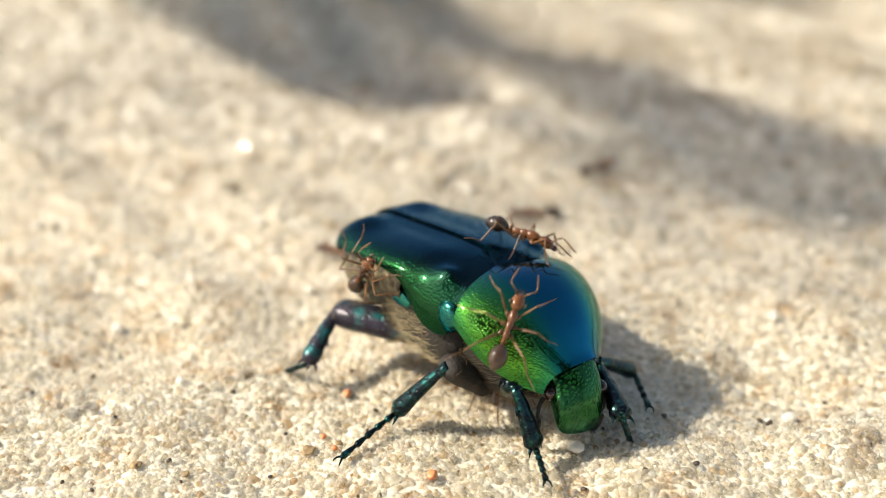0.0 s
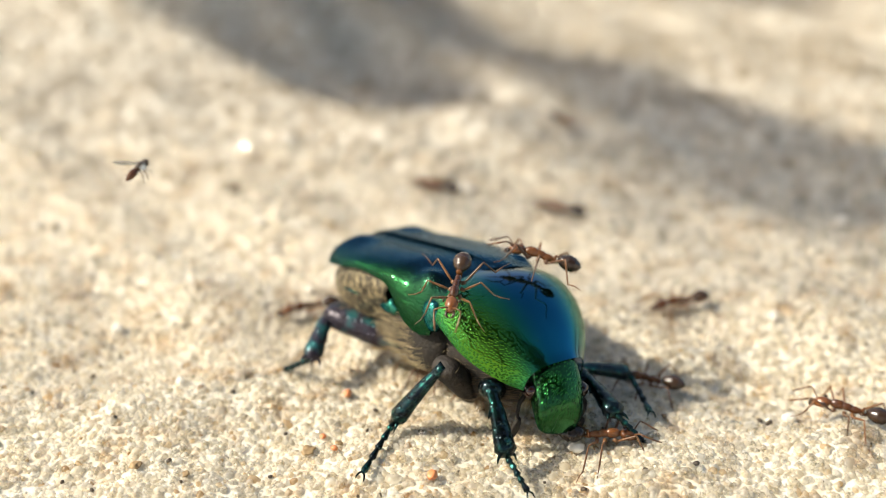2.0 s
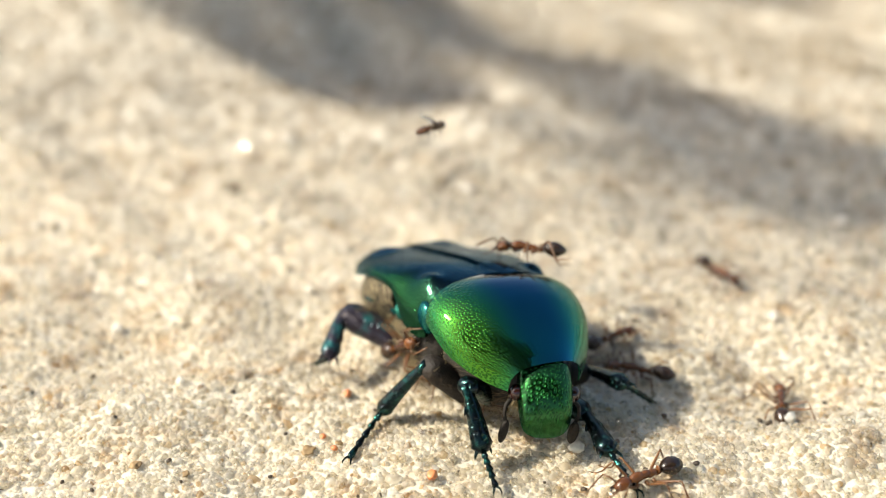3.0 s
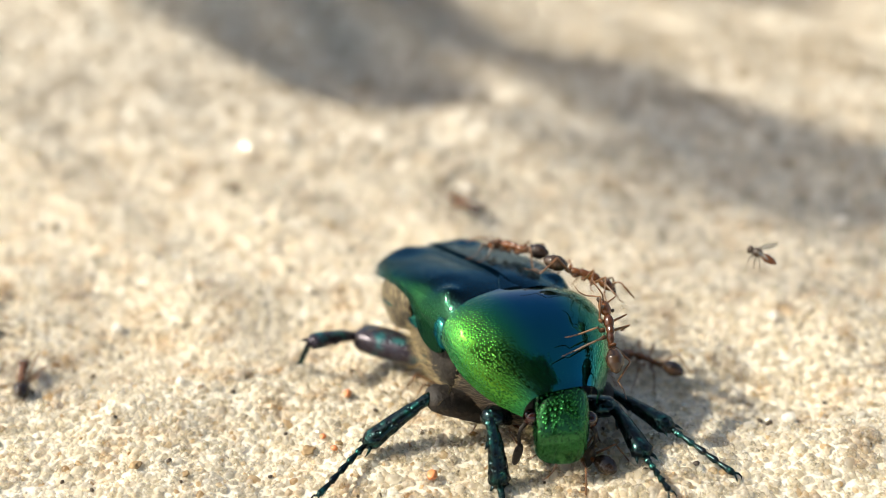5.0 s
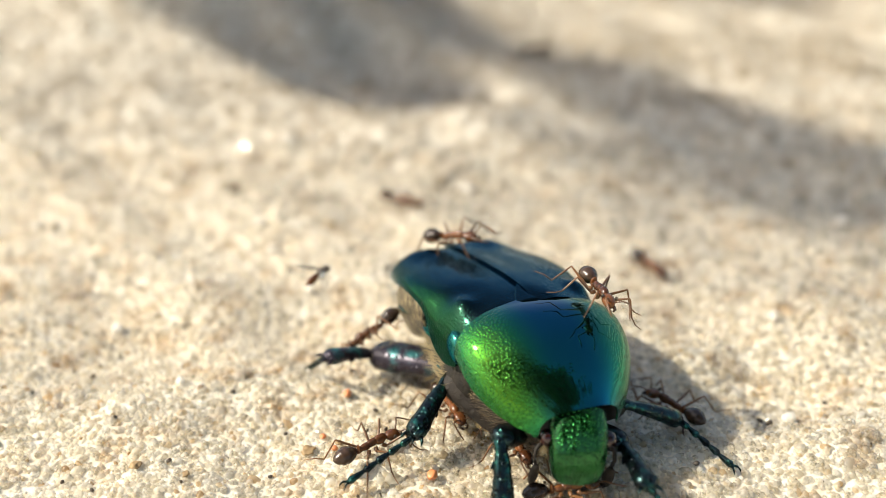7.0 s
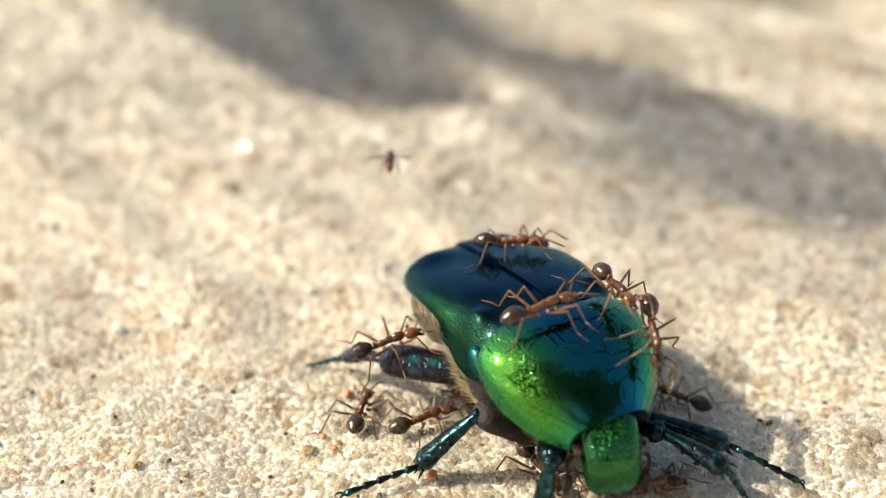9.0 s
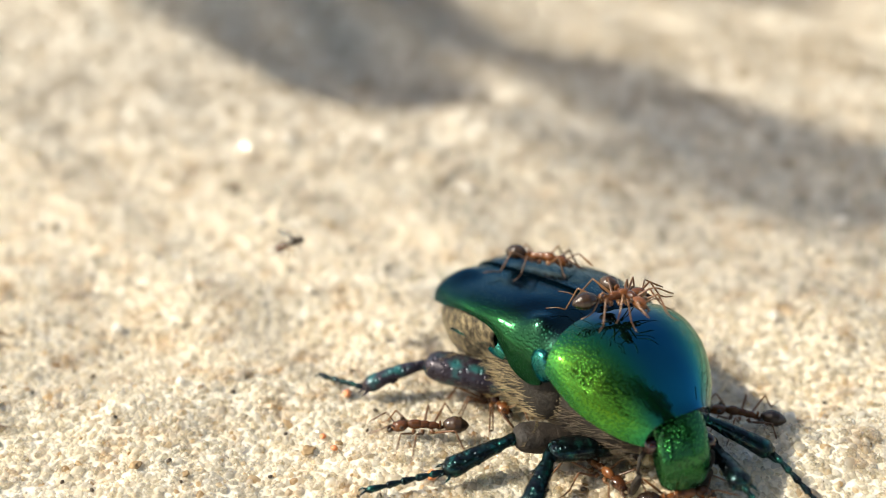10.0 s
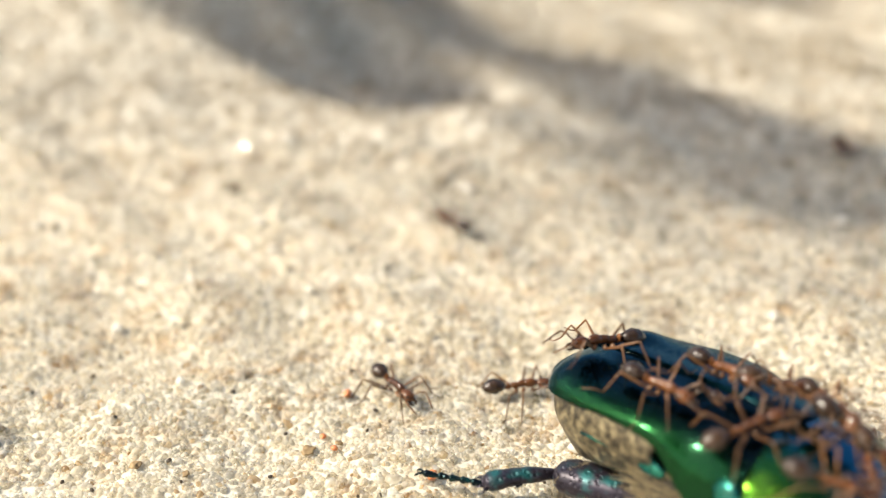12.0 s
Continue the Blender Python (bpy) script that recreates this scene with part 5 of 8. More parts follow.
    march(ants[1], [(0, -3.44, -15.85, 6.69, 112.3, -48.1, -64.2), (0.1, -3.84, -15.47, 6.6, 114, -60.4, -69.9), (0.1667, -3.79, -15.28, 6.84, -6.2, -61.7, 61.1), (0.2, -3.73, -15.1, 7.07, -19.1, -12.9, 87.2), (0.3, -3.65, -14.58, 7.11, -12.2, 5, 133.3), (0.5, -4.79, -13.56, 6.84, -18.2, 12.8, 150.9), (0.7, -4.79, -13.73, 6.72, -19.3, 9.1, 140.6), (0.8, -4.69, -13.22, 6.78, -15, -5.1, 110.5), (0.9, -4, -12.69, 6.9, 4.4, -3.3, 63.6), (1, -1.47, -12.17, 6.77, -2.8, 0.2, 0.4), (1.1, -0.29, -13.06, 6.88, -7.9, 2.2, 4.8), (1.2, 1.82, -14.2, 7.01, -12.1, 4.8, -6.1), (1.3, 2.47, -14.93, 7.11, -12.9, -0.5, -42.5), (1.4, 2.34, -15.86, 7.26, -3, 5, -75.7), (1.5, 2.84, -17.93, 7.44, -0.2, -4.5, -97), (1.6, 1.88, -19.55, 7.33, -3.6, 15.7, -106.5), (1.8, 1.15, -19.7, 7, 1.1, 27.9, -105.2), (2, 0.74, -19.37, 6.92, 3.3, 19.7, -102.6), (2.2, 0.05, -19.07, 6.57, 23.4, 20.4, -97.8), (2.4, 0.11, -19.29, 6.28, 37, 43.4, -96.3), (2.5, 0.09, -19.41, 6.06, 37.3, 54.9, -98.5), (2.6, -1.27, -17.26, 4.4, 108.9, 117.9, -33.6), (2.7, -2.83, -15.28, 2.3, -46.9, 28.2, -148.8), (2.8, -3.87, -14.97, 1.95, 80.8, 139.4, -33.3), (2.867, -3.09, -15.48, 2.17, 37.3, 77.8, -82.9), (2.933, -2.31, -16, 2.4, 73.3, 21.7, -53.5), (3, -1.53, -16.51, 2.63, 84.3, -36.1, -57.1), (3.2, 0.85, -21.38, 4.93, 76.8, 1.1, -32.7), (3.6, 1.89, -20.17, 2.41, 38.3, 6, -48.3), (4, 2.92, -18.96, -0.12, -0, -0, -63.6), (4.5, 5.33, -19.84, -0.05, -0, -0, -63.8), (4.8, 6.73, -20.52, 0.14, -0, -0, -64.4), (4.833, 7, -20.59, 1.5, 32.2, 8.1, -12.1), (4.867, 7.26, -20.66, 2.86, 58.6, -12.1, 36.9), (4.9, 7.52, -20.73, 4.23, 61.5, -45.1, 85.3), (5, 7.16, -20.37, 5.16, 37.6, -34.9, 95.6), (5.1, 7.64, -20.12, 4.83, 49.7, -36.2, 95.7), (5.2, 7, -18.16, 6.02, 18.8, -25.9, 151.1), (5.3, 6.07, -16.06, 5.76, 22.4, -35.4, 154.1), (5.5, 6.02, -16.6, 5.74, 6.7, -19.5, 152.2), (5.7, 6.07, -16.25, 5.67, 28.1, -17.7, 163.1), (5.767, 6.06, -16.33, 5.68, -6.5, -30.6, -132.7), (5.833, 6.06, -16.4, 5.69, -33.9, -8.3, -73.6), (5.9, 6.05, -16.47, 5.7, -31.1, 25.5, -23.5), (6, 6.28, -19.08, 6.45, -17.2, 11.7, -24.9), (6.5, 6.92, -19.36, 6.35, -25.4, 4.8, -79.6), (7, 6.93, -19.77, 6.74, -20.1, -1.4, -76.6), (9, 7.57, -21.01, 7.51, -11.5, 0.2, -72.3), (9.5, 7.75, -20.87, 7.52, -5, -8.3, -68), (10, 8.23, -20.72, 6.89, -2.7, -8.9, -68.3), (10.2, 9.84, -21.21, 6.4, -3.8, 15, -35.7), (10.5, 10.61, -21.49, 6.01, 2.9, 23.5, -21), (11, 11.07, -22.94, 6.2, 4.1, 18.4, -19.5), (11.5, 12.61, -25.15, 6.29, -4.1, 11.4, -40.9), (12, 13.42, -27.36, 6.46, -7.9, 5.5, -20.3)])
    march(ants[2], [(0, 3.77, -15.31, 7.41, -12.9, 10.7, -23.6), (0.3, 3.85, -15.39, 7.15, -14.8, 16.6, -13.9), (0.5, 4.38, -16.44, 7.14, -13.2, 3.4, -11.3), (0.6, 4.25, -15.44, 6.87, 3.7, 4.8, 47.5), (0.7, 4.12, -14.43, 6.61, 13.8, -8.8, 104.7), (1, 4.56, -15.99, 6.81, 15.7, -4.8, 171), (1.1, 4.58, -16.25, 6.88, 12, -7.9, 173.4), (1.2, 4.6, -16.51, 6.94, 8.1, -10.9, 176), (1.3, 4.62, -16.77, 7.01, 4, -13.7, 178.8), (1.4, 4.63, -17.02, 7.07, -0.3, -16.3, -178.1), (1.5, 4.65, -17.28, 7.13, -4.8, -18.6, -174.8), (1.6, 4.67, -17.05, 7.01, -1, -17.9, -178.4), (1.7, 4.68, -16.81, 6.89, 2.8, -17, 178.1), (1.8, 4.69, -16.57, 6.77, 6.4, -15.9, 174.8), (1.9, 4.71, -16.34, 6.65, 10, -14.5, 171.5), (2, 4.72, -16.1, 6.53, 13.4, -13, 168.3), (2.5, 4.51, -16.34, 6.63, 12.3, -5.4, 163.9), (3, 4.41, -13.57, 5.71, 26.6, -2.8, 174.1), (4.8, 3.31, -12.93, 5.61, 14.7, 11, 126.2), (5, 3.71, -13.59, 5.73, 17.9, 6.1, 144.2), (5.2, 4.18, -13.82, 5.61, 20.3, -5.8, 170.1), (5.4, 2.86, -13.12, 5.33, 16, -0.2, 176.5), (5.5, 1.43, -12.7, 5.24, 12.2, 3.1, 179.3), (5.6, 1.25, -12.32, 5.05, 13.2, 2.7, 179.6), (5.7, 1.07, -11.94, 4.86, 14.2, 2.4, 179.8), (5.8, 0.89, -11.55, 4.67, 15.3, 2, -179.9), (5.9, 0.7, -11.17, 4.48, 16.3, 1.7, -179.7), (6, 0.52, -10.78, 4.29, 17.3, 1.3, -179.5), (6.3, 0.19, -12.57, 5.01, 11.9, 0.7, -179.4), (6.4, -0.1, -13.21, 5.28, 9.7, -6.3, -139.5), (6.5, -0.39, -13.85, 5.55, 3.4, -10.3, -98.7), (6.7, -0.14, -13.33, 5.63, -3, -8.3, -79.9), (6.8, 0.15, -12.54, 5.59, -6.9, -1.2, -24.5), (7, 0.72, -11.96, 5.74, 11.9, -16.4, -38.6), (7.2, 0.12, -12.84, 5.9, -6, 5.3, 11.3), (8.8, 3.12, -15.83, 6.91, -9.4, -0.3, -0.6), (9, 3.55, -14.84, 6.78, -3.1, -6.6, -13.9), (9.5, 3.13, -13.9, 6.33, -2.4, -3.6, -19.1), (10, 4.98, -14.41, 5.63, -8.9, -5.7, -33.5), (10.5, 5.43, -15.77, 5.65, 21.1, -5.1, -61.5), (11, 7.04, -19.18, 6.18, 16.6, -7, -58.3), (11.2, 8.63, -20.6, 6.48, -3.4, -1.9, -51.7), (11.5, 10.65, -20.5, 6.41, -8.9, -1.4, -52.5), (12, 11.44, -26.14, 6.41, -2.8, -7.7, -58.5)])
    march(ants[3], [(0, 2.98, -10.18, 0.05, -0, -0, -48.9), (0.1333, 3.66, -11, -0.2, -0, -0, -48.7), (0.3, 3.3, -12.02, 5.02, -22.9, 10.2, -48.5), (0.5, 3.15, -11.96, 4.82, -23.7, 9.7, -48.1), (1, 3.02, -11.86, 4.4, -25.7, 9.2, -46.8), (1.5, 2.95, -11.61, 4.49, -25, 8.5, -47), (2, 3.78, -12.07, 3.73, -27.3, 3.7, -51.1), (2.5, 5.18, -11.88, -0.5, -0, -0, -57.6), (3, 5.18, -12.37, -0.58, -0, -0, -62), (3.5, 5.23, -12.57, -0.62, -0, -0, -63.3), (4, 5.38, -12.52, -0.61, -0, -0, -63.6), (4.5, 5.58, -12.51, -0.62, -0, -0, -63.8), (4.8, 5.2, -15.61, 5.99, -6.7, 0.8, -54.6), (5, 6.55, -16.96, 5.97, -27.8, 15.3, -18), (5.067, 6.3, -16.64, 5.94, -4.5, 18.7, 42.5), (5.133, 6.05, -16.32, 5.91, 10.3, 1.5, 98.8), (5.2, 5.8, -16.01, 5.89, 4.4, -20.2, 153.3), (5.5, 2.93, -13.98, 5.52, 19.5, -1.9, 175.3), (5.6, 2.16, -14.41, 5.53, 18.7, -0.5, -178.3), (5.7, 1.39, -14.84, 5.55, 18.1, 1, -171.8), (5.8, 0.62, -15.27, 5.56, 17.7, 2.5, -165.4), (5.9, -0.15, -15.7, 5.57, 17.5, 4.1, -159), (6, -0.92, -16.13, 5.58, 17.4, 5.7, -152.5), (6.5, -1.59, -16.32, 5.5, 37.4, 36.5, -112), (6.567, -1.24, -16.2, 5.66, 8.4, 44.6, -176.9), (6.633, -0.88, -16.07, 5.82, -13.1, 28.8, 124.2), (6.7, -0.53, -15.94, 5.98, -11.4, 5.6, 78.8), (6.867, 2.59, -13.87, 2.74, -7.8, -1.4, 6), (7, 5.7, -11.8, -0.5, -0, -0, -67), (7.5, 6.2, -12.84, -0.7, -0, -0, -67), (8, 6.61, -13.6, -0.73, -0, -0, -66.7), (8.5, 7.09, -14.25, -0.65, -0, -0, -66), (9, 7.82, -14.97, -0.54, -0, -0, -64.9), (9.5, 8.77, -15.55, -0.57, -0, -0, -60.9), (10, 9.87, -15.37, -0.56, -0, -0, -56.5), (10.1, 10.07, -15.47, -0.52, -0, -0, -56.4), (10.3, 8.1, -18.06, 6.11, -12, -4.9, -49.6), (10.5, 8.82, -18.96, 6.11, -11.3, 4.9, -33.1), (11, 8.88, -21, 6.37, -0.7, 5.6, -31.3), (11.2, 10.11, -21.69, 6.4, -5.7, 5.4, -41.2), (11.3, 9.68, -20.48, 6.4, 0.8, 9.3, 14.1), (11.4, 9.26, -19.27, 6.4, 7.7, 6.2, 69.6), (11.5, 8.83, -18.06, 6.41, 9.2, -1.2, 124.1), (11.67, 10.81, -21.61, 6.43, 6.6, -8, 178.7), (11.83, 12.78, -25.16, 6.45, -0.5, -9.9, -125.9), (12, 14.76, -28.71, 6.47, -6, -5.1, -70.8)])
    march(ants[4], [(0, 0.46, -14.95, -0.24, -0, -0, -48.9), (0.5, -0.11, -15.22, -0.2, -0, -0, -48.1), (1, -0.29, -15.51, -0.17, -0, -0, -46.8), (1.5, -0.35, -15.45, -0.17, -0, -0, -47), (2, -0.65, -15.53, -0.13, -0, -0, -51.1), (2.5, 0.12, -15.46, -0.19, -0, -0, -57.6), (3, -0.15, -15.87, -0.15, -0, -0, -62), (3.5, -0.2, -16.27, -0.1, -0, -0, -63.3), (4, -0.1, -16.52, -0.07, -0, -0, -63.6), (4.5, 0.06, -16.83, -0.04, -0, -0, -63.8), (5, 0.16, -17.36, 0.01, -0, -0, -65.1), (5.5, 0.12, -18.22, 0.02, -0, -0, -67.6), (6, 0.03, -18.93, 0.06, -0, -0, -67.2), (6.5, 0.12, -18.71, 0.03, -0, -0, -66.6), (7, 0.32, -19.32, 0.1, -0, -0, -67), (7.5, 0.4, -19.89, 0.17, -0, -0, -67), (8, 0.41, -20.19, 0.21, -0, -0, -66.7), (8.5, 0.55, -20.43, 0.21, -0, -0, -66), (8.667, 1.33, -22.07, 3.5, 9.9, -19.5, -11.8), (8.8, 2.11, -23.7, 6.8, -3, -38.3, 50.4), (8.9, 3.12, -23.05, 7.29, -1.6, -16.4, 42.4), (9, 4.28, -22.82, 7.54, 4.8, -6.5, 25.9), (9.1, 4.62, -22.66, 7.56, 2, -7, 17), (9.5, 5.95, -22.41, 7.61, -1, -3, 30.5), (10, 7.68, -21.12, 6.95, -8, -0.3, 18.6), (10.5, 9.84, -21.15, 6.23, -8.2, 4.4, -50.7), (11, 11.2, -22.87, 6.17, 5, 19.6, -17.2), (11.5, 13.72, -25.47, 5.85, 14.3, 30.2, -5.3), (12, 15.03, -30.1, 6.34, -4.7, 17.1, -51.2)])
    march(ants[5], [(0, 2.92, -10.11, 0.07, -0, -0, -48.9), (0.5, 2.36, -10.14, 0.15, -0, -0, -48.1), (1, 2.12, -10.17, 0.18, -0, -0, -46.8), (1.5, 2.19, -9.95, 0.18, -0, -0, -47), (2, 2.36, -10.06, 0.16, -0, -0, -51.1), (2.5, 3.89, -10.23, -0.1, -0, -0, -57.6), (3, 4.16, -10.83, -0.25, -0, -0, -62), (3.5, 4.36, -11.18, -0.33, -0, -0, -63.3), (4, 4.64, -11.3, -0.37, -0, -0, -63.6), (4.5, 4.96, -11.48, -0.41, -0, -0, -63.8), (5, 5.33, -11.99, -0.52, -0, -0, -65.1), (5.5, 5.66, -12.97, -0.68, -0, -0, -67.6), (6, 5.72, -13.54, -0.7, -0, -0, -67.2), (6.5, 5.89, -13.08, -0.7, -0, -0, -66.6), (7, 6.3, -13.61, -0.73, -0, -0, -67), (7.5, 6.53, -14.06, -0.7, -0, -0, -67), (8, 6.67, -14.23, -0.67, -0, -0, -66.7), (8.5, 6.89, -14.3, -0.66, -0, -0, -66), (8.6, 6.96, -14.31, -0.66, -0, -0, -65.8), (8.8, 8.07, -22.7, 6.75, -9.9, 38.4, -55.9), (9, 8.66, -22.79, 6.55, -34.6, 29.5, -87.8), (9.5, 9.34, -23.04, 6.67, -19.8, 34.4, -74.5), (9.8, 8.35, -13.69, -0.51, -0, -0, -57.6), (10, 8.66, -13.55, -0.46, -0, -0, -56.5), (10.5, 9.27, -13.76, -0.47, -0, -0, -56.4), (11, 9.97, -15.12, -0.53, -0, -0, -54.4), (11.2, 10.63, -15.93, -0.41, -0, -0, -55), (11.5, 14.28, -25.85, 5.32, 17.9, 39.8, -5.6), (11.73, 14.61, -28.71, 5.6, -8.5, 39.1, -55.7), (12, 14.94, -31.56, 5.88, -24.5, 23.9, -97.2)])
    march(ants[6], [(0, 1.69, -8.7, 0.18, -0, -0, -48.9), (0.5, 1.1, -8.76, 0.24, -0, -0, -48.1), (1, 0.82, -8.82, 0.29, -0, -0, -46.8), (1.5, 0.88, -8.6, 0.24, -0, -0, -47), (2, 1.14, -8.61, 0.21, -0, -0, -51.1), (2.5, 2.83, -8.66, 0.11, -0, -0, -57.6), (3, 3.21, -9.18, 0.11, -0, -0, -62), (3.5, 3.44, -9.51, 0.06, -0, -0, -63.3), (4, 3.71, -9.64, 0.02, -0, -0, -63.6), (4.5, 4.04, -9.82, -0.03, -0, -0, -63.8), (5, 4.44, -10.32, -0.15, -0, -0, -65.1), (5.5, 4.83, -11.26, -0.37, -0, -0, -67.6), (6, 4.87, -11.84, -0.49, -0, -0, -67.2), (6.5, 5.01, -11.39, -0.39, -0, -0, -66.6), (7, 5.42, -11.92, -0.51, -0, -0, -67), (7.5, 5.64, -12.38, -0.6, -0, -0, -67), (8, 5.77, -12.56, -0.64, -0, -0, -66.7), (8.5, 5.96, -12.64, -0.66, -0, -0, -66), (9, 6.36, -12.81, -0.7, -0, -0, -64.9), (9.5, 6.83, -12.95, -0.7, -0, -0, -60.9), (10, 7.36, -12.4, -0.58, -0, -0, -56.5), (10.5, 7.84, -12.45, -0.48, -0, -0, -56.4), (11, 8.36, -13.7, -0.51, -0, -0, -54.4), (11.2, 8.98, -14.45, -0.56, -0, -0, -55), (11.4, 5.65, -16.84, 6.52, 5.9, -6.1, -12.1), (11.5, 6.39, -17.13, 6.6, -3.2, -2.8, 5.5), (11.6, 7.41, -17.68, 6.58, 3.5, -2.1, -26.2), (11.8, 7.95, -21.36, 6.34, 17.9, 0, -54.7), (11.9, 7.47, -22.27, 6.15, 8.7, 0.4, -107.6), (12, 6.99, -23.18, 5.97, 2.7, -6.7, -160.1)])
    march(ants[7], [(0, 2.49, -15.76, -0.32, -0, -0, -48.9), (0.5, 2.05, -16.07, -0.24, -0, -0, -48.1), (1, 2, -16.35, -0.22, -0, -0, -46.8), (1.5, 2.07, -16.36, -0.22, -0, -0, -47), (2, 1.82, -16.7, -0.17, -0, -0, -51.1), (2.5, 2.57, -16.98, -0.21, -0, -0, -57.6), (3, 2.27, -17.67, -0.18, -0, -0, -62), (3.5, 2.28, -18.2, -0.16, -0, -0, -63.3), (4, 2.47, -18.55, -0.14, -0, -0, -63.6), (4.5, 2.72, -18.95, -0.12, -0, -0, -63.8), (5, 2.87, -19.63, -0.1, -0, -0, -65.1), (5.5, 2.82, -20.69, -0.03, -0, -0, -67.6), (6, 2.84, -21.47, -0.02, -0, -0, -67.2), (6.5, 3.05, -21.31, -0.04, -0, -0, -66.6), (7, 3.33, -22.04, -0.1, -0, -0, -67), (7.5, 3.49, -22.7, -0.15, -0, -0, -67), (8, 3.61, -23.08, -0.16, -0, -0, -66.7), (8.5, 3.87, -23.38, -0.17, -0, -0, -66), (9, 4.45, -23.81, -0.2, -0, -0, -64.9), (9.5, 5.67, -24.31, -0.22, -0, -0, -60.9), (10, 7.09, -24.06, -0.07, -0, -0, -56.5), (10.5, 7.62, -24.34, 0.03, -0, -0, -56.4), (11, 8.46, -25.77, -0.27, -0, -0, -54.4), (11.2, 8.92, -26.56, -0.52, -0, -0, -55), (11.3, 10.03, -27.61, 1.71, 33.8, -9.2, -3.5), (11.4, 11.14, -28.67, 3.93, 50.5, -40.9, 43.5), (11.5, 11.67, -28.57, 4.84, 32, -40.5, 68.5), (11.6, 11.81, -29.07, 5.29, 35.4, -31.3, 58.1), (11.8, 12.7, -30.63, 5.62, 37.9, -5.6, 24.1), (12, 13.59, -32.19, 5.96, 25.6, 17.1, -10.3)])
    march(ants[8], [(0, -0.73, -12.07, 0.17, -0, -0, -48.9), (0.5, -1.35, -12.33, 0.13, -0, -0, -48.1), (1, -1.6, -12.62, 0.1, -0, -0, -46.8), (1.5, -1.64, -12.53, 0.1, -0, -0, -47), (2, -1.73, -12.48, 0.09, -0, -0, -51.1), (2.5, -0.61, -12.28, 0.11, -0, -0, -57.6), (3, -0.63, -12.62, 0.05, -0, -0, -62), (3.5, -0.59, -12.99, -0.02, -0, -0, -63.3), (4, -0.47, -13.22, -0.08, -0, -0, -63.6), (4.5, -0.29, -13.51, -0.14, -0, -0, -63.8), (5, -0.1, -14.03, -0.22, -0, -0, -65.1), (5.5, 0.03, -14.83, -0.22, -0, -0, -67.6), (6, -0.08, -15.5, -0.18, -0, -0, -67.2), (6.5, -0.02, -15.31, -0.2, -0, -0, -66.6), (7, 0.21, -15.94, -0.15, -0, -0, -67), (7.5, 0.27, -16.53, -0.07, -0, -0, -67), (8, 0.26, -16.84, -0.04, -0, -0, -66.7), (8.5, 0.34, -17.1, -0.01, -0, -0, -66), (9, 0.69, -17.49, 0.01, -0, -0, -64.9), (9.5, 1.38, -18.13, -0.05, -0, -0, -60.9), (10, 2.29, -18.09, -0.16, -0, -0, -56.5), (10.5, 2.8, -18.34, -0.15, -0, -0, -56.4), (11, 3.29, -19.94, -0.08, -0, -0, -54.4), (11.3, 4.15, -21.16, -0.16, -0, -0, -55.5), (11.47, 4.99, -22.77, 2.66, 38.9, -24.6, -39.6), (11.6, 5.82, -24.38, 5.49, 85.6, -53.1, -46.1), (11.8, 7.28, -25.58, 5.8, 40, -27.9, -38.8), (12, 8.74, -26.77, 6.12, 3.1, -5.1, -51.6)])
    march(ants[9], [(0, 12.28, 13.64, -0.2, 0, -0, 41.4), (0.1, 19.79, 19.05, -0.03, 0, -0, 41), (0.2, 27.31, 17.24, 0.28, 0, -0, 0), (0.2667, 28.55, 17.57, 0.29, 0, 0, -48.5), (0.3, 29.79, 17.91, 0.3, 0, -0, -97.1), (0.4, 27.37, 13.89, 0.03, 0, -0, -117.4), (0.5, 25.42, 12.23, -0, 0, -0, -121), (0.5333, 24.81, 11.64, -0.07, 0, -0, -132.8), (0.5667, 23.59, 10.46, -0.19, 0, -0, -156.4), (0.6, 22.37, 9.27, -0.32, 0, -0, 180), (0.6333, 20.5, 9.78, -0.4, 0, -0, 137.8), (0.7, 18.63, 10.28, -0.49, 0, -0, 95.5), (0.8, 21.12, 20.75, -0.12, 0, -0, 84.2), (0.9, 20.65, 28.03, -0.15, 0, -0, 147.3), (0.9333, 18.91, 27.31, -0.05, 0, -0, 92.8), (0.9667, 17.18, 26.58, 0.05, 0, -0, 38.3), (1, 15.44, 25.86, 0.14, -0, -0, -16.2), (1.1, 10.77, 26.57, -0.12, -0, -0, -31.1), (1.5, 10.67, 25.47, -0.19, -0, -0, -52.6), (2, 10.87, 25.48, -0.18, -0, -0, -60.3), (2.1, 10.18, 25.13, -0.17, -0, -0, -59.9), (2.2, 10.12, 18.67, 0.33, -0, -0, -64.5), (2.4, 17.37, 15.59, -0.1, -0, -0, -28.7), (2.5, 24.44, 12.06, -0.01, 0, -0, 0), (2.6, 29.95, 8.97, -0.27, -0, -0, -29), (2.8, 34.71, 5.22, 0.03, -0, -0, -28.5), (12, 37.13, 5.2, 0.14, -0, -0, -28.9)])
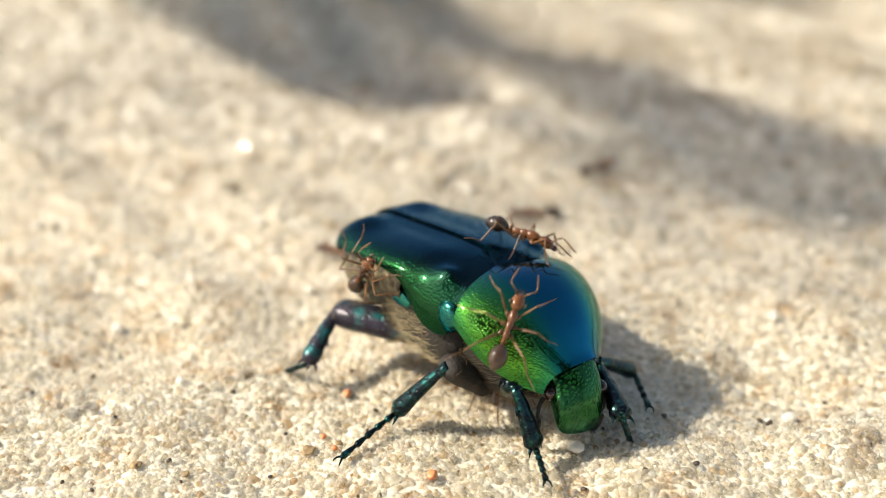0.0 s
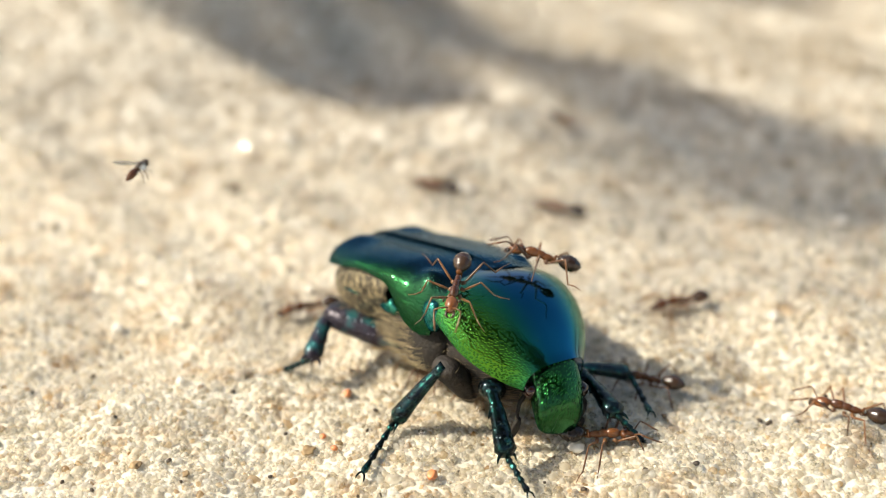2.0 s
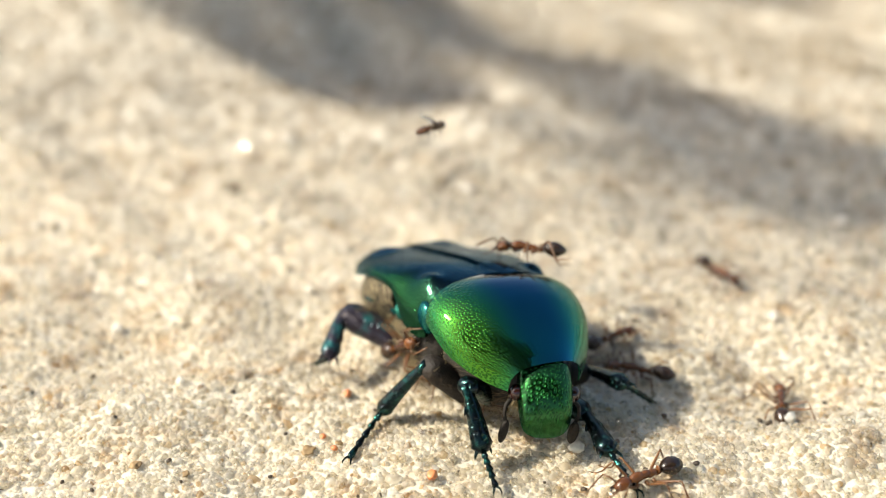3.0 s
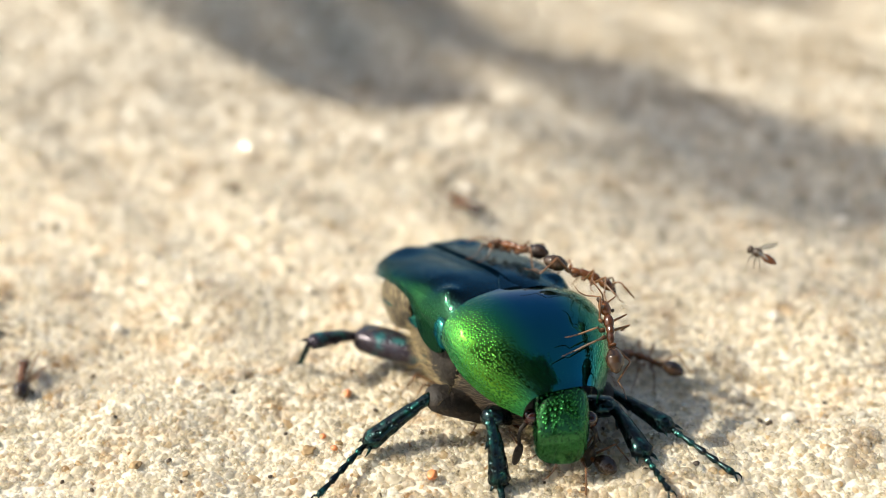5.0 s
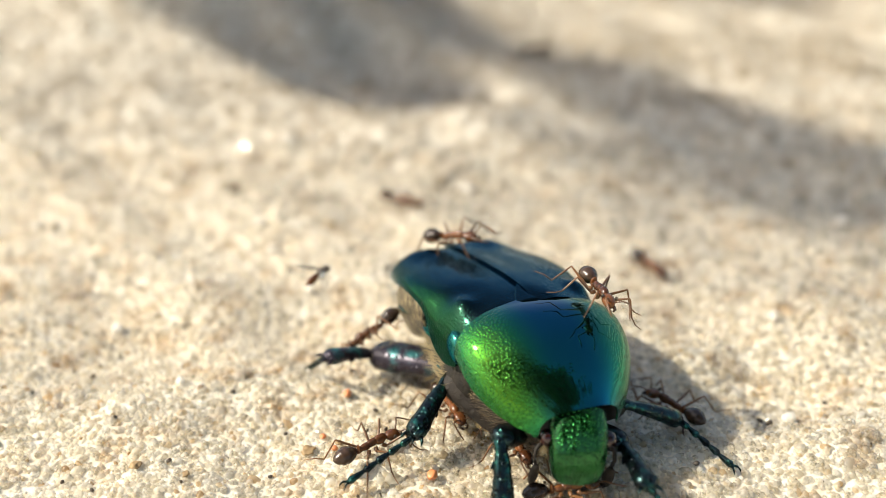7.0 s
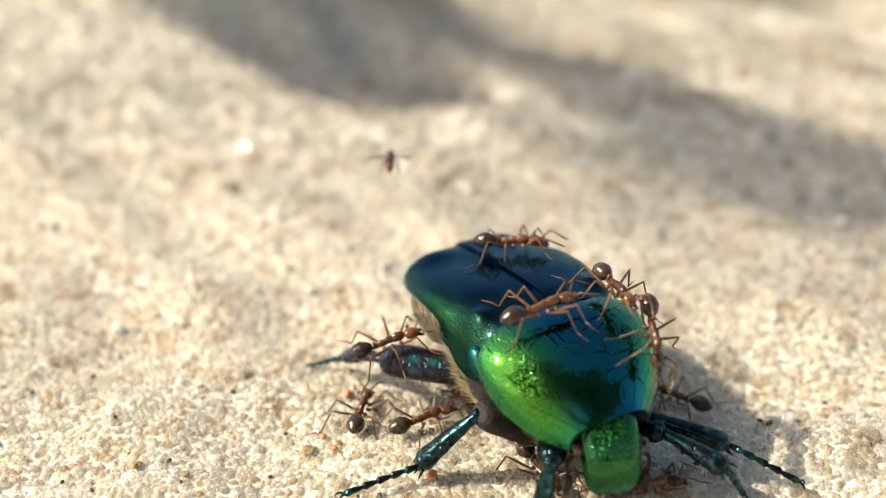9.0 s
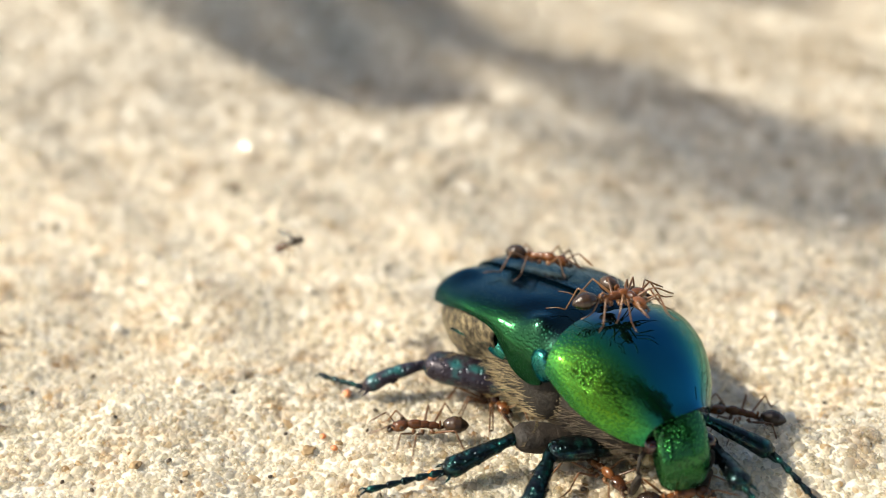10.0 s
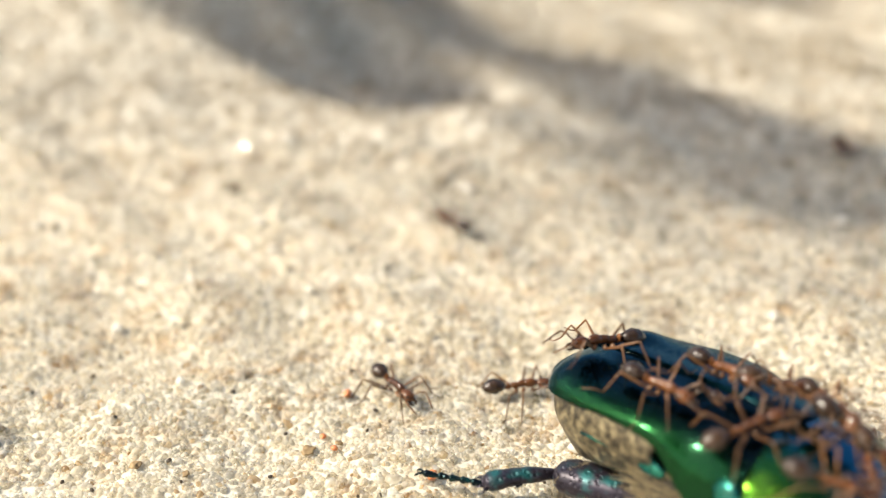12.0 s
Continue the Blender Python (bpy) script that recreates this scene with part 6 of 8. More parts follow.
    march(ants[10], [(0, 6.52, 5.11, -0.37, 0, -0, 180), (0.5, 5.9, 5.04, -0.31, 0, -0, 180), (1, 6.5, 4.94, -0.38, 0, -0, 180), (1.5, 7.06, 4.32, -0.34, 0, -0, 180), (1.7, 8.29, 6.19, -0.14, 0, -0, 155), (2, 8.38, 5.53, -0.16, 0, -0, 155.1), (2.1, 9.01, 6.07, -0.14, 0, -0, 97.5), (2.2, 9.65, 6.61, -0.12, 0, -0, 39.8), (2.3, 12.33, 6.56, -0.02, 0, -0, 0), (2.4, 16.67, 8.05, -0.7, 0, -0, 0), (2.433, 18.01, 6.44, -0.52, 0, -0, 51.3), (2.467, 19.35, 4.82, -0.33, 0, -0, 102.6), (2.5, 20.69, 3.21, -0.15, 0, -0, 153.9), (2.533, 20.91, 2.58, -0.11, 0, -0, 177.9), (2.567, 21.35, 1.31, -0.04, 0, -0, -134), (2.6, 21.57, 0.68, -0, 0, -0, -110), (2.7, 19.4, -2.95, -0.25, 0, -0, -113.5), (2.8, 19.26, -2.93, -0.25, 0, -0, -109.2), (2.9, 17.61, -4.86, -0.1, 0, -0, -146.7), (2.933, 17.51, -4.63, -0.12, -0, -0, -104), (3, 17.41, -4.41, -0.14, -0, -0, -61.3), (3.2, 19.84, -9.81, 0.2, -0, -0, -44.1), (4.2, 27.67, -12.44, -0.35, -0, -0, -21.8), (12, 30.45, -12.54, -0.62, -0, -0, -22.2)])
    march(ants[11], [(0, 35.61, 2.17, 0.34, 0, -0, 180), (0.6, 34.09, 3.87, 0.31, 0, -0, 180), (0.6667, 33.23, 4.31, 0.15, 0, -0, -180), (0.7333, 32.38, 4.75, -0.02, 0, -0, -180), (0.7667, 31.53, 5.19, -0.18, 0, -0, -180), (0.8333, 30.68, 5.63, -0.34, 0, -0, -180), (0.9, 29.82, 6.07, -0.5, 0, -0, -180), (0.9333, 28.35, 5.75, -0.38, 0, -0, 174.7), (0.9667, 25.42, 5.11, -0.12, 0, -0, 164), (1, 22.48, 4.47, 0.13, 0, -0, 153.3), (1.2, 17.31, 7.09, -0.65, 0, -0, 180), (1.5, 10.61, 7.01, -0.07, 0, -0, 167.1), (1.7, 7.5, 9.03, -0.33, 0, -0, 167.1), (2, -0.61, 10.67, -0.45, 0, -0, 154.7), (2.1, -3.02, 11.79, 0.02, 0, -0, 144.6), (2.2, -7, 14.98, 0.05, 0, -0, 136.6), (2.3, -11.56, 22.15, 0.07, 0, -0, 135.9), (2.333, -12.02, 22.36, 0.01, 0, -0, 144.7), (2.367, -12.94, 22.79, -0.11, 0, -0, 162.4), (2.4, -13.86, 23.22, -0.22, 0, -0, -180), (2.433, -14.35, 23.2, -0.23, -0, -0, -128.8), (2.467, -14.85, 23.19, -0.24, -0, -0, -77.7), (2.5, -15.34, 23.18, -0.26, -0, -0, -26.5), (2.533, -17.71, 22.8, -0.16, -0, -0, -77.7), (2.567, -20.08, 22.43, -0.07, -0, -0, -128.8), (2.6, -22.45, 22.06, 0.02, 0, -0, -180), (2.633, -23.74, 22.39, -0.03, 0, -0, 177.2), (2.667, -26.31, 23.04, -0.13, 0, -0, 171.6), (2.7, -28.89, 23.69, -0.22, 0, -0, 166.1), (2.8, -35.83, 22.94, -0.09, 0, -0, 166.2), (2.933, -43.23, 22.86, 0.01, 0, -0, 166.5), (12, -47.06, 23.51, -0.01, 0, -0, 166.6)])
    march(ants[12], [(0, -6.8, -1.82, -0, 0, -0, 158.9), (0.1, -9.73, -0.65, -0.1, 0, -0, 168.9), (0.2, -10.97, -0.33, -0.35, 0, -0, 175.4), (0.3, -16.54, 1.22, -0.5, 0, -0, 175.4), (0.3333, -17.44, 1.17, -0.39, 0, -0, 177.3), (0.3667, -19.25, 1.08, -0.18, 0, -0, -178.9), (0.4, -21.06, 0.98, 0.02, 0, -0, -175.1), (0.5, -22.35, 0.27, 0.04, 0, -0, -170.2), (0.6, -24.78, -0.01, -0.34, 0, -0, -180), (0.6333, -24.5, 0.22, -0.29, 0, -0, 162.8), (0.6667, -23.93, 0.7, -0.19, 0, -0, 128.5), (0.7, -23.64, 0.94, -0.14, 0, -0, 111.3), (0.8, -23.35, 8.86, -0.23, 0, -0, 79.8), (0.9, -20.7, 13.14, 0.09, 0, -0, 52.8), (0.9333, -19.73, 13.33, 0.09, 0, -0, 84.6), (0.9667, -17.77, 13.71, 0.07, 0, -0, 148.2), (1, -16.79, 13.89, 0.06, 0, -0, -180), (1.033, -14.97, 13.54, -0.04, -0, -0, -124.4), (1.067, -13.15, 13.18, -0.15, -0, -0, -68.7), (1.1, -11.32, 12.82, -0.25, -0, -0, -13.1), (1.2, -9.6, 12.1, -0.14, -0, -0, -24.4), (1.3, -6.74, 9.43, -0.46, -0, -0, -41.6), (1.5, -2.48, 1.85, -0.41, -0, -0, -52.9), (1.7, 1.32, -8.19, 0.12, -0, -0, -47.9), (2, 1.59, -8.24, 0.11, -0, -0, -51.1), (2.5, 3.34, -8.33, 0.04, -0, -0, -57.6), (3, 3.76, -8.89, 0.08, -0, -0, -62), (3.5, 4.03, -9.22, 0.04, -0, -0, -63.3), (4, 4.32, -9.34, 0.02, -0, -0, -63.6), (4.5, 4.66, -9.51, 0.01, -0, -0, -63.8), (5, 5.09, -10.01, -0.06, -0, -0, -65.1), (5.5, 5.51, -10.98, -0.27, -0, -0, -67.6), (6, 5.57, -11.56, -0.43, -0, -0, -67.2), (6.5, 5.73, -11.08, -0.29, -0, -0, -66.6), (7, 6.16, -11.6, -0.45, -0, -0, -67), (7.5, 6.41, -12.05, -0.57, -0, -0, -67), (8, 6.56, -12.22, -0.6, -0, -0, -66.7), (8.5, 6.76, -12.29, -0.62, -0, -0, -66), (9, 7.18, -12.44, -0.62, -0, -0, -64.9), (9.5, 7.64, -12.5, -0.53, -0, -0, -60.9), (10, 8.15, -11.87, -0.24, -0, -0, -56.5), (10.5, 8.64, -11.91, -0.13, -0, -0, -56.4), (11, 9.16, -13.12, -0.36, -0, -0, -54.4), (11.5, 11.08, -15.49, -0.32, -0, -0, -56.2), (12, 12.63, -20.12, -0.11, -0, -0, -49.8)])
    march(ants[13], [(0, 2.74, -10.66, 0.03, -0, -0, -48.9), (0.1, 6.22, -10.95, 0.08, 0, 0, -7.8), (0.2, 9.7, -11.23, 0.13, 0, -0, 33.2), (0.3, 13.15, -8.36, 0.01, 0, -0, 26.6), (0.4, 16.41, -7.29, -0.05, 0, -0, 0), (0.5, 17.08, -7.37, -0.04, -0, -0, -22.2), (0.5333, 17.04, -6.98, -0.03, 0, -0, 48.6), (0.6, 17.01, -6.58, -0.01, 0, -0, 119.4), (0.7, 15.88, -5.42, -0.02, 0, -0, 99.1), (0.8, 15.26, -3.03, -0.32, 0, -0, 87.1), (0.9, 17.23, -1.45, -0.29, 0, -0, 34.8), (1, 22.83, -1.38, -0.13, 0, -0, 19.9), (1.1, 28.54, -0.13, 0.11, 0, -0, 19.6), (1.2, 32.78, -0.66, 0.1, 0, -0, 19.2), (12, 36.27, -0.45, -0.17, 0, -0, 18.9)])
    march(ants[14], [(0, 1.97, -9.78, 0.21, -0, -0, -48.9), (0.5, 5.85, -15.3, -0.41, -0, -0, -48.1), (0.7, 7.59, -17.45, -0.06, -0, -0, -47.4), (0.7333, 8.95, -16.05, -0.24, 0, -0, 1.8), (0.8, 10.3, -14.65, -0.43, 0, -0, 51), (0.9, 16.63, -11.07, -0.19, 0, -0, 70.6), (1, 17.25, -12.85, -0.35, 0, -0, 84.7), (1.1, 16.15, -11.57, -0.16, 0, -0, 109.3), (1.2, 16.61, -10.26, -0.23, 0, -0, 121.1), (1.3, 13.63, -3.17, -0.3, 0, -0, 136.1), (1.5, 9.08, 4.55, -0.11, 0, -0, 155.4), (1.567, 8.35, 4.1, -0.16, 0, -0, 179.6), (1.667, 7.61, 3.66, -0.21, 0, -0, -156.2), (1.733, 6.87, 3.21, -0.27, 0, -0, -132), (1.8, 6.14, 2.77, -0.32, 0, -0, -107.8), (2.2, 5.45, -12.11, -0.55, -0, -0, -53.7), (2.5, 6.27, -12.39, -0.66, -0, -0, -57.6), (3, 6.37, -13.16, -0.73, -0, -0, -62), (3.5, 6.54, -13.56, -0.73, -0, -0, -63.3), (4, 6.81, -13.68, -0.71, -0, -0, -63.6), (4.5, 7.13, -13.87, -0.68, -0, -0, -63.8), (5, 7.46, -14.42, -0.6, -0, -0, -65.1), (5.5, 7.69, -15.49, -0.47, -0, -0, -67.6), (6, 7.78, -16.05, -0.38, -0, -0, -67.2), (6.5, 7.98, -15.55, -0.48, -0, -0, -66.6), (7, 8.39, -16.08, -0.47, -0, -0, -67), (7.5, 8.63, -16.52, -0.4, -0, -0, -67), (8, 8.8, -16.67, -0.39, -0, -0, -66.7), (8.5, 9.06, -16.71, -0.42, -0, -0, -66), (9, 9.57, -16.82, -0.38, -0, -0, -64.9), (9.5, 10.33, -16.71, -0.36, -0, -0, -60.9), (10, 11.15, -15.87, -0.34, -0, -0, -56.5), (10.5, 11.63, -15.88, -0.37, -0, -0, -56.4), (11, 12.29, -16.97, -0.53, -0, -0, -54.4), (11.5, 14.03, -19.37, -0.22, -0, -0, -56.2), (12, 16.05, -23.69, 0, -0, -0, -49.8)])
    march(ants[15], [(0, -23.18, -24, -0.32, 0, -0, 57.3), (1, -22.13, -22.85, -0.42, 0, -0, 57.1), (1.1, -19.62, -21, -0.13, 0, -0, 64.3), (1.2, -17.52, -16.51, -0.06, 0, -0, 63.9), (1.3, -16.02, -15.6, -0.24, 0, -0, 69.1), (1.4, -14.21, -11.56, -0.1, 0, -0, 92.4), (1.5, -13.93, -10.27, 0.07, 0, -0, 101.4), (1.6, -13.72, -9.85, 0.19, 0, -0, 86.2), (1.667, -11.27, -9.11, -0.11, 0, -0, 43.1), (1.7, -8.82, -8.37, -0.41, 0, -0, 0), (1.8, -8.62, -7.83, -0.24, 0, -0, 0), (1.867, -8.42, -8.01, -0.32, 0, 0, -53), (1.933, -8.22, -8.2, -0.4, 0, 0, -106), (2, -8.02, -8.38, -0.48, 0, -0, -159.1), (2.1, -7.78, -8.24, -0.44, 0, -0, 147.2), (2.2, -7.53, -8.11, -0.41, 0, -0, 93.4), (2.3, -7.29, -7.98, -0.37, 0, -0, 39.7), (2.4, -2.66, -8, -0.17, 0, 0, -8.9), (2.5, 1.97, -8.02, 0.02, -0, -0, -57.6), (3, 2.45, -8.45, 0.1, -0, -0, -62), (3.5, 2.76, -8.74, 0.12, -0, -0, -63.3), (4, 3.08, -8.84, 0.12, -0, -0, -63.6), (4.5, 3.46, -8.99, 0.09, -0, -0, -63.8), (5, 3.93, -9.45, 0.03, -0, -0, -65.1), (5.5, 4.42, -10.34, -0.15, -0, -0, -67.6), (6, 4.5, -10.91, -0.28, -0, -0, -67.2), (6.5, 4.69, -10.44, -0.17, -0, -0, -66.6), (7, 5.16, -10.95, -0.28, -0, -0, -67), (7.5, 5.44, -11.38, -0.38, -0, -0, -67), (8, 5.62, -11.54, -0.43, -0, -0, -66.7), (8.5, 5.85, -11.6, -0.45, -0, -0, -66), (9, 6.28, -11.75, -0.5, -0, -0, -64.9), (9.5, 6.73, -11.86, -0.51, -0, -0, -60.9), (10, 7.23, -11.29, -0.27, -0, -0, -56.5), (10.5, 7.75, -11.31, -0.19, -0, -0, -56.4), (11, 8.28, -12.53, -0.36, -0, -0, -54.4), (11.5, 10.26, -14.87, -0.45, -0, -0, -56.2), (12, 11.76, -19.56, -0.18, -0, -0, -49.8)])
    march(ants[16], [(0, 24.62, -21.45, 0.02, 0, -0, 180), (1.8, 23.62, -20.68, 0.12, 0, -0, 180), (1.9, 21.18, -20.6, 0.33, 0, -0, 171.1), (2, 19.85, -19.92, 0.25, 0, -0, 151.4), (2.1, 18.35, -18.95, -0.5, 0, -0, 161.6), (2.2, 16.68, -19.78, -0.14, 0, -0, 165.7), (2.4, 15.34, -19, -0.42, 0, -0, 167.5), (2.8, 15.34, -19, -0.42, 0, -0, 165.7), (2.9, 15.34, -19, -0.42, 0, -0, 126.6), (3, 17.44, -17.57, -0.97, 0, -0, 75.7), (3.2, 19.82, -15.74, -0.9, 0, -0, 45.1), (3.6, 27.67, -12.44, -0.35, 0, -0, 28.1), (12, 30.45, -12.54, -0.62, 0, -0, 27.5)])
    march(ants[17], [(0, 3.55, -9.93, -0.01, -0, -0, -48.9), (0.5, 3, -9.95, 0.07, -0, -0, -48.1), (1, 2.76, -9.96, 0.1, -0, -0, -46.8), (1.5, 2.84, -9.73, 0.11, -0, -0, -47), (1.6, 2.85, -9.72, 0.11, -0, -0, -47.3), (1.8, 10.06, -8.9, 0.41, 0, -0, 0), (1.9, 12.13, -7.92, 0.11, 0, -0, 0), (1.933, 12.8, -8.06, 0.03, 0, 0, -53.8), (1.967, 13.47, -8.19, -0.05, 0, 0, -107.5), (2, 14.14, -8.33, -0.12, 0, -0, -161.3), (2.1, 12.15, -10.8, 0.05, 0, -0, -136.6), (2.2, 9.93, -12.29, -0.09, 0, -0, -136.3), (2.267, 9.82, -12.27, -0.09, 0, -0, -152.2), (2.333, 9.71, -12.26, -0.1, 0, -0, -168.2), (2.433, 9.6, -12.24, -0.1, 0, -0, 175.9), (2.5, 9.49, -12.23, -0.1, 0, -0, 159.9), (2.733, 9.48, -12.34, -0.13, 0, -0, 96.3), (3, 9.46, -12.44, -0.15, 0, -0, 32.7), (3.2, 9.91, -12.65, -0.16, 0, -0, 32.4), (3.6, 7.96, -12.14, -0.31, 0, 0, -15.6), (4, 6.01, -11.63, -0.46, -0, -0, -63.6), (4.5, 6.34, -11.8, -0.51, -0, -0, -63.8), (5, 6.72, -12.34, -0.64, -0, -0, -65.1), (5.5, 7.03, -13.38, -0.7, -0, -0, -67.6), (6, 7.11, -13.95, -0.67, -0, -0, -67.2), (6.5, 7.29, -13.45, -0.66, -0, -0, -66.6), (7, 7.71, -13.98, -0.59, -0, -0, -67), (7.5, 7.96, -14.42, -0.56, -0, -0, -67), (8, 8.12, -14.58, -0.55, -0, -0, -66.7), (8.5, 8.35, -14.63, -0.55, -0, -0, -66), (9, 8.82, -14.75, -0.57, -0, -0, -64.9), (9.5, 9.43, -14.7, -0.57, -0, -0, -60.9), (10, 10.11, -13.93, -0.37, -0, -0, -56.5), (10.5, 10.59, -13.95, -0.24, -0, -0, -56.4), (11, 11.18, -15.08, -0.26, -0, -0, -54.4), (11.5, 13.01, -17.48, -0.57, -0, -0, -56.2), (12, 14.8, -21.9, 0.01, -0, -0, -49.8)])
    march(ants[18], [(0, 2.52, -17.22, -0.21, -0, -0, -48.9), (0.5, 2.51, -17.73, -0.18, -0, -0, -48.1), (1, 2.92, -18.2, -0.16, -0, -0, -46.8), (1.5, 3.38, -18.42, -0.11, -0, -0, -47), (1.6, 3.43, -18.51, -0.11, -0, -0, -47.3), (1.8, 6.43, -20.69, 0.1, -0, -0, -17.2), (2, 7.52, -21.62, -0.02, 0, -0, 0), (2.5, 9.26, -21.61, 0.14, -0, -0, -34.1), (2.733, 9.16, -23.22, 0.13, -0, -0, -93.4), (3, 9.05, -24.83, 0.13, 0, -0, -152.7), (3.033, 8.93, -24.65, 0.15, 0, -0, -158.2), (3.067, 8.82, -24.48, 0.16, 0, -0, -163.6), (3.133, 8.7, -24.31, 0.18, 0, -0, -169.1), (3.167, 8.58, -24.14, 0.19, 0, -0, -174.5), (3.2, 8.46, -23.97, 0.2, 0, -0, 180), (4.8, 7.96, -23.12, 0.05, 0, -0, 147.2), (5, 6.45, -22.79, -0.16, 0, -0, 133.4), (5.3, 4.62, -22.82, -0.21, 0, -0, 134.6), (5.4, 4.22, -22.81, -0.2, 0, -0, 82), (5.5, 3.83, -22.8, -0.18, 0, -0, 29.3), (5.8, 5.72, -24.67, -0.22, 0, -0, 0), (6, 6.91, -25.09, -0.18, 0, -0, 27.5), (6.267, 6.37, -24.98, -0.2, 0, -0, 95.9), (6.5, 5.82, -24.87, -0.22, 0, -0, 164.3), (6.733, 5.61, -25.04, -0.24, 0, -0, 89.5), (7, 5.4, -25.21, -0.25, 0, -0, 14.7), (9, 9.1, -25.27, -0.03, 0, -0, 14.6), (9.5, 9.93, -26.22, -0.39, 0, -0, 0), (10, 10.25, -25.82, -0.23, 0, -0, 14.3), (12, 13.79, -26.57, -0.42, 0, -0, 0)])
    march(ants[19], [(0, -22.68, -25.12, -0.25, 0, -0, 94.9), (4.8, -21.41, -23.42, -0.38, 0, -0, 93.2), (4.9, -20.73, -21.7, -0.3, 0, -0, 103.1), (5, -21.94, -16.44, -0.15, 0, -0, 108.3), (5.1, -19.82, -7.04, -0.39, 0, -0, 62.1), (5.2, -14.17, -9, 0.43, 0, -0, 0), (5.3, -9.41, -11.04, -0.64, -0, -0, -18.2), (5.4, -8.51, -11.06, -0.7, 0, -0, 38.1), (5.5, -6.97, -10.64, -0.55, 0, -0, 63.6), (5.6, -5.88, -9.51, -0.34, 0, -0, 52.5), (5.667, -4.18, -12.16, 2.15, 13.3, -39.7, 17.7), (5.7, -2.47, -14.82, 4.64, 72.4, -53.5, -57.3), (5.733, -2.29, -15.11, 4.85, 3.5, -61.1, 16.2), (5.8, -2.1, -15.4, 5.07, -32.8, -33.4, 57.3), (6, -1.27, -16.33, 5.53, -22, 5.7, 83.9), (6.2, -1.2, -15.6, 5.48, -15, 8.9, 81.1), (6.5, -0.73, -14.78, 5.69, -10.4, 6.6, 68.9), (6.7, 0.51, -12.81, 5.55, -7.4, 4.6, 47), (6.867, 3.02, -12.34, 2.52, -4.9, 0.3, -10), (7, 5.52, -11.88, -0.51, -0, -0, -67), (7.5, 5.81, -12.31, -0.6, -0, -0, -67), (8, 6, -12.46, -0.64, -0, -0, -66.7), (8.5, 6.26, -12.51, -0.67, -0, -0, -66), (9, 6.72, -12.65, -0.68, -0, -0, -64.9), (9.5, 7.2, -12.74, -0.64, -0, -0, -60.9), (10, 7.73, -12.15, -0.43, -0, -0, -56.5), (10.5, 8.23, -12.19, -0.3, -0, -0, -56.4), (11, 8.76, -13.41, -0.43, -0, -0, -54.4), (11.5, 10.66, -15.77, -0.4, -0, -0, -56.2), (12, 12.25, -20.44, -0.07, -0, -0, -49.8)])
